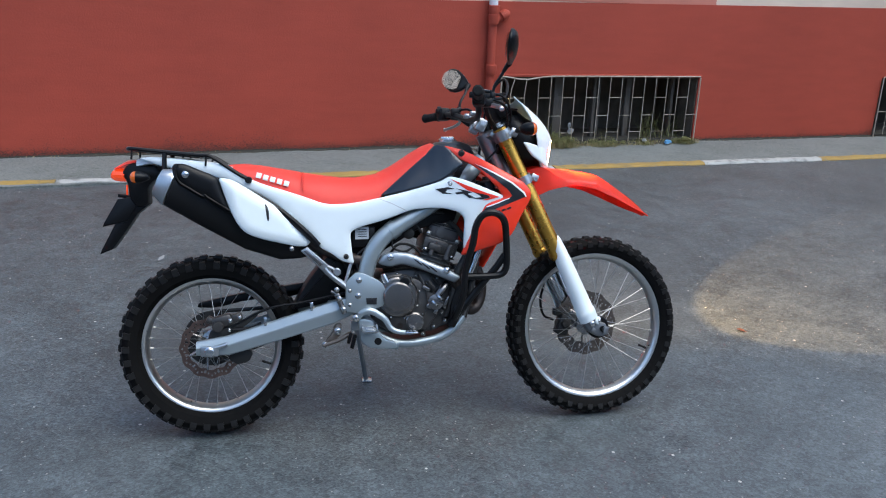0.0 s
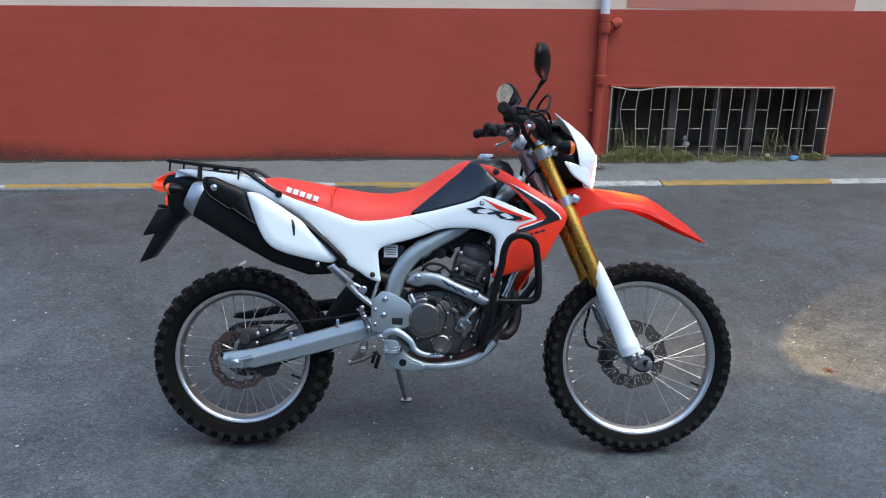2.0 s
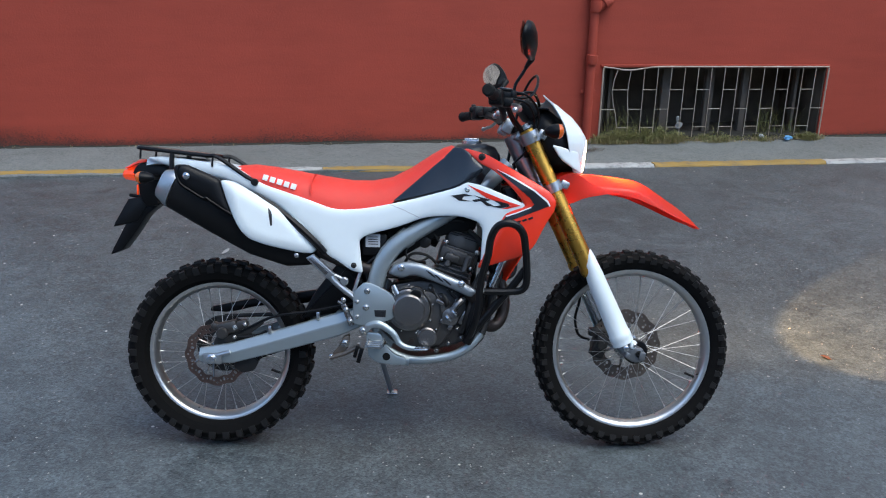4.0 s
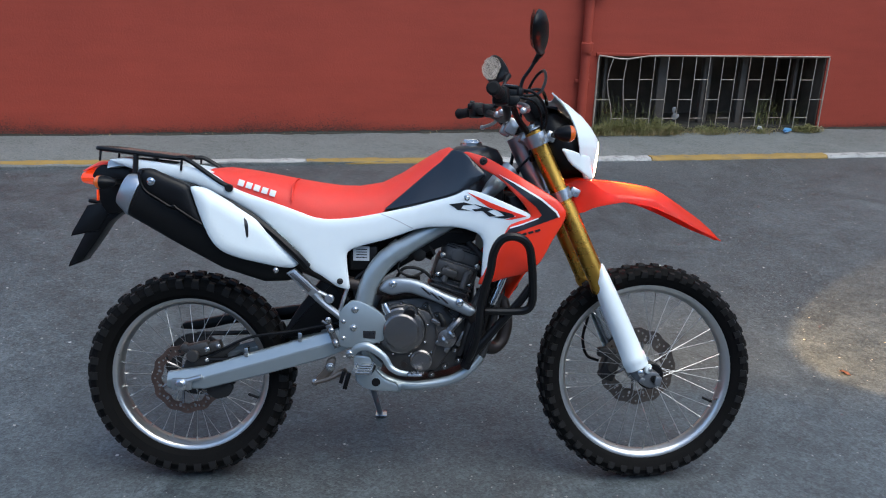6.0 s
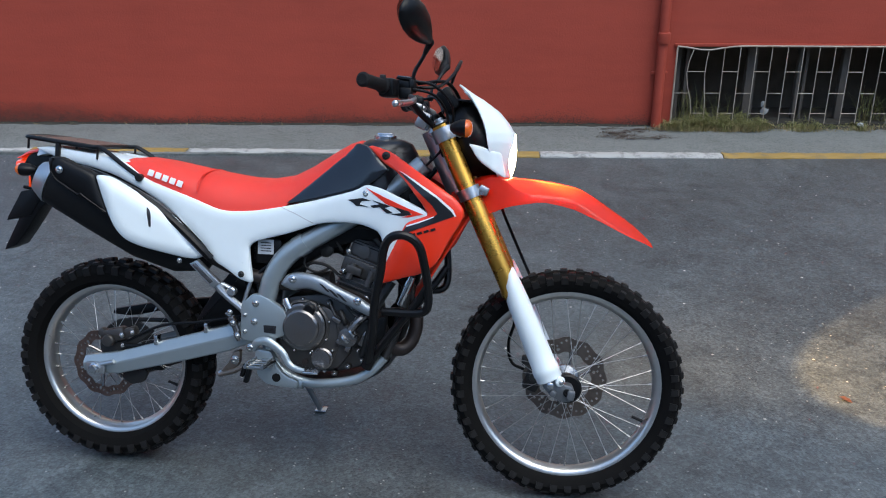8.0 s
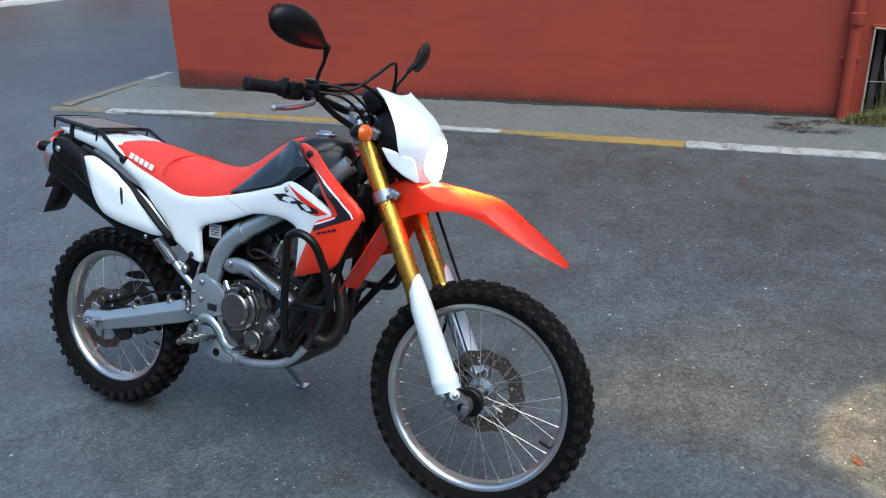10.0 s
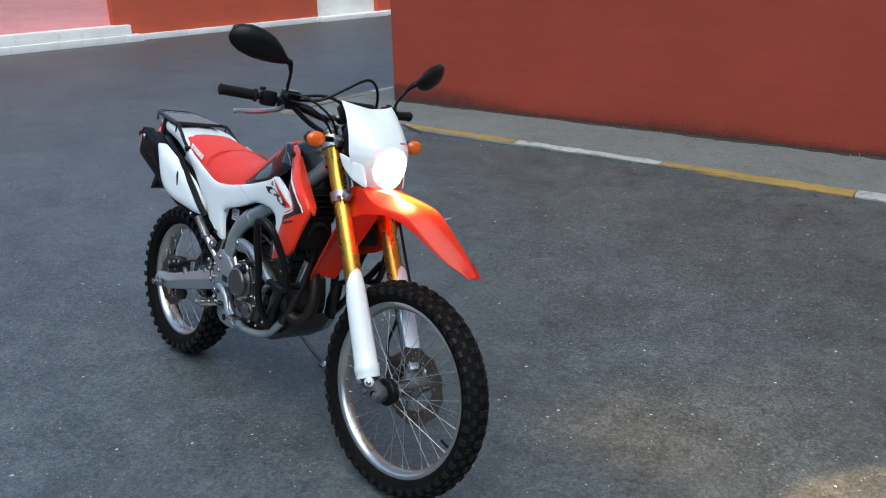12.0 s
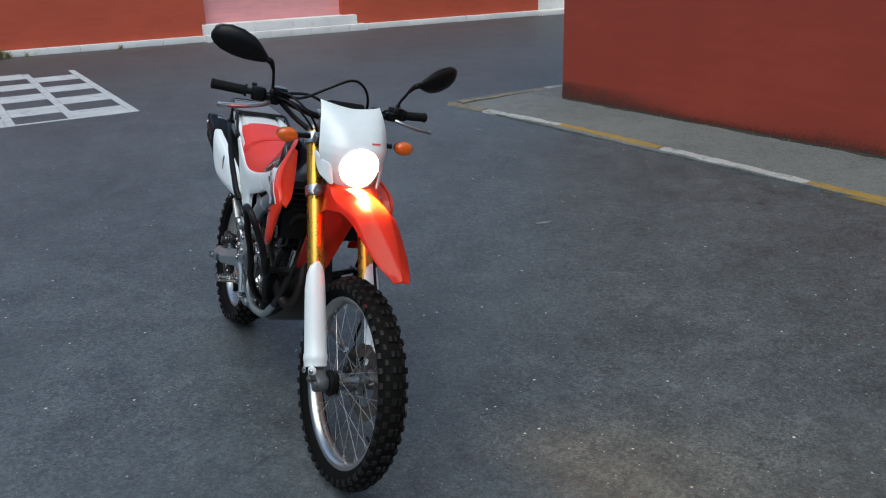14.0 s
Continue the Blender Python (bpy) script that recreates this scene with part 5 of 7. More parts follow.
for x, y, z, sx, sz in ((0.775, -0.13, 0.44, 0.02, 0.016), (0.80, -0.128, 0.42, 0.016, 0.02), (0.765, -0.132, 0.505, 0.03, 0.014), (0.82, -0.12, 0.50, 0.018, 0.03), (0.845, -0.112, 0.45, 0.02, 0.05)):
    P("casting_boss", block((sx, 0.02, sz), (x, y, z), 0.004, (0, 30, 0)), COVER)
P("bash_plate", loft([[(x, -w, z), (x, -w * 0.8, z - 0.012), (x, w * 0.8, z - 0.012), (x, w, z), (x, w * 0.8, z + 0.004), (x, -w * 0.8, z + 0.004)] for x, w, z in ((0.60, 0.095, 0.315), (0.70, 0.105, 0.298), (0.82, 0.108, 0.312), (0.88, 0.095, 0.345), (0.915, 0.08, 0.375), (0.935, 0.06, 0.42))]), ENGINE, "dull metal bash plate")

# main frame of the motorcycle
def spar():
    return tube([(0.535, -0.125, 0.47), (0.548, -0.125, 0.55), (0.572, -0.122, 0.63), (0.615, -0.118, 0.690), (0.67, -0.112, 0.728), (0.74, -0.105, 0.770), (0.82, -0.09, 0.82), (0.92, -0.065, 0.90), (0.99, -0.045, 0.965)], [0.028, 0.029, 0.03, 0.031, 0.029, 0.028, 0.028, 0.028, 0.028], 14, flat=0.8, up=(0, 0, 1))
both("frame_spar", spar, FRAME, "silver frame spar")
both("frame_sleeve", lambda: tube([(0.638, -0.1145, 0.707), (0.662, -0.1115, 0.724)], 0.0335, 14, smooth=False, flat=0.85), FRAME)
P("head_tube", tube([STEM + AXIS * -0.19, STEM + AXIS * 0.005], 0.036, 16, smooth=False), ALU)
both("down_tube", lambda: tube([(1.02, -0.01, 0.90), (1.0, -0.03, 0.80), (0.965, -0.055, 0.62), (0.935, -0.085, 0.48), (0.905, -0.108, 0.395)], 0.0145, 12), DARK, "dark down tube")
both("lower_rail", lambda: tube([(0.905, -0.108, 0.395), (0.865, -0.118, 0.352), (0.81, -0.12, 0.322), (0.72, -0.122, 0.306), (0.66, -0.122, 0.309), (0.60, -0.122, 0.335), (0.56, -0.122, 0.385), (0.545, -0.122, 0.44)], 0.0145, 12), FRAME, "silver lower frame rail")
both("pivot_plate", lambda: plate([(0.478, 0.43), (0.478, 0.535), (0.515, 0.570), (0.545, 0.566), (0.605, 0.533), (0.622, 0.50), (0.614, 0.45), (0.535, 0.420)], -0.150, -0.128, 1, 0.005), FRAME, "silver swingarm pivot plate")
both("pivot_slot", lambda: plate([(0.551, 0.456), (0.549, 0.478), (0.588, 0.478), (0.586, 0.454)], -0.1515, -0.149, 0, 0.0005), DECAL_K)
for x, z in ((0.525, 0.541), (0.521, 0.486), (0.492, 0.455), (0.492, 0.505)):
    bolt(x, -0.150, z, 0.008 if z > 0.48 and x > 0.5 else 0.005)
both("subframe_tube", lambda: tube([(0.50, -0.10, 0.56), (0.44, -0.10, 0.66), (0.30, -0.095, 0.78), (0.05, -0.08, 0.90), (-0.15, -0.07, 0.94)], 0.012, 10), BLACK)
both("pillion_peg", lambda: plate([(0.325, 0.649), (0.349, 0.662), (0.420, 0.597), (0.396, 0.581)], -0.165, -0.140, 0, 0.004), ALU, "folded silver pillion peg")
both("peg_groove", lambda: plate([(0.335, 0.647), (0.346, 0.653), (0.400, 0.602), (0.390, 0.594)], -0.1665, -0.164, 0, 0.0005), COVER)
both("peg_arm", lambda: tube([(0.400, -0.145, 0.592), (0.428, -0.142, 0.561), (0.471, -0.138, 0.526), (0.500, -0.136, 0.505)], [0.013, 0.011, 0.011, 0.013], 10), ALU)
both("peg_pivot", lambda: join(lathe([(0.014, 0), (0.014, 0.014), (0.010, 0.018), (0, 0.018)], (0.449, -0.138, 0.572), (0, -1, 0), 14), tube([(0.449, -0.13, 0.572), (0.428, -0.135, 0.585), (0.41, -0.14, 0.594)], 0.007, 8)), ALU)
both("peg_stay", lambda: tube([(0.478, -0.13, 0.53), (0.490, -0.128, 0.57), (0.500, -0.125, 0.60)], 0.006, 8), ALU)
P("air_box", plate([(0.40, 0.64), (0.45, 0.80), (0.62, 0.83), (0.80, 0.84), (0.90, 0.80), (0.88, 0.74), (0.76, 0.72), (0.66, 0.66), (0.56, 0.60), (0.50, 0.56)], -0.075, 0.09, 1, 0.01), MATT_BLACK)
P("battery_box", block((0.085, 0.05, 0.075), (0.545, -0.085, 0.690), 0.008), BLACK)
st = P("warning_sticker", block((0.048, 0.002, 0.044), (0.540, -0.1115, 0.705), 0.0), STICKER)
for k in range(4):
    P("text_bar", block((0.032, 0.001, 0.0026), (0.541, -0.1131, 0.717 - 0.008 * k), 0.0), DARK, parent=st)
P("reservoir_hose", tube([(0.525, -0.12, 0.57), (0.52, -0.115, 0.62), (0.55, -0.11, 0.65)], 0.006, 8), BLACK)
for side in (-1, 1):
    rad = P("radiator", block((0.034, 0.130, 0.20), (1.012, side * 0.100, 0.790), 0.006, (0, -14, 0)), MATT_BLACK, "black radiator")
    for k in range(9):
        part("radiator_fin", block((0.040, 0.122, 0.003), (1.012 + 0.24 * (0.08 - 0.020 * k), side * 0.100, 0.792 + (0.08 - 0.020 * k)), 0.0, (0, -14, 0)), DARK, rad)
P("radiator_fan", lathe([(0.045, 0), (0.045, 0.016), (0.038, 0.018), (0.036, 0.006), (0.012, 0.006), (0.012, 0.014), (0.0, 0.014)], (1.024, -0.09, 0.74), (1, 0, -0.2), 24), DARK)
P("throttle_body", lathe([(0.0, -0.075), (0.030, -0.075), (0.032, -0.045), (0.026, -0.040), (0.026, 0.0), (0.033, 0.004), (0.033, 0.05), (0.0, 0.052)], (0.705, -0.030, 0.715), (1, 0, 0.12), 20), MATT_BLACK, "black throttle body")
P("air_box", block((0.15, 0.15, 0.17), (0.560, 0.0, 0.735), 0.02, (0, 8, 0)), MATT_BLACK, "black air box")
both("shroud_stay", lambda: tube([(0.985, -0.06, 0.82), (1.02, -0.12, 0.80), (1.06, -0.172, 0.79)], 0.007, 8), DARK)

# pedals and pegs
def foot_peg():
    rail = lambda x: join(tube([(x, -0.150, 0.370), (x - 0.004, -0.247, 0.376)], [0.0065, 0.006], 6, smooth=False), *[block((0.005, 0.0055, 0.012), (x - 0.0006 * k, -0.166 - 0.0105 * k, 0.381), 0.0015) for k in range(8)])
    return join(rail(0.534), rail(0.583), *[block((0.046, 0.006, 0.010), (0.5585 - 0.0008 * k, -0.162 - 0.026 * k, 0.373), 0.002) for k in range(4)], block((0.036, 0.030, 0.026), (0.562, -0.150, 0.366), 0.005), tube([(0.562, -0.13, 0.362), (0.562, -0.152, 0.364)], 0.012, 10, smooth=False))
both("foot_peg", foot_peg, BOLT, "toothed steel foot peg")
P("brake_pedal", tube([(0.517, -0.150, 0.404), (0.534, -0.158, 0.427), (0.568, -0.162, 0.432), (0.612, -0.165, 0.404), (0.634, -0.168, 0.371), (0.664, -0.172, 0.357), (0.711, -0.175, 0.353)], [0.010, 0.012, 0.013, 0.011, 0.010, 0.009, 0.007], 10, flat=0.7), FRAME, "silver brake pedal")
both("rail_bracket", lambda: plate([(0.520, 0.405), (0.529, 0.323), (0.555, 0.300), (0.600, 0.293), (0.656, 0.293), (0.656, 0.316), (0.615, 0.330), (0.585, 0.362), (0.572, 0.400)], -0.150, -0.126, 1, 0.006), FRAME, "silver foot peg bracket")
both("bracket_hole", lambda: lathe([(0.013, 0), (0.013, 0.003)], (0.590, -0.1485, 0.322), (0, -1, 0), 16), MATT_BLACK)
both("rail_sleeve", lambda: tube([(0.640, -0.122, 0.305), (0.665, -0.122, 0.303)], 0.0185, 14, smooth=False), FRAME)
P("linkage_bracket", plate([(0.440, 0.380), (0.432, 0.352), (0.405, 0.322), (0.412, 0.309), (0.440, 0.322), (0.462, 0.345), (0.466, 0.388)], -0.118, -0.095, 1, 0.004), BRACKET, "tarnished linkage bracket")
P("linkage_arm", tube([(0.400, -0.12, 0.309), (0.45, -0.125, 0.325), (0.50, -0.128, 0.352)], 0.008, 8, smooth=False), BRACKET)
bolt(0.405, -0.120, 0.311, 0.008)
bolt(0.450, -0.120, 0.358, 0.010)
P("master_cylinder", join(tube([(0.446, -0.140, 0.497), (0.474, -0.142, 0.425)], 0.010, 10, smooth=False), block((0.03, 0.022, 0.02), (0.452, -0.142, 0.482), 0.004, (0, 65, 0)), block((0.022, 0.02, 0.018), (0.468, -0.144, 0.442), 0.004, (0, 65, 0)), tube([(0.428, -0.135, 0.503), (0.45, -0.14, 0.492)], 0.006, 8, smooth=False)), COVER, "rear brake master cylinder")
for x, z in ((0.456, 0.478), (0.470, 0.440), (0.447, 0.510)):
    bolt(x, -0.153, z, 0.0065)
P("brake_switch", join(block((0.014, 0.02, 0.05), (0.503, -0.15, 0.325), 0.003, (0, 15, 0)), block((0.012, 0.02, 0.04), (0.490, -0.15, 0.338), 0.003, (0, 15, 0))), BLACK)
P("pedal_tip", join(block((0.045, 0.035, 0.008), (0.705, -0.18, 0.356), 0.003), *[block((0.006, 0.035, 0.006), (0.69 + 0.012 * k, -0.18, 0.362), 0.001) for k in range(3)]), STEEL)
bolt(0.512, -0.156, 0.408, 0.010)
P("shift_lever", tube([(0.62, 0.14, 0.40), (0.70, 0.16, 0.40), (0.76, 0.17, 0.39)], 0.007, 8), FRAME)
stand = P("side_stand", join(tube([(0.535, 0.125, 0.335), (0.552, 0.20, 0.24), (0.585, 0.335, 0.072)], 0.0105, 10), block((0.045, 0.03, 0.04), (0.535, 0.125, 0.335), 0.006)), ALU, "silver side stand, folded out")
part("stand_foot", block((0.042, 0.036, 0.008), (0.589, 0.342, 0.0655), 0.003, (13, 0, 0)), STEEL, stand)

# body panels
SIDE_Y = curve([-0.22, -0.05, 0.1, 0.3, 0.5, 0.7, 0.85, 1.04], [0.075, 0.100, 0.118, 0.138, 0.140, 0.142, 0.158, 0.198])
SIDE = [(-0.214, 0.968), (-0.16, 0.974), (-0.06, 0.964), (0.03, 0.952), (0.093, 0.940), (0.168, 0.889), (0.32, 0.842), (0.42, 0.806), (0.51, 0.811), (0.604, 0.829), (0.70, 0.852), (0.814, 0.884), (0.849, 0.904), (0.90, 0.893), (1.034, 0.837), (1.038, 0.823),
        (0.972, 0.792), (0.93, 0.71), (0.896, 0.642), (0.901, 0.752), (0.886, 0.775), (0.839, 0.79), (0.792, 0.793), (0.714, 0.788), (0.621, 0.752), (0.52, 0.725), (0.497, 0.707), (0.502, 0.65), (0.510, 0.598), (0.470, 0.607), (0.428, 0.638), (0.393, 0.656), (0.362, 0.704), (0.294, 0.768), (0.226, 0.820), (0.157, 0.858), (0.062, 0.899), (-0.028, 0.920), (-0.13, 0.938)]
both("side_panel", lambda: panel(SIDE, SIDE_Y, bulge=0.005, reach=0.022, thick=0.012, edge=0.0026, step=0.013), WHITE, "white plastic side panel", sharp=60)
P("tail_top", loft([[(x, -w, z - 0.02), (x, -w * 0.8, z), (x, 0, z + 0.006), (x, w * 0.8, z), (x, w, z - 0.02), (x, 0, z - 0.03)] for x, w, z in ((-0.225, 0.05, 0.962), (-0.18, 0.07, 0.970), (-0.05, 0.09, 0.962), (0.10, 0.10, 0.938))]), WHITE)
bolt(0.481, -0.154, 0.626, 0.007, mat=DARK)
bolt(0.849, -0.1595, 0.878, 0.008)
both("panel_shadow_strip", lambda: tube([(0.385, -0.150, 0.666), (0.354, -0.160, 0.702), (0.286, -0.164, 0.765), (0.220, -0.164, 0.815), (0.152, -0.160, 0.852), (0.055, -0.146, 0.890), (-0.03, -0.128, 0.912)], 0.012, 8), BLACK)
# side logo as plain bent strokes
for pts in ([(0.797, 0.859), (0.840, 0.866), (0.866, 0.860), (0.838, 0.857), (0.832, 0.848), (0.860, 0.842), (0.822, 0.843), (0.812, 0.851)],
            [(0.868, 0.862), (0.926, 0.848), (0.908, 0.842), (0.934, 0.829), (0.914, 0.827), (0.893, 0.843), (0.872, 0.840), (0.864, 0.846), (0.892, 0.851)],
            [(0.930, 0.848), (0.980, 0.837), (0.986, 0.828), (0.957, 0.822), (0.926, 0.826), (0.957, 0.831), (0.948, 0.838)]):
    both("side_mark", lambda pts=pts: panel(pts, on_panel(SIDE, SIDE_Y, 0.005, 0.022), thick=0.001, edge=0.0004, step=0.01, soften=0), DECAL_K, "black stroke of the side mark")
both("panel_seam", lambda: panel([(0.597, 0.828), (0.640, 0.812), (0.694, 0.786), (0.692, 0.784), (0.638, 0.810), (0.595, 0.826)], on_panel(SIDE, SIDE_Y, 0.005, 0.022, 0.0006), thick=0.001, edge=0.0003, step=0.01, soften=0), STICKER, "fine seam between the panels")
both("side_stripe", lambda: panel([(0.848, 0.896), (0.905, 0.872), (0.973, 0.846), (1.020, 0.831), (0.978, 0.820), (0.958, 0.819), (0.990, 0.830), (0.955, 0.838), (0.908, 0.855)], on_panel(SIDE, SIDE_Y, 0.005, 0.022, 0.0012), thick=0.001, edge=0.0004, step=0.01, soften=0), DECAL_R, "red stripe")

# seat and tank
def seat_ring(x, top, low, hw, crown=2.4):
    ring = []
    for k in range(17):
        a = math.pi * k / 16
        cs, sn = math.cos(a), math.sin(a)
        f = (abs(cs) ** crown + abs(sn) ** crown) ** (-1 / crown)
        ring.append((x, -hw * cs * f * (0.88 + 0.12 * (1 - sn)), low + (top - low) * sn * f))
    return ring + [(x, hw * 0.5, low - 0.012), (x, -hw * 0.5, low - 0.012)]
SEAT = [(0.070, 0.935, 0.925, 0.075), (0.085, 0.947, 0.925, 0.095), (0.135, 0.951, 0.905, 0.112), (0.20, 0.944, 0.880, 0.122), (0.30, 0.927, 0.848, 0.132), (0.328, 0.922, 0.838, 0.134), (0.336, 0.915, 0.836, 0.134), (0.345, 0.919, 0.833, 0.136), (0.42, 0.908, 0.805, 0.138), (0.47, 0.902, 0.805, 0.136), (0.53, 0.902, 0.812, 0.132), (0.60, 0.915, 0.828, 0.124), (0.66, 0.946, 0.868, 0.112), (0.735, 0.995, 0.938, 0.104), (0.775, 1.018, 0.975, 0.101), (0.80, 1.026, 0.995, 0.098), (0.812, 1.02, 1.005, 0.088)]
seat = P("seat", loft([seat_ring(*s) for s in SEAT]), SEAT_RED, "red vinyl seat with a stepped pillion part")
part("seat_seam", tube([(0.337, 0.1355 * math.sin(a) * -1, 0.836 + 0.083 * max(0, math.cos(a)) ** 0.5) for a in np.linspace(-1.5, 1.5, 17)], 0.003, 6, smooth=False), SEAT_RED, seat)
for side in (-1, 1):
    for k in range(5):
        u = k * 0.0232
        part("brand_mark", block((0.0175, 0.002, 0.0185), (0.188 + u, side * (0.1232 + 0.07 * u), 0.908 - 0.30 * u), 0.0005, (side * 12, 17, 0)), DECAL_W, seat, "plain white mark on the seat")
TANK = [(0.62, 0.838, 0.80, 0.100), (0.66, 0.872, 0.80, 0.110), (0.72, 0.926, 0.80, 0.118), (0.775, 0.980, 0.80, 0.120), (0.805, 1.018, 0.80, 0.118), (0.82, 1.029, 0.80, 0.116), (0.85, 1.033, 0.80, 0.114), (0.89, 1.034, 0.80, 0.100), (0.915, 1.033, 0.80, 0.082), (0.948, 1.022, 0.80, 0.062), (0.965, 0.995, 0.80, 0.048), (0.970, 0.93, 0.80, 0.036)]
P("fuel_tank", loft([seat_ring(x, t, l, w, 3.4) for x, t, l, w in TANK]), GLOSS_BLACK, "gloss black fuel tank cover")
def tank_side(x, z):
    """The panel leans inwards from the side panel's edge up to the seat's."""
    low = float(np.interp(x, [0.604, 0.712, 0.814, 0.858, 0.908], [0.836, 0.856, 0.880, 0.905, 0.947]))
    top = float(np.interp(x, [0.604, 0.698, 0.79, 0.806, 0.842, 0.908], [0.84, 0.918, 1.0, 1.019, 1.012, 0.96]))
    f = min(1.0, max(0.0, (z - low) / max(0.02, top - low)))
    foot = float(np.interp(x, [0.6, 0.7, 0.86, 0.91], [0.130, 0.144, 0.142, 0.132]))
    head = float(np.interp(x, [0.6, 0.66, 0.735, 0.775, 0.81, 0.86, 0.91], [0.124, 0.114, 0.102, 0.096, 0.100, 0.128, 0.130]))
    return foot + (head - foot) * f ** 1.3
both("tank_panel", lambda: panel([(0.604, 0.836), (0.698, 0.918), (0.790, 1.000), (0.806, 1.019), (0.842, 1.012), (0.908, 0.947), (0.858, 0.905), (0.814, 0.880), (0.712, 0.856)], tank_side, bulge=0.003, reach=0.05, thick=0.022, edge=0.003, step=0.014), TANK_BLACK, "gloss black tank side panel", sharp=45)
cap = P("fuel_cap", lathe([(0.042, 0), (0.042, 0.006), (0.034, 0.008), (0.034, 0.018), (0.030, 0.022), (0.0, 0.023)], (0.868, 0.0, 1.022), (0, 0, 1), 24), STEEL, "chromed fuel cap")
part("cap_grip", block((0.05, 0.014, 0.008), (0.868, 0, 1.047), 0.003), STEEL, cap)

# radiator shrouds
SHR_Y = lambda x, z: float(np.interp(x, [0.84, 0.9, 1.0, 1.08, 1.14], [0.152, 0.168, 0.196, 0.208, 0.206])) - 0.5 * max(0, z - 0.885) * float(np.interp(x, [0.9, 1.08], [1, 0.6]))
SHROUD = [(0.834, 1.009), (0.847, 1.014), (0.908, 0.998), (0.977, 0.958), (1.066, 0.906), (1.111, 0.878), (1.134, 0.847), (1.130, 0.820), (1.097, 0.766), (1.065, 0.700), (1.040, 0.676), (1.010, 0.661), (0.971, 0.650), (0.930, 0.634), (0.886, 0.622), (0.911, 0.687), (0.953, 0.769), (0.972, 0.806), (1.036, 0.829), (1.014, 0.863), (0.944, 0.938), (0.889, 0.966)]
both("shroud", lambda: panel(SHROUD, SHR_Y, bulge=0.006, thick=0.008, edge=0.003, step=0.013), RED, "red plastic radiator shroud", sharp=60)
DEC = on_panel(SHROUD, SHR_Y, 0.006, 0.03)
def shroud_wing():
    rows = []
    for (x, z), w in zip(SHROUD[2:7], (0.020, 0.045, 0.055, 0.045, 0.025)):
        y = SHR_Y(x, z)
        rows.append([(x - 0.002, -y + 0.002, z - 0.004), (x + 0.002, -y + w * 0.5, z - 0.008 - 0.12 * w), (x, -y + w, z - 0.010 - 0.40 * w), (x - 0.006, -y + w, z - 0.015 - 0.40 * w), (x - 0.005, -y + w * 0.5, z - 0.014 - 0.12 * w), (x - 0.010, -y + 0.006, z - 0.012)])
    fine = [spline([r[i] for r in rows], 4) for i in range(6)]
    return loft([[fine[i][k] for i in range(6)] for k in range(len(fine[0]))])
both("shroud_wing", shroud_wing, RED, "inward turned front of the shroud", sharp=50)
both("shroud_chevron", lambda: panel([(0.938, 0.946), (0.990, 0.921), (1.059, 0.880), (1.103, 0.845), (1.110, 0.832), (1.048, 0.807), (0.971, 0.776), (0.962, 0.780), (0.974, 0.796), (1.052, 0.827), (1.062, 0.836), (1.046, 0.858), (0.984, 0.910)], DEC, thick=0.001, edge=0.0004, step=0.012, soften=0), DECAL_K, "black chevron graphic")
both("shroud_line", lambda: panel([(0.940, 0.949), (0.992, 0.924), (1.061, 0.884), (1.106, 0.848), (1.114, 0.832), (1.110, 0.830), (1.101, 0.844), (1.058, 0.879), (0.990, 0.919)], lambda x, z: DEC(x, z) + 0.0008, thick=0.001, edge=0.0003, step=0.012, soften=0), DECAL_W, "thin white line graphic")
both("shroud_line", lambda: panel([(0.973, 0.798), (1.010, 0.811), (1.053, 0.829), (1.052, 0.825), (1.010, 0.807), (0.974, 0.794)], lambda x, z: DEC(x, z) + 0.0008, thick=0.001, edge=0.0003, step=0.012, soften=0), DECAL_W, "thin white line graphic")
for k in range(4):
    both("text_bar", lambda k=k: panel([(0.986 + 0.019 * k, 0.774 + 0.006 * k), (1.000 + 0.019 * k, 0.779 + 0.006 * k), (1.002 + 0.019 * k, 0.773 + 0.006 * k), (0.988 + 0.019 * k, 0.768 + 0.006 * k)], DEC, thick=0.001, edge=0.0003, step=0.012, soften=0), DECAL_K, "small black mark")
bolt(0.897, -0.124, 0.986, 0.009, mat=DARK)

# crash bars
def bar_loop():
    return tube([(0.862, -0.135, 0.385), (0.878, -0.180, 0.440), (0.890, -0.204, 0.502), (0.892, -0.210, 0.558), (0.901, -0.222, 0.616), (0.915, -0.240, 0.674), (0.922, -0.250, 0.728), (0.940, -0.263, 0.766), (0.971, -0.268, 0.779), (1.003, -0.264, 0.770), (1.024, -0.253, 0.744), (1.034, -0.234, 0.698), (1.041, -0.215, 0.647), (1.044, -0.201, 0.585), (1.030, -0.192, 0.557), (0.99, -0.186, 0.550), (0.91, -0.178, 0.548)], 0.0122, 10)
both("crash_bar", bar_loop, BAR_BLACK, "black tubular crash bar")
both("crash_bar_brace", lambda: tube([(1.040, -0.20, 0.628), (1.01, -0.185, 0.58), (0.96, -0.165, 0.515), (0.90, -0.145, 0.435), (0.875, -0.13, 0.40)], 0.0125, 10), BAR_BLACK)
both("crash_bar_link", lambda: tube([(0.93, -0.178, 0.548), (0.945, -0.14, 0.545), (0.95, -0.06, 0.53)], 0.011, 10), BAR_BLACK)
both("crash_bar_foot", lambda: tube([(0.880, -0.13, 0.44), (0.870, -0.135, 0.40), (0.856, -0.13, 0.368)], 0.017, 10), BAR_BLACK)
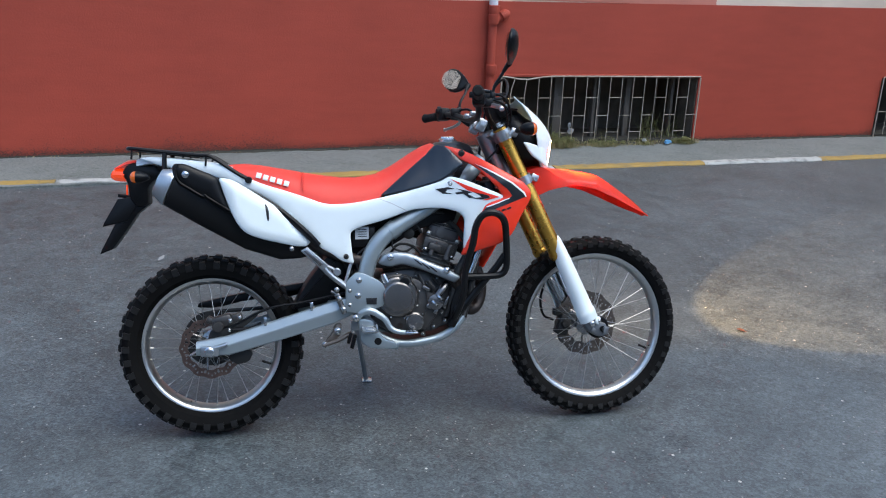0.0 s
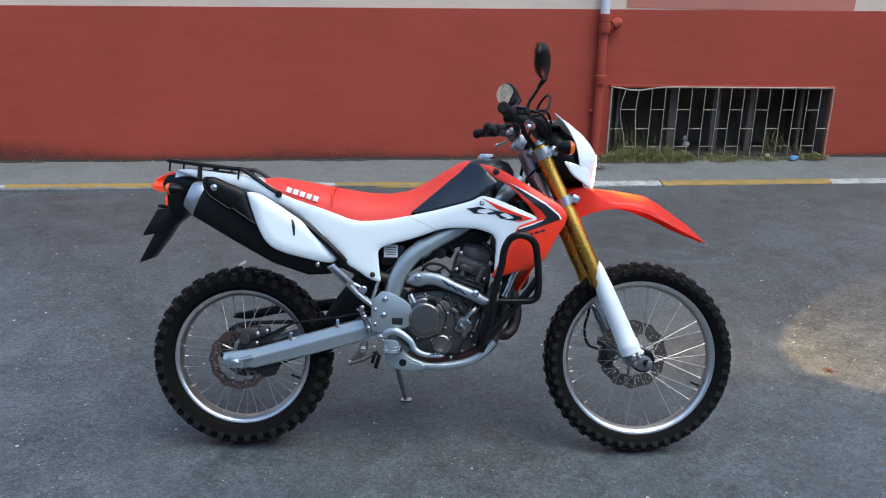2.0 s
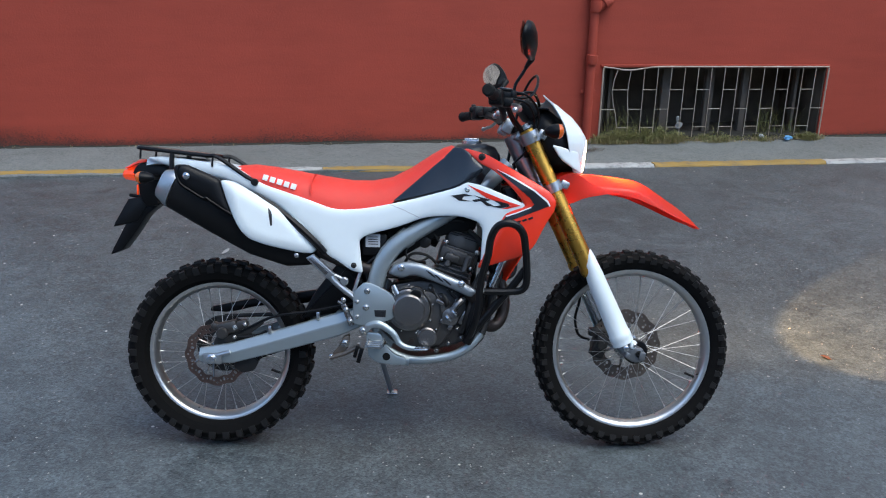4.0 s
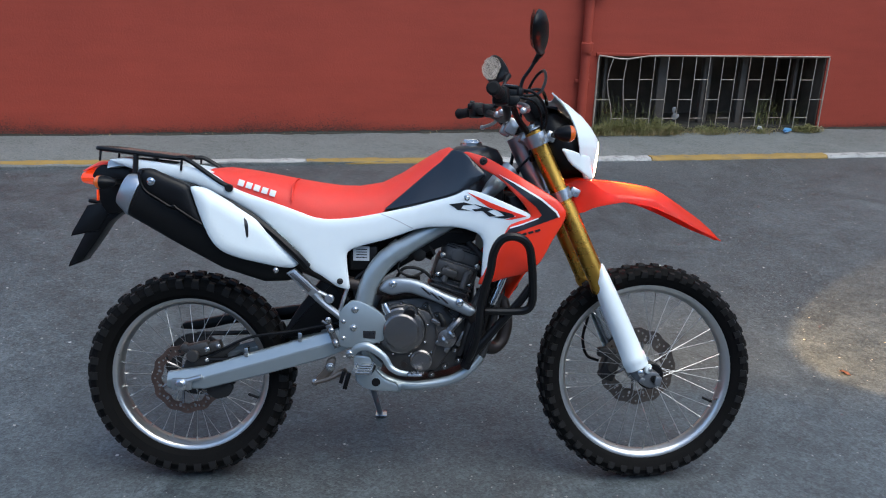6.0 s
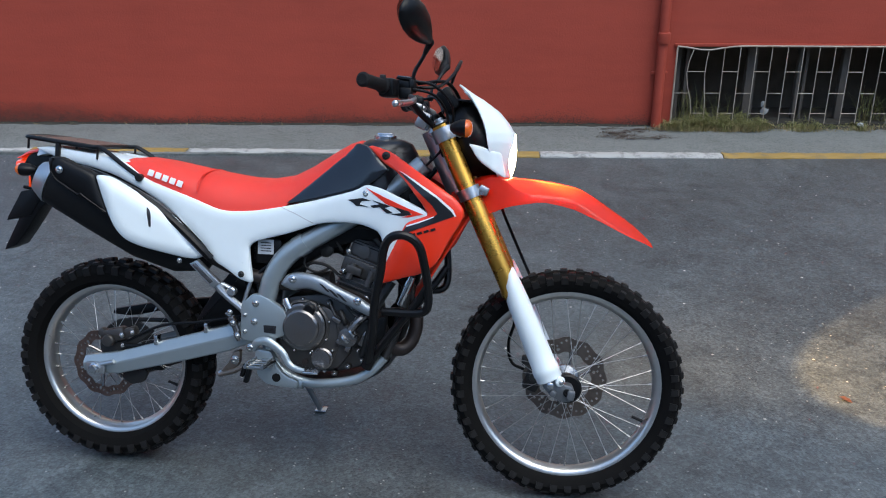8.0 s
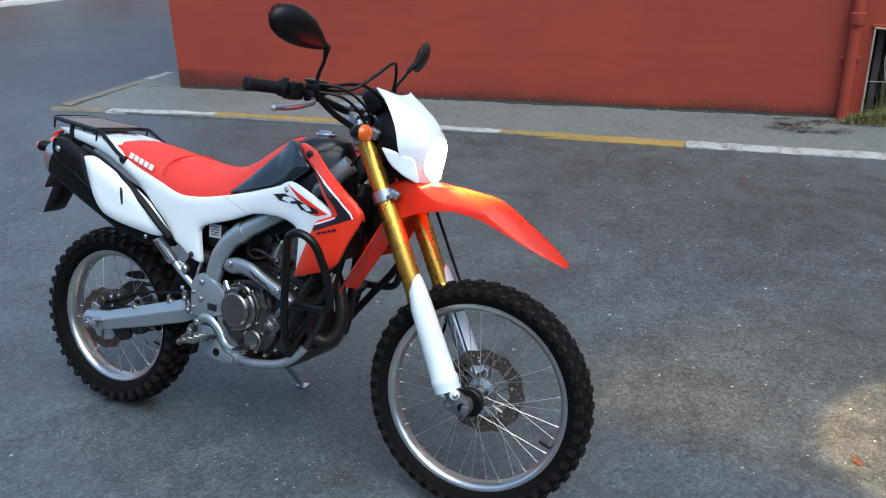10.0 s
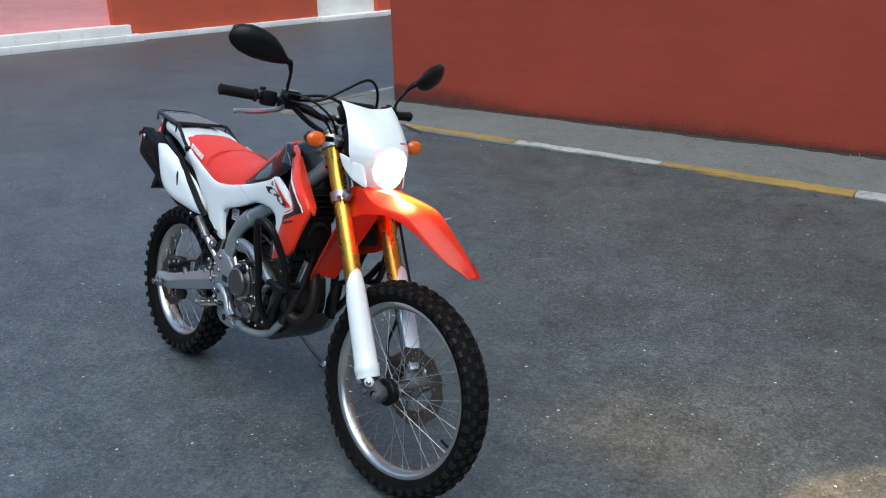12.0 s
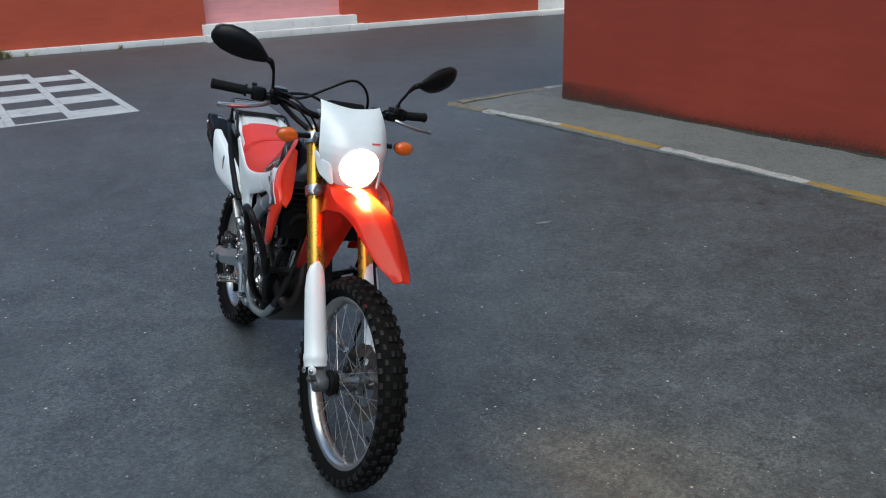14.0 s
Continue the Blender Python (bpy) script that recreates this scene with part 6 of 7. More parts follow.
both("crash_bar_mount", lambda: plate([(0.850, 0.385), (0.855, 0.45), (0.878, 0.51), (0.915, 0.53), (0.912, 0.48), (0.895, 0.43), (0.876, 0.378)], -0.140, -0.112, 1, 0.005), MATT_BLACK)

# rear rack
rack = P("luggage_rack", tube([(0.158, -0.125, 0.893), (0.118, -0.122, 0.915), (0.03, -0.112, 0.972), (-0.01, -0.108, 0.977), (-0.12, -0.095, 0.988), (-0.215, -0.082, 0.998), (-0.246, -0.062, 1.001), (-0.252, 0, 1.001), (-0.246, 0.062, 1.001), (-0.215, 0.082, 0.998), (-0.12, 0.095, 0.988), (-0.01, 0.108, 0.977), (0.03, 0.112, 0.972), (0.118, 0.122, 0.915), (0.158, 0.125, 0.893)], 0.0070, 8), BAR_BLACK, "black tubular luggage rack")
for x, w, z in ((-0.01, 0.107, 0.977), (-0.20, 0.083, 0.997)):
    part("rack_cross_bar", tube([(x, -w, z), (x, w, z)], 0.007, 8, smooth=False), BAR_BLACK, rack)
part("rack_plate", loft([[(x, -w, z - 0.003), (x, w, z - 0.003), (x, w, z + 0.003), (x, -w, z + 0.003)] for x, w, z in ((-0.225, 0.072, 1.002), (-0.12, 0.088, 0.992), (-0.005, 0.10, 0.981))]), RACK_PLATE, rack, "rusty brown rack plate")
for s in (-1, 1):
    part("rack_leg", tube([(-0.124, s * 0.095, 0.985), (-0.126, s * 0.10, 0.92)], 0.008, 8, smooth=False), BAR_BLACK, rack)
    for x, w, za, zb in ((-0.232, 0.078, 0.998, 0.964), (0.014, 0.112, 0.974, 0.940), (-0.06, 0.10, 0.982, 0.968)):
        part("rack_hook", tube([(x, s * w, za), (x - 0.003, s * w, zb)], 0.0035, 6, smooth=False), BAR_BLACK, rack)
    part("rack_mount", lathe([(0.011, -0.010), (0.012, -0.004), (0.012, 0.006), (0.010, 0.008), (0.0, 0.008)], (0.154, s * 0.128, 0.893), (0, s, 0), 16), BAR_BLACK, rack)

# tail unit
P("tail_unit", plate([(-0.276, 0.913), (-0.262, 0.940), (-0.243, 0.951), (-0.161, 0.944), (-0.130, 0.913), (-0.170, 0.892), (-0.189, 0.870), (-0.190, 0.808), (-0.229, 0.800), (-0.252, 0.834), (-0.256, 0.884)], -0.046, 0.046, 1, 0.008), BLACK)
P("number_plate_holder", plate([(-0.293, 0.828), (-0.252, 0.836), (-0.215, 0.826), (-0.262, 0.752), (-0.345, 0.733), (-0.340, 0.747)], -0.036, 0.036, 0, 0.003), BLACK, "black plate holder")
P("mudflap", plate([(-0.232, 0.822), (-0.187, 0.812), (-0.229, 0.778), (-0.279, 0.704), (-0.316, 0.655), (-0.357, 0.638), (-0.351, 0.654), (-0.304, 0.743), (-0.268, 0.790)], -0.033, 0.033, 0, 0.003), BLACK, "black mudflap")
P("plate_lamp", block((0.045, 0.05, 0.012), (-0.272, 0, 0.838), 0.004, (0, 8, 0)), BLACK)
P("rear_reflector", block((0.005, 0.014, 0.034), (-0.260, -0.034, 0.860), 0.002), TAIL_RED, "small red reflector")
P("tail_lamp", loft([[(x, w * math.cos(a), z + h * math.sin(a)) for a in np.linspace(0, 2 * math.pi, 13)[:-1]] for x, w, h, z in ((-0.262, 0.046, 0.024, 0.911), (-0.288, 0.046, 0.023, 0.912), (-0.306, 0.040, 0.019, 0.911), (-0.314, 0.026, 0.012, 0.909))]), TAIL_RED, "lit red tail lamp", sharp=20)
P("tail_lamp_cover", loft([[(x, w * math.cos(a), z + h * math.sin(a)) for a in np.linspace(0, math.pi, 9)] for x, w, h, z in ((-0.300, 0.040, 0.006, 0.931), (-0.280, 0.044, 0.012, 0.938), (-0.258, 0.046, 0.014, 0.948), (-0.225, 0.044, 0.010, 0.954))]), RED, "red tail lamp cover")


def indicator(x, y, z, s, ahead, steer, size=1.0):
    """An amber turn lamp: a black stalk, a cup and a lens that looks ahead or back."""
    d = 1 if ahead else -1
    body = P("indicator", join(tube([(x - 0.02 * d, y - s * 0.085, z), (x - 0.012 * d, y - s * 0.04, z)], 0.009, 8, smooth=False),
             loft([[(x + dx * d, y + k * 0.035 * size * math.cos(a), z + k * 0.0245 * size * math.sin(a)) for a in np.linspace(0, 2 * math.pi, 17)[:-1]] for dx, k in ((-0.038, 0.25), (-0.03, 0.6), (-0.012, 0.92), (0.004, 1.0))])), BLACK, "black turn lamp with amber lens", steer=steer)
    lens = loft([[(x + dx * d, y + k * 0.035 * size * math.cos(a), z + k * 0.0245 * size * math.sin(a)) for a in np.linspace(0, 2 * math.pi, 17)[:-1]] for dx, k in ((0.004, 1.0), (0.012, 0.95), (0.019, 0.74), (0.023, 0.35))])
    if steer:
        lens.transform(S)
    part("lens", lens, AMBER, body, "amber lens")


for s in (-1, 1):
    indicator(1.115, s * 0.214, 1.064, s, True, True)
    indicator(-0.206, s * 0.140, 0.903, s, False, False, 0.82)

# fork
FORK_Y = 0.092
FA, FB = Vector((1.040, 0, 1.075)), Vector((1.381, 0, 0.365))
fd = (FB - FA).normalized()
at_fork = lambda t, y: FA + (FB - FA) * t + Vector((0, y, 0))
both("fork_tube", lambda: tube([at_fork(0.0, -FORK_Y), at_fork(0.30, -FORK_Y), at_fork(0.31, -FORK_Y), at_fork(0.665, -FORK_Y)], [0.027, 0.027, 0.0285, 0.0285], 20, smooth=False), GOLD, "gold anodised fork tube", steer=True)
both("fork_collar", lambda: tube([at_fork(0.635, -FORK_Y), at_fork(0.645, -FORK_Y), at_fork(0.66, -FORK_Y), at_fork(0.672, -FORK_Y)], [0.029, 0.031, 0.031, 0.028], 20, smooth=False), GOLD, steer=True)
both("fork_slider", lambda: tube([at_fork(0.66, -FORK_Y), at_fork(1.0, -FORK_Y)], 0.0215, 16, smooth=False), STEEL, steer=True)
both("fork_cap", lambda: lathe([(0.024, 0), (0.024, 0.006), (0.013, 0.008), (0.013, 0.016), (0.0, 0.017)], at_fork(-0.005, -FORK_Y), tuple(-fd), 16), ALU, steer=True)
def guard():
    rings = []
    n = Vector((-fd.z, 0, fd.x)).normalized()
    if n.x < 0:
        n = -n
    for t, rx, ry, off in ((0.572, 0.004, 0.006, 0.028), (0.588, 0.014, 0.022, 0.020), (0.625, 0.025, 0.031, 0.011), (0.69, 0.032, 0.035, 0.006), (0.88, 0.036, 0.037, 0.003), (0.950, 0.037, 0.037, 0.002), (0.956, 0.0395, 0.0395, 0.002), (0.978, 0.040, 0.040, 0.002), (0.984, 0.038, 0.038, 0.002), (1.003, 0.0385, 0.038, 0.002), (1.006, 0.0365, 0.036, 0.002)):
        c = at_fork(t, -FORK_Y - 0.006) + n * off
        arc = np.linspace(radians(-165), radians(55), 19)
        at = lambda a, k: c + n * (rx * k * math.cos(a)) + Vector((0, ry * k * math.sin(a), 0))
        rings.append([at(a, 1.0) for a in arc] + [at(a, 0.88) for a in arc[::-1]])
    return loft(rings)
both("fork_guard", guard, WHITE, "white plastic fork guard", steer=True)
both("fork_foot", lambda: tube([at_fork(0.995, -FORK_Y), at_fork(1.015, -FORK_Y), at_fork(1.038, -FORK_Y), at_fork(1.044, -FORK_Y)], [0.025, 0.025, 0.022, 0.016], 16, smooth=False), CLAMP, "cast fork foot", steer=True)
both("guard_eyelet", lambda: lathe([(0.015, 0), (0.015, 0.006), (0.012, 0.008), (0.0, 0.008)], (1.412, -FORK_Y - 0.026, 0.362), (0.55, -0.83, -0.1), 16), WHITE, steer=True)
both("eyelet_bolt", lambda: lathe([(0.008, 0), (0.008, 0.004), (0.005, 0.007), (0.0, 0.007)], (1.4165, -FORK_Y - 0.0326, 0.361), (0.55, -0.83, -0.1), 12), STEEL, steer=True)
both("axle_clamp", lambda: plate([(1.362, 0.345), (1.40, 0.372), (1.425, 0.352), (1.450, 0.348), (1.460, 0.322), (1.448, 0.300), (1.42, 0.298), (1.385, 0.318)], -FORK_Y - 0.022, -FORK_Y + 0.020, 1, 0.006), CLAMP, "cast aluminium axle clamp", steer=True)
both("clamp_boss", lambda: block((0.022, 0.018, 0.03), (1.446, -FORK_Y - 0.024, 0.322), 0.005, (0, 10, 0)), CLAMP, steer=True)
both("clamp_boss", lambda: block((0.018, 0.014, 0.018), (1.395, -FORK_Y - 0.026, 0.325), 0.004, (0, 30, 0)), CLAMP, steer=True)
both("axle_end", lambda: lathe([(0.012, 0), (0.012, 0.006), (0.007, 0.007), (0.006, 0.002)], (FRONT[0] - 0.002, -FORK_Y - 0.0215, FRONT[1]), (0, -1, 0), 12), MATT_BLACK, steer=True)
both("guard_bolt", lambda: lathe([(0.010, 0), (0.010, 0.006), (0.006, 0.008), (0.0, 0.008)], (1.385, -FORK_Y - 0.042, 0.352), (0, -1, 0), 10), STEEL, steer=True)
def clamp(t, z_half, depth):
    c = at_fork(t, 0)
    return join(*[tube([at_fork(t, s * FORK_Y) - fd * z_half, at_fork(t, s * FORK_Y) + fd * z_half], 0.034, 18, smooth=False) for s in (-1, 1)],
                block((depth, 0.18, z_half * 1.7), (c.x - 0.012, 0, c.z - 0.004), 0.008, (0, 90 - math.degrees(math.atan2(-fd.z, fd.x)), 0)),
                *[block((0.03, 0.022, z_half * 1.6), (c.x + 0.040, s * 0.10, c.z + 0.01), 0.005, (0, 90 - math.degrees(math.atan2(-fd.z, fd.x)), 0)) for s in (-1, 1)])
P("upper_clamp", clamp(0.035, 0.019, 0.07), ALU, "bare aluminium fork clamp", steer=True)
P("lower_clamp", clamp(0.265, 0.016, 0.06), ALU, "bare aluminium fork clamp", steer=True)
both("clamp_bolt", lambda: lathe([(0.007, 0), (0.007, 0.008), (0.0, 0.008)], (1.165, -0.124, 0.89), (0, -1, 0), 8), STEEL, steer=True)

# front brake and cables
P("front_caliper", join(block((0.05, 0.05, 0.085), (1.345, 0.062, 0.325), 0.01, (0, 20, 0)), block((0.06, 0.03, 0.03), (1.335, 0.062, 0.375), 0.006), lathe([(0.016, 0), (0.014, 0.01)], (1.345, 0.036, 0.33), (0, -1, 0), 12)), DARK, "dark brake caliper", steer=True)
P("front_brake_hose", tube([(1.315, 0.085, 0.34), (1.275, 0.088, 0.36), (1.262, 0.09, 0.42), (1.28, 0.095, 0.50), (1.27, 0.105, 0.60), (1.215, 0.10, 0.75), (1.16, 0.08, 0.90), (1.11, 0.04, 1.02), (1.10, -0.02, 1.12), (1.06, -0.12, 1.19), (0.985, -0.20, 1.18)], 0.005, 8), BLACK, "black brake hose", steer=True)
P("speed_cable", tube([(1.330, 0.098, 0.610), (1.308, 0.094, 0.655), (1.266, 0.093, 0.742), (1.226, 0.091, 0.828), (1.19, 0.07, 0.92), (1.15, 0.05, 0.99)], 0.0048, 8), BLACK, "black brake hose", steer=True)
P("looped_cable", tube([(0.975, -0.19, 1.168), (1.04, -0.15, 1.18), (1.075, -0.085, 1.225), (1.085, -0.01, 1.264), (1.07, 0.045, 1.25), (1.05, 0.08, 1.20), (1.03, 0.08, 1.12), (1.0, 0.05, 0.98)], 0.0048, 8), BLACK, "black looped cable", steer=True)
P("clutch_cable", tube([(0.955, 0.215, 1.170), (1.0, 0.17, 1.168), (1.03, 0.10, 1.10), (1.0, 0.05, 0.97)], 0.0045, 8), BLACK, steer=True)
P("throttle_cable", tube([(0.965, -0.225, 1.185), (1.03, -0.18, 1.175), (1.075, -0.12, 1.12), (1.06, -0.075, 1.03), (1.0, -0.06, 0.96)], 0.004, 8), BLACK, steer=True)
P("throttle_cable", tube([(0.960, -0.225, 1.165), (1.03, -0.175, 1.15), (1.062, -0.115, 1.09), (1.04, -0.07, 1.0)], 0.004, 8), BLACK, steer=True)
P("wiring_loom", tube([(1.02, 0.06, 1.12), (1.06, 0.07, 1.06), (1.03, 0.05, 0.97), (0.98, 0.04, 0.90)], 0.008, 8), BLACK, steer=True)

# handlebar and controls
BAR = [(0.873, -0.408, 1.166), (0.905, -0.30, 1.163), (0.930, -0.20, 1.155), (0.955, -0.12, 1.133), (0.966, -0.06, 1.118), (0.967, 0, 1.117), (0.966, 0.06, 1.118), (0.955, 0.12, 1.133), (0.930, 0.20, 1.152), (0.905, 0.30, 1.156), (0.873, 0.408, 1.156)]
P("handlebar", tube(BAR, 0.0115, 12), BAR_BLACK, "black steel handlebar", steer=True)
both("bar_riser", lambda: join(block((0.036, 0.03, 0.05), (0.984, -0.045, 1.090), 0.008, (0, 25, 0)), block((0.04, 0.032, 0.018), (0.962, -0.045, 1.130), 0.006, (0, 10, 0))), ALU, steer=True)
def grip(drop=0.0):
    a, b = Vector((0.871, -0.413, 1.1665 - drop)), Vector((0.905, -0.300, 1.1630 - 0.7 * drop))
    return tube([a, a + (b - a) * 0.04, a + (b - a) * 0.08, a + (b - a) * 0.92, a + (b - a) * 0.95, b], [0.013, 0.019, 0.0165, 0.0165, 0.021, 0.021], 16, smooth=False)
P("grip", grip(), GRIP, "black rubber grip", steer=True)
P("grip", flip(grip(0.009)), GRIP, "black rubber grip", steer=True)
both("switch_box", lambda: join(block((0.045, 0.05, 0.05), (0.915, -0.262, 1.160), 0.01, (0, 0, -16)), block((0.02, 0.02, 0.02), (0.893, -0.262, 1.172), 0.004)), BLACK, steer=True)
P("brake_reservoir", join(block((0.046, 0.056, 0.030), (0.954, -0.205, 1.170), 0.007, (0, 6, -12)), block((0.044, 0.052, 0.007), (0.954, -0.205, 1.189), 0.003, (0, 6, -12))), BLACK, steer=True)
P("reservoir_lid", block((0.040, 0.046, 0.004), (0.954, -0.205, 1.194), 0.002, (0, 6, -12)), COVER, steer=True)
both("lever_perch", lambda: block((0.035, 0.04, 0.03), (0.955, -0.225, 1.150), 0.006), BLACK, steer=True)
P("brake_lever", tube([(0.965, -0.235, 1.142), (0.985, -0.27, 1.132), (0.978, -0.33, 1.120), (0.955, -0.395, 1.112)], [0.0085, 0.0085, 0.0078, 0.0075], 8, flat=0.8), ALU, "silver brake lever", steer=True)
P("lever_sleeve", tube([(0.983, -0.29, 1.1265), (0.978, -0.33, 1.118), (0.962, -0.375, 1.1125)], 0.0075, 8), LEVER_RED, "red lever sleeve", steer=True)
P("lever_ball", lathe([(0.0, -0.009), (0.0075, -0.005), (0.009, 0), (0.0075, 0.005), (0.0, 0.009)], (0.953, -0.399, 1.111), (0, 1, 0), 12), ALU, steer=True)
P("clutch_lever", join(tube([(0.965, 0.235, 1.142), (0.985, 0.27, 1.132), (0.978, 0.33, 1.120), (0.955, 0.395, 1.112)], 0.006, 8), lathe([(0.0, -0.009), (0.0075, -0.005), (0.009, 0), (0.0075, 0.005), (0.0, 0.009)], (0.953, 0.399, 1.111), (0, 1, 0), 12)), ALU, "silver clutch lever", steer=True)
P("dashboard", join(block((0.05, 0.14, 0.07), (1.055, 0, 1.150), 0.012, (0, -35, 0)), block((0.06, 0.10, 0.05), (1.09, 0, 1.11), 0.01)), BLACK, "black instrument pod", steer=True)
P("cable_bundle", tube([(0.955, -0.20, 1.150), (0.985, -0.15, 1.105), (1.03, -0.09, 1.06), (1.05, -0.04, 0.99)], 0.009, 8), BLACK, steer=True)
P("cable_bundle", tube([(0.955, 0.20, 1.150), (0.99, 0.15, 1.11), (1.04, 0.09, 1.07), (1.05, 0.04, 0.99)], 0.009, 8), BLACK, steer=True)
both("bar_clip", lambda: block((0.036, 0.02, 0.034), (0.940, -0.172, 1.158), 0.006, (0, 0, -14)), BLACK, steer=True)
both("switch_button", lambda: block((0.016, 0.016, 0.012), (0.900, -0.275, 1.187), 0.003), DARK, steer=True)
P("dash_screen", block((0.003, 0.10, 0.045), (1.032, 0, 1.165), 0.001, (0, -35, 0)), GLOSS_BLACK, steer=True)
P("ignition_lock", lathe([(0.02, 0), (0.02, 0.03), (0.016, 0.034), (0.0, 0.034)], (1.02, 0, 1.075), tuple(AXIS), 16), BLACK, steer=True)

def mirror(s):
    stem = tube([(0.972, s * 0.235, 1.165), (0.978, s * 0.238, 1.205), (0.998, s * 0.248, 1.238), (1.010, s * 0.257, 1.262), (1.020, s * 0.274, 1.286)], 0.0052, 8)
    stem.transform(S)
    body = part("mirror", stem, BAR_BLACK, bike, "black rear-view mirror on a bent stem")
    root = Vector((1.021, s * 0.273, 1.279))
    tip = Vector((0.966, s * 0.460, 1.344))
    d = tip - root
    L = d.length
    d.normalize()
    n = Vector((0.84, s * 0.52, -0.10) if s < 0 else (0.92, 0.28, -0.30)).normalized()
    n = (n - d * n.dot(d)).normalized()
    u = d.cross(n)
    rings = []
    for t, w, off, dep in ((0.06, 0.012, 0.0, 0.011), (0.12, 0.019, 0.001, 0.014), (0.22, 0.030, 0.004, 0.019), (0.36, 0.041, 0.006, 0.024), (0.55, 0.047, 0.004, 0.027), (0.75, 0.044, 0.001, 0.026), (0.88, 0.033, -0.002, 0.018), (0.95, 0.018, -0.005, 0.009), (0.97, 0.005, -0.006, 0.003)):
        c = root + d * (L * t) + u * off
        ring = []
        for a in np.linspace(0, 2 * math.pi, 21)[:-1]:
            k = dep * (1.0 if math.cos(a) > 0 else 0.32)
            ring.append(c + u * (w * math.sin(a)) + n * (k * math.cos(a)))
        rings.append(ring)
    shell = loft(rings)
    shell.transform(S)
    part("mirror_shell", shell, BLACK, body, "black mirror shell")
    boot = tube([(1.006, s * 0.254, 1.254), (1.015, s * 0.264, 1.270), tuple(root), tuple(root + d * 0.018)], [0.0062, 0.0085, 0.0105, 0.0095], 10)
    boot.transform(S)
    part("mirror_boot", boot, MATT_BLACK, body)
    nut = lathe([(0.009, -0.010), (0.010, -0.006), (0.010, 0.006), (0.008, 0.010)], (0.973, s * 0.235, 1.176), (0, 0, 1), 6)
    nut.transform(S)
    part("stem_nut", nut, BAR_BLACK, body)
    glass = bmesh.new()
    pts = []
    prof = [(0.28, 0.022), (0.36, 0.031), (0.55, 0.040), (0.75, 0.037), (0.90, 0.025), (0.96, 0.012)]
    for t, w in prof:
        pts.append(root + d * (L * t) + u * (0.004 - w) - n * 0.0105)
    for t, w in prof[::-1]:
        pts.append(root + d * (L * t) + u * (0.004 + w) - n * 0.0105)
    f = glass.faces.new([glass.verts.new(p) for p in pts])
    bmesh.ops.solidify(glass, geom=[f], thickness=0.002)
    glass.transform(S)
    part("mirror_glass", glass, MIRROR, body, "mirror glass")


mirror(-1)
mirror(1)

# headlight mask
MASK = [(1.190, 1.112, 0.109, 0.020), (1.160, 1.164, 0.114, 0.042), (1.125, 1.203, 0.119, 0.058), (1.090, 1.234, 0.122, 0.072), (1.060, 1.253, 0.123, 0.082), (1.033, 1.259, 0.122, 0.083), (1.005, 1.258, 0.114, 0.076), (0.975, 1.254, 0.100, 0.064), (0.950, 1.249, 0.080, 0.048), (0.930, 1.243, 0.062, 0.033)]
MASK = [tuple(v) for v in [[float(np.interp(k / 5, range(len(MASK)), [q[i] for q in MASK])) for i in range(4)] for k in range(5 * len(MASK) - 4)]]
LENS_Z, LENS_W, LENS_H = 1.001, 0.070, 0.065
def mask_ring(z, x, hw, back):
    ring = []
    for k in range(33):
        t = -1 + 2 * k / 32
        dip = -0.015 * (1 - abs(t) ** 1.5) * min(1.0, max(0.0, (z - 1.12) / 0.05))
        ring.append(Vector((x - back * abs(t) ** 3.0, hw * t, z + dip)))
    return ring
def mask_face(y, z):
    zs = [q[0] for q in MASK][::-1]
    x, hw, back = (float(np.interp(z, zs, [q[i] for q in MASK][::-1])) for i in (1, 2, 3))
    return x - back * min(1.0, abs(y) / hw) ** 3.0
def mask():
    outer = [mask_ring(*q) for q in MASK]
    bm = bmesh.new()
    O_ = [[bm.verts.new(p) for p in r] for r in outer]
    for a, b in zip(O_, O_[1:]):
        for i in range(32):
            c = (a[i].co + a[i + 1].co + b[i].co + b[i + 1].co) / 4
            if (c.y / LENS_W) ** 2 + ((c.z - LENS_Z) / LENS_H) ** 2 > 1.0:
                bm.faces.new((a[i], a[i + 1], b[i + 1], b[i]))
    bmesh.ops.delete(bm, geom=[v for v in bm.verts if not v.link_faces], context="VERTS")
    bmesh.ops.recalc_face_normals(bm, faces=bm.faces)
    if sum(f.normal.x for f in bm.faces) < 0:
        bmesh.ops.reverse_faces(bm, faces=bm.faces)
    bmesh.ops.solidify(bm, geom=bm.faces[:], thickness=0.004)
    return bm
cowl = P("headlight_mask", mask(), WHITE, "white plastic headlight mask", steer=True, sharp=50)
rim_pts = [(LENS_W * math.cos(a), LENS_Z + LENS_H * math.sin(a)) for a in np.linspace(0, 2 * math.pi, 49)[:-1]]
bezel = loft([[(mask_face(y * k, LENS_Z + (z - LENS_Z) * k) + dx, y * k, LENS_Z + (z - LENS_Z) * k) for y, z in rim_pts] for k, dx in ((1.09, -0.004), (1.08, 0.0006), (1.03, 0.0012), (0.992, 0.0006), (0.99, -0.004))], caps=False)
bezel.transform(S)
part("lens_bezel", bezel, WHITE, cowl, sharp=60)
lens_at = lambda y, z, k, deep: (1.2585 + (mask_face(y, z) + 0.002 - 1.2585) * k * k - deep, y * k, LENS_Z + (z - LENS_Z) * k)
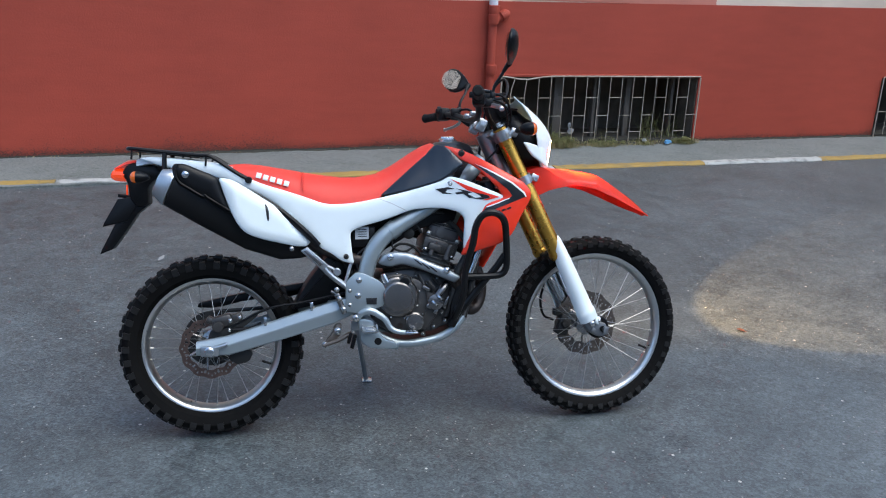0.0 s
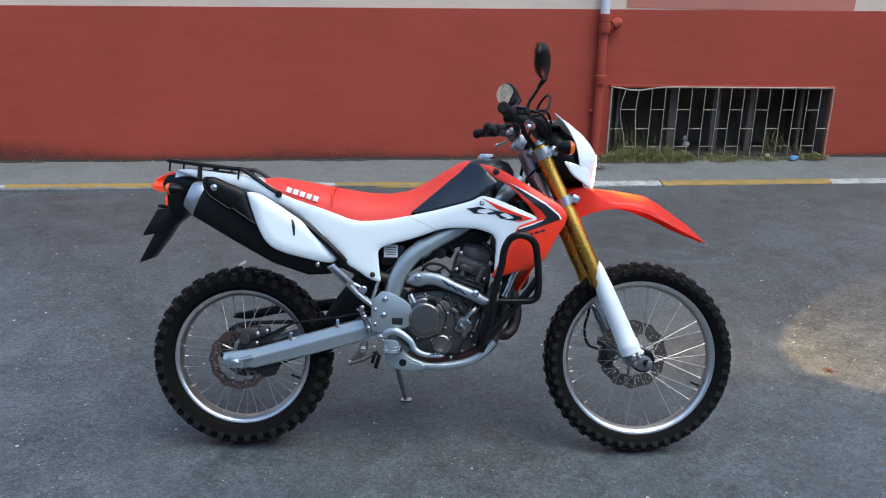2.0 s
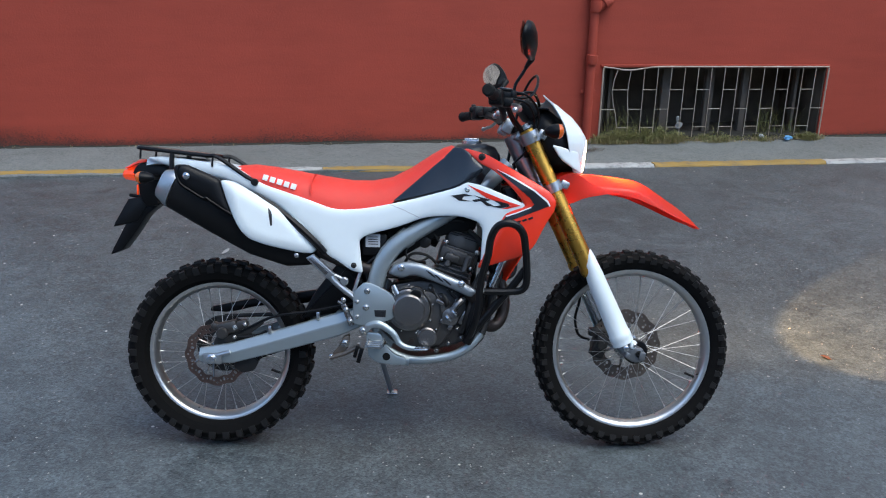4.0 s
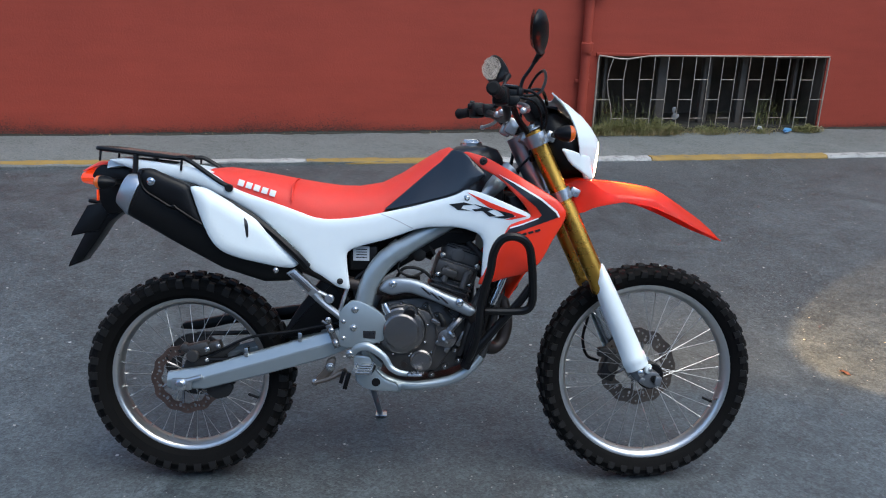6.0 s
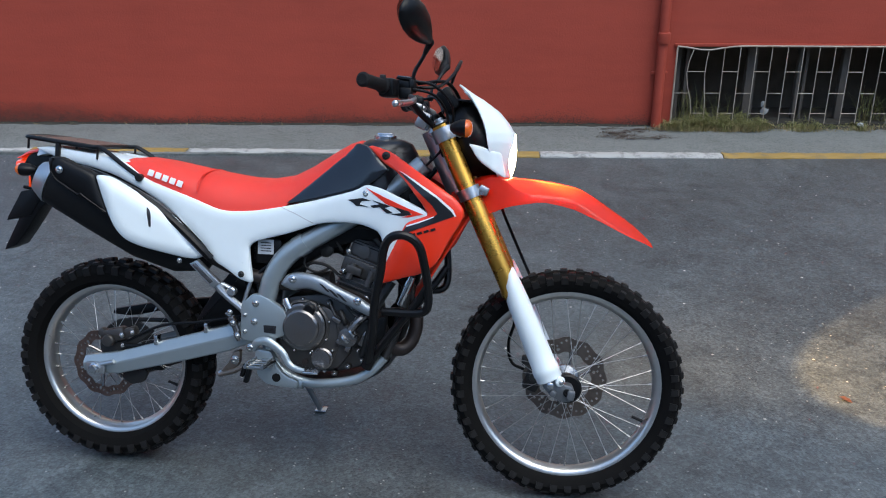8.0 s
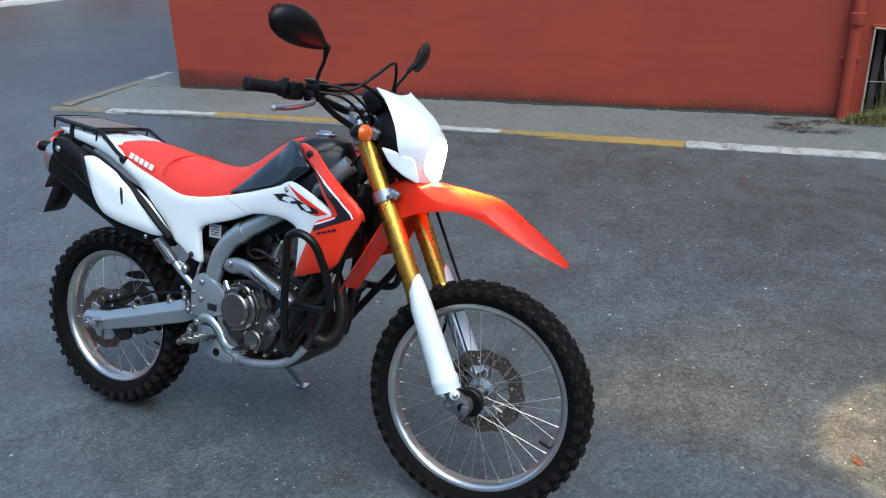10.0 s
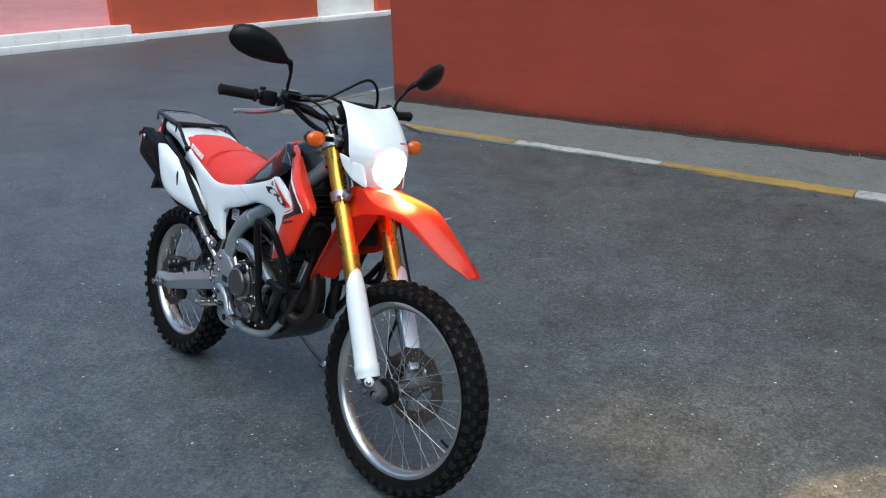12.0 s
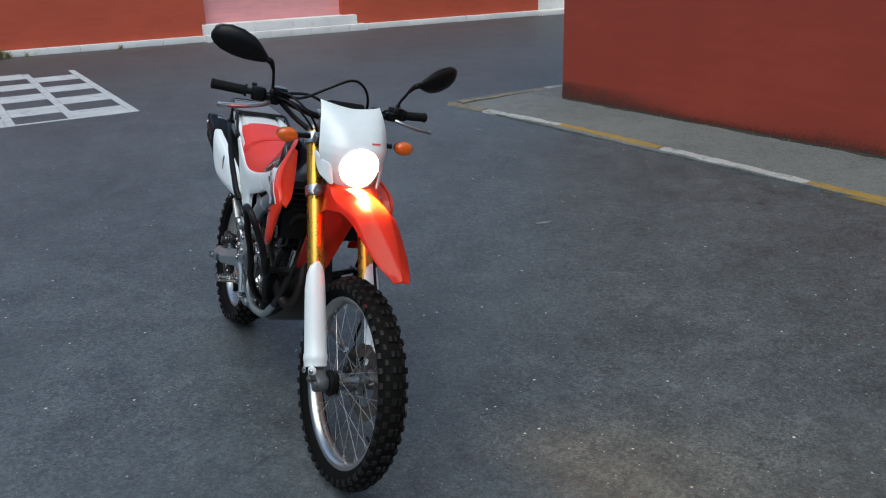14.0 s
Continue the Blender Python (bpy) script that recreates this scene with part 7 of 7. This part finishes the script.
lens_bm = loft([[lens_at(y, z, k, d) for y, z in rim_pts] for k, d in ((0.985, 0.011), (0.985, 0.002), (0.95, 0.0), (0.8, 0.0), (0.55, 0.0), (0.3, 0.0), (0.08, 0.0))])
lens_bm.transform(S)
part("headlight_lens", lens_bm, LENS, cowl, "glowing headlight lens")
bowl = loft([[lens_at(y, z, k, d) for y, z in rim_pts] for k, d in ((1.06, 0.013), (1.0, 0.011), (0.9, 0.04), (0.6, 0.06))])
bowl.transform(S)
part("lamp_bowl", bowl, BLACK, cowl)
mark = bmesh.new()
for k in range(5):
    yk = 0.034 + 0.0075 * k
    ring = [mark.verts.new((mask_face(y, z) + 0.0008, y, z)) for y, z in ((yk, 1.080), (yk + 0.006, 1.080), (yk + 0.006, 1.086), (yk, 1.086))]
    mark.faces.new(ring)
bmesh.ops.solidify(mark, geom=mark.faces[:], thickness=0.0006)
mark.transform(S)
part("brand_mark", mark, DECAL_R, cowl, "small red mark on the mask")
both("mask_fang", lambda: panel([(1.122, 1.027), (1.158, 1.020), (1.186, 1.010), (1.215, 1.008), (1.232, 0.938), (1.226, 0.934), (1.195, 0.951), (1.152, 0.980)], lambda x, z: float(np.interp(x, [1.12, 1.19, 1.235], [0.121, 0.112, 0.082])), thick=0.004, edge=0.004, step=0.012, soften=1), WHITE, steer=True)
P("headlight_shell", loft([[(x, w * math.cos(a), z + h * math.sin(a)) for a in np.linspace(0, 2 * math.pi, 25)[:-1]] for x, w, h, z in ((1.055, 0.050, 0.07, 1.06), (1.085, 0.086, 0.105, 1.05), (1.12, 0.098, 0.112, 1.045), (1.16, 0.100, 0.095, 1.03), (1.20, 0.092, 0.085, 1.02), (1.215, 0.078, 0.078, 1.016))]), BLACK, "black headlight shell", steer=True)
P("dash_visor", block((0.05, 0.13, 0.006), (1.095, 0, 1.150), 0.002, (0, 6, 0)), GLOSS_BLACK, steer=True)

# front mudguard
FEND = [(1.075, 0.885, 0.880, 0.860, 0.045), (1.14, 0.925, 0.915, 0.838, 0.066), (1.19, 0.940, 0.936, 0.832, 0.084), (1.23, 0.935, 0.927, 0.848, 0.090), (1.26, 0.932, 0.906, 0.856, 0.089), (1.30, 0.929, 0.892, 0.863, 0.085), (1.345, 0.924, 0.889, 0.868, 0.080), (1.42, 0.913, 0.881, 0.854, 0.075), (1.462, 0.899, 0.860, 0.838, 0.072), (1.51, 0.871, 0.831, 0.818, 0.068), (1.555, 0.842, 0.806, 0.796, 0.061), (1.60, 0.812, 0.783, 0.776, 0.050), (1.64, 0.779, 0.765, 0.760, 0.036), (1.664, 0.755, 0.752, 0.748, 0.026)]
def fender():
    rows = []
    for x, t, c, l, w in FEND:
        flat = float(np.interp(x, [1.19, 1.30, 1.45, 1.60], [0.75, 0.42, 0.40, 0.22]))
        half = [(1.0, l), (0.985, l + (c - l) * 0.5), (0.955, c - 0.002), (0.93, c), (0.5 * (0.93 + flat), 0.5 * (c + t) - 0.002), (flat + 0.04, t - 0.0015), (flat * 0.9, t), (0.0, t + 0.003)]
        top = [(x, -w * q, z) for q, z in half] + [(x, w * q, z) for q, z in half[-2::-1]]
        low = [(x, y * 0.95, max(l + 0.001, z - 0.005) if 0 < i < len(top) - 1 else l + 0.0005) for i, (_, y, z) in enumerate(top)]
        rows.append(top + low[::-1])
    # finer rows along the length
    fine = []
    for i in range(len(rows[0])):
        fine.append(spline([r[i] for r in rows], 3))
    return loft([[fine[i][k] for i in range(len(fine))] for k in range(len(fine[0]))])
def flap():
    rows = []
    for x, z, w in ((1.175, 0.868, 0.078), (1.13, 0.81, 0.078), (1.08, 0.725, 0.073), (1.03, 0.64, 0.066), (0.998, 0.585, 0.060), (0.988, 0.566, 0.052)):
        arc = [(x - 0.016 * (1 - (k / 4) ** 2), w * k / 4, z + 0.010 * (1 - (k / 4) ** 2)) for k in range(-4, 5)]
        rows.append(arc + [(px - 0.004, py, pz + 0.002) for px, py, pz in arc[::-1]])
    return loft(rows)
P("mudguard_flap", flap(), RED, "red rear flap of the front mudguard", steer=True, sharp=50)
P("front_mudguard", fender(), FENDER_RED, "red plastic high front mudguard", steer=True, sharp=32)

def headlight(name, energy, angle, blend_, aim):
    beam = bpy.data.lights.new(name, "SPOT")
    beam.energy, beam.color, beam.spot_size, beam.spot_blend, beam.shadow_soft_size = energy, (1.0, 0.56, 0.21), radians(angle), blend_, 0.03
    new(name, beam).matrix_world = look((1.285, 0.125, 0.985), aim)


headlight("headlight_beam", 215, 37, 0.14, (3.5, 1.08, 0.0))
headlight("headlight_spill", 46, 85, 0.9, (2.4, 0.6, 0.0))
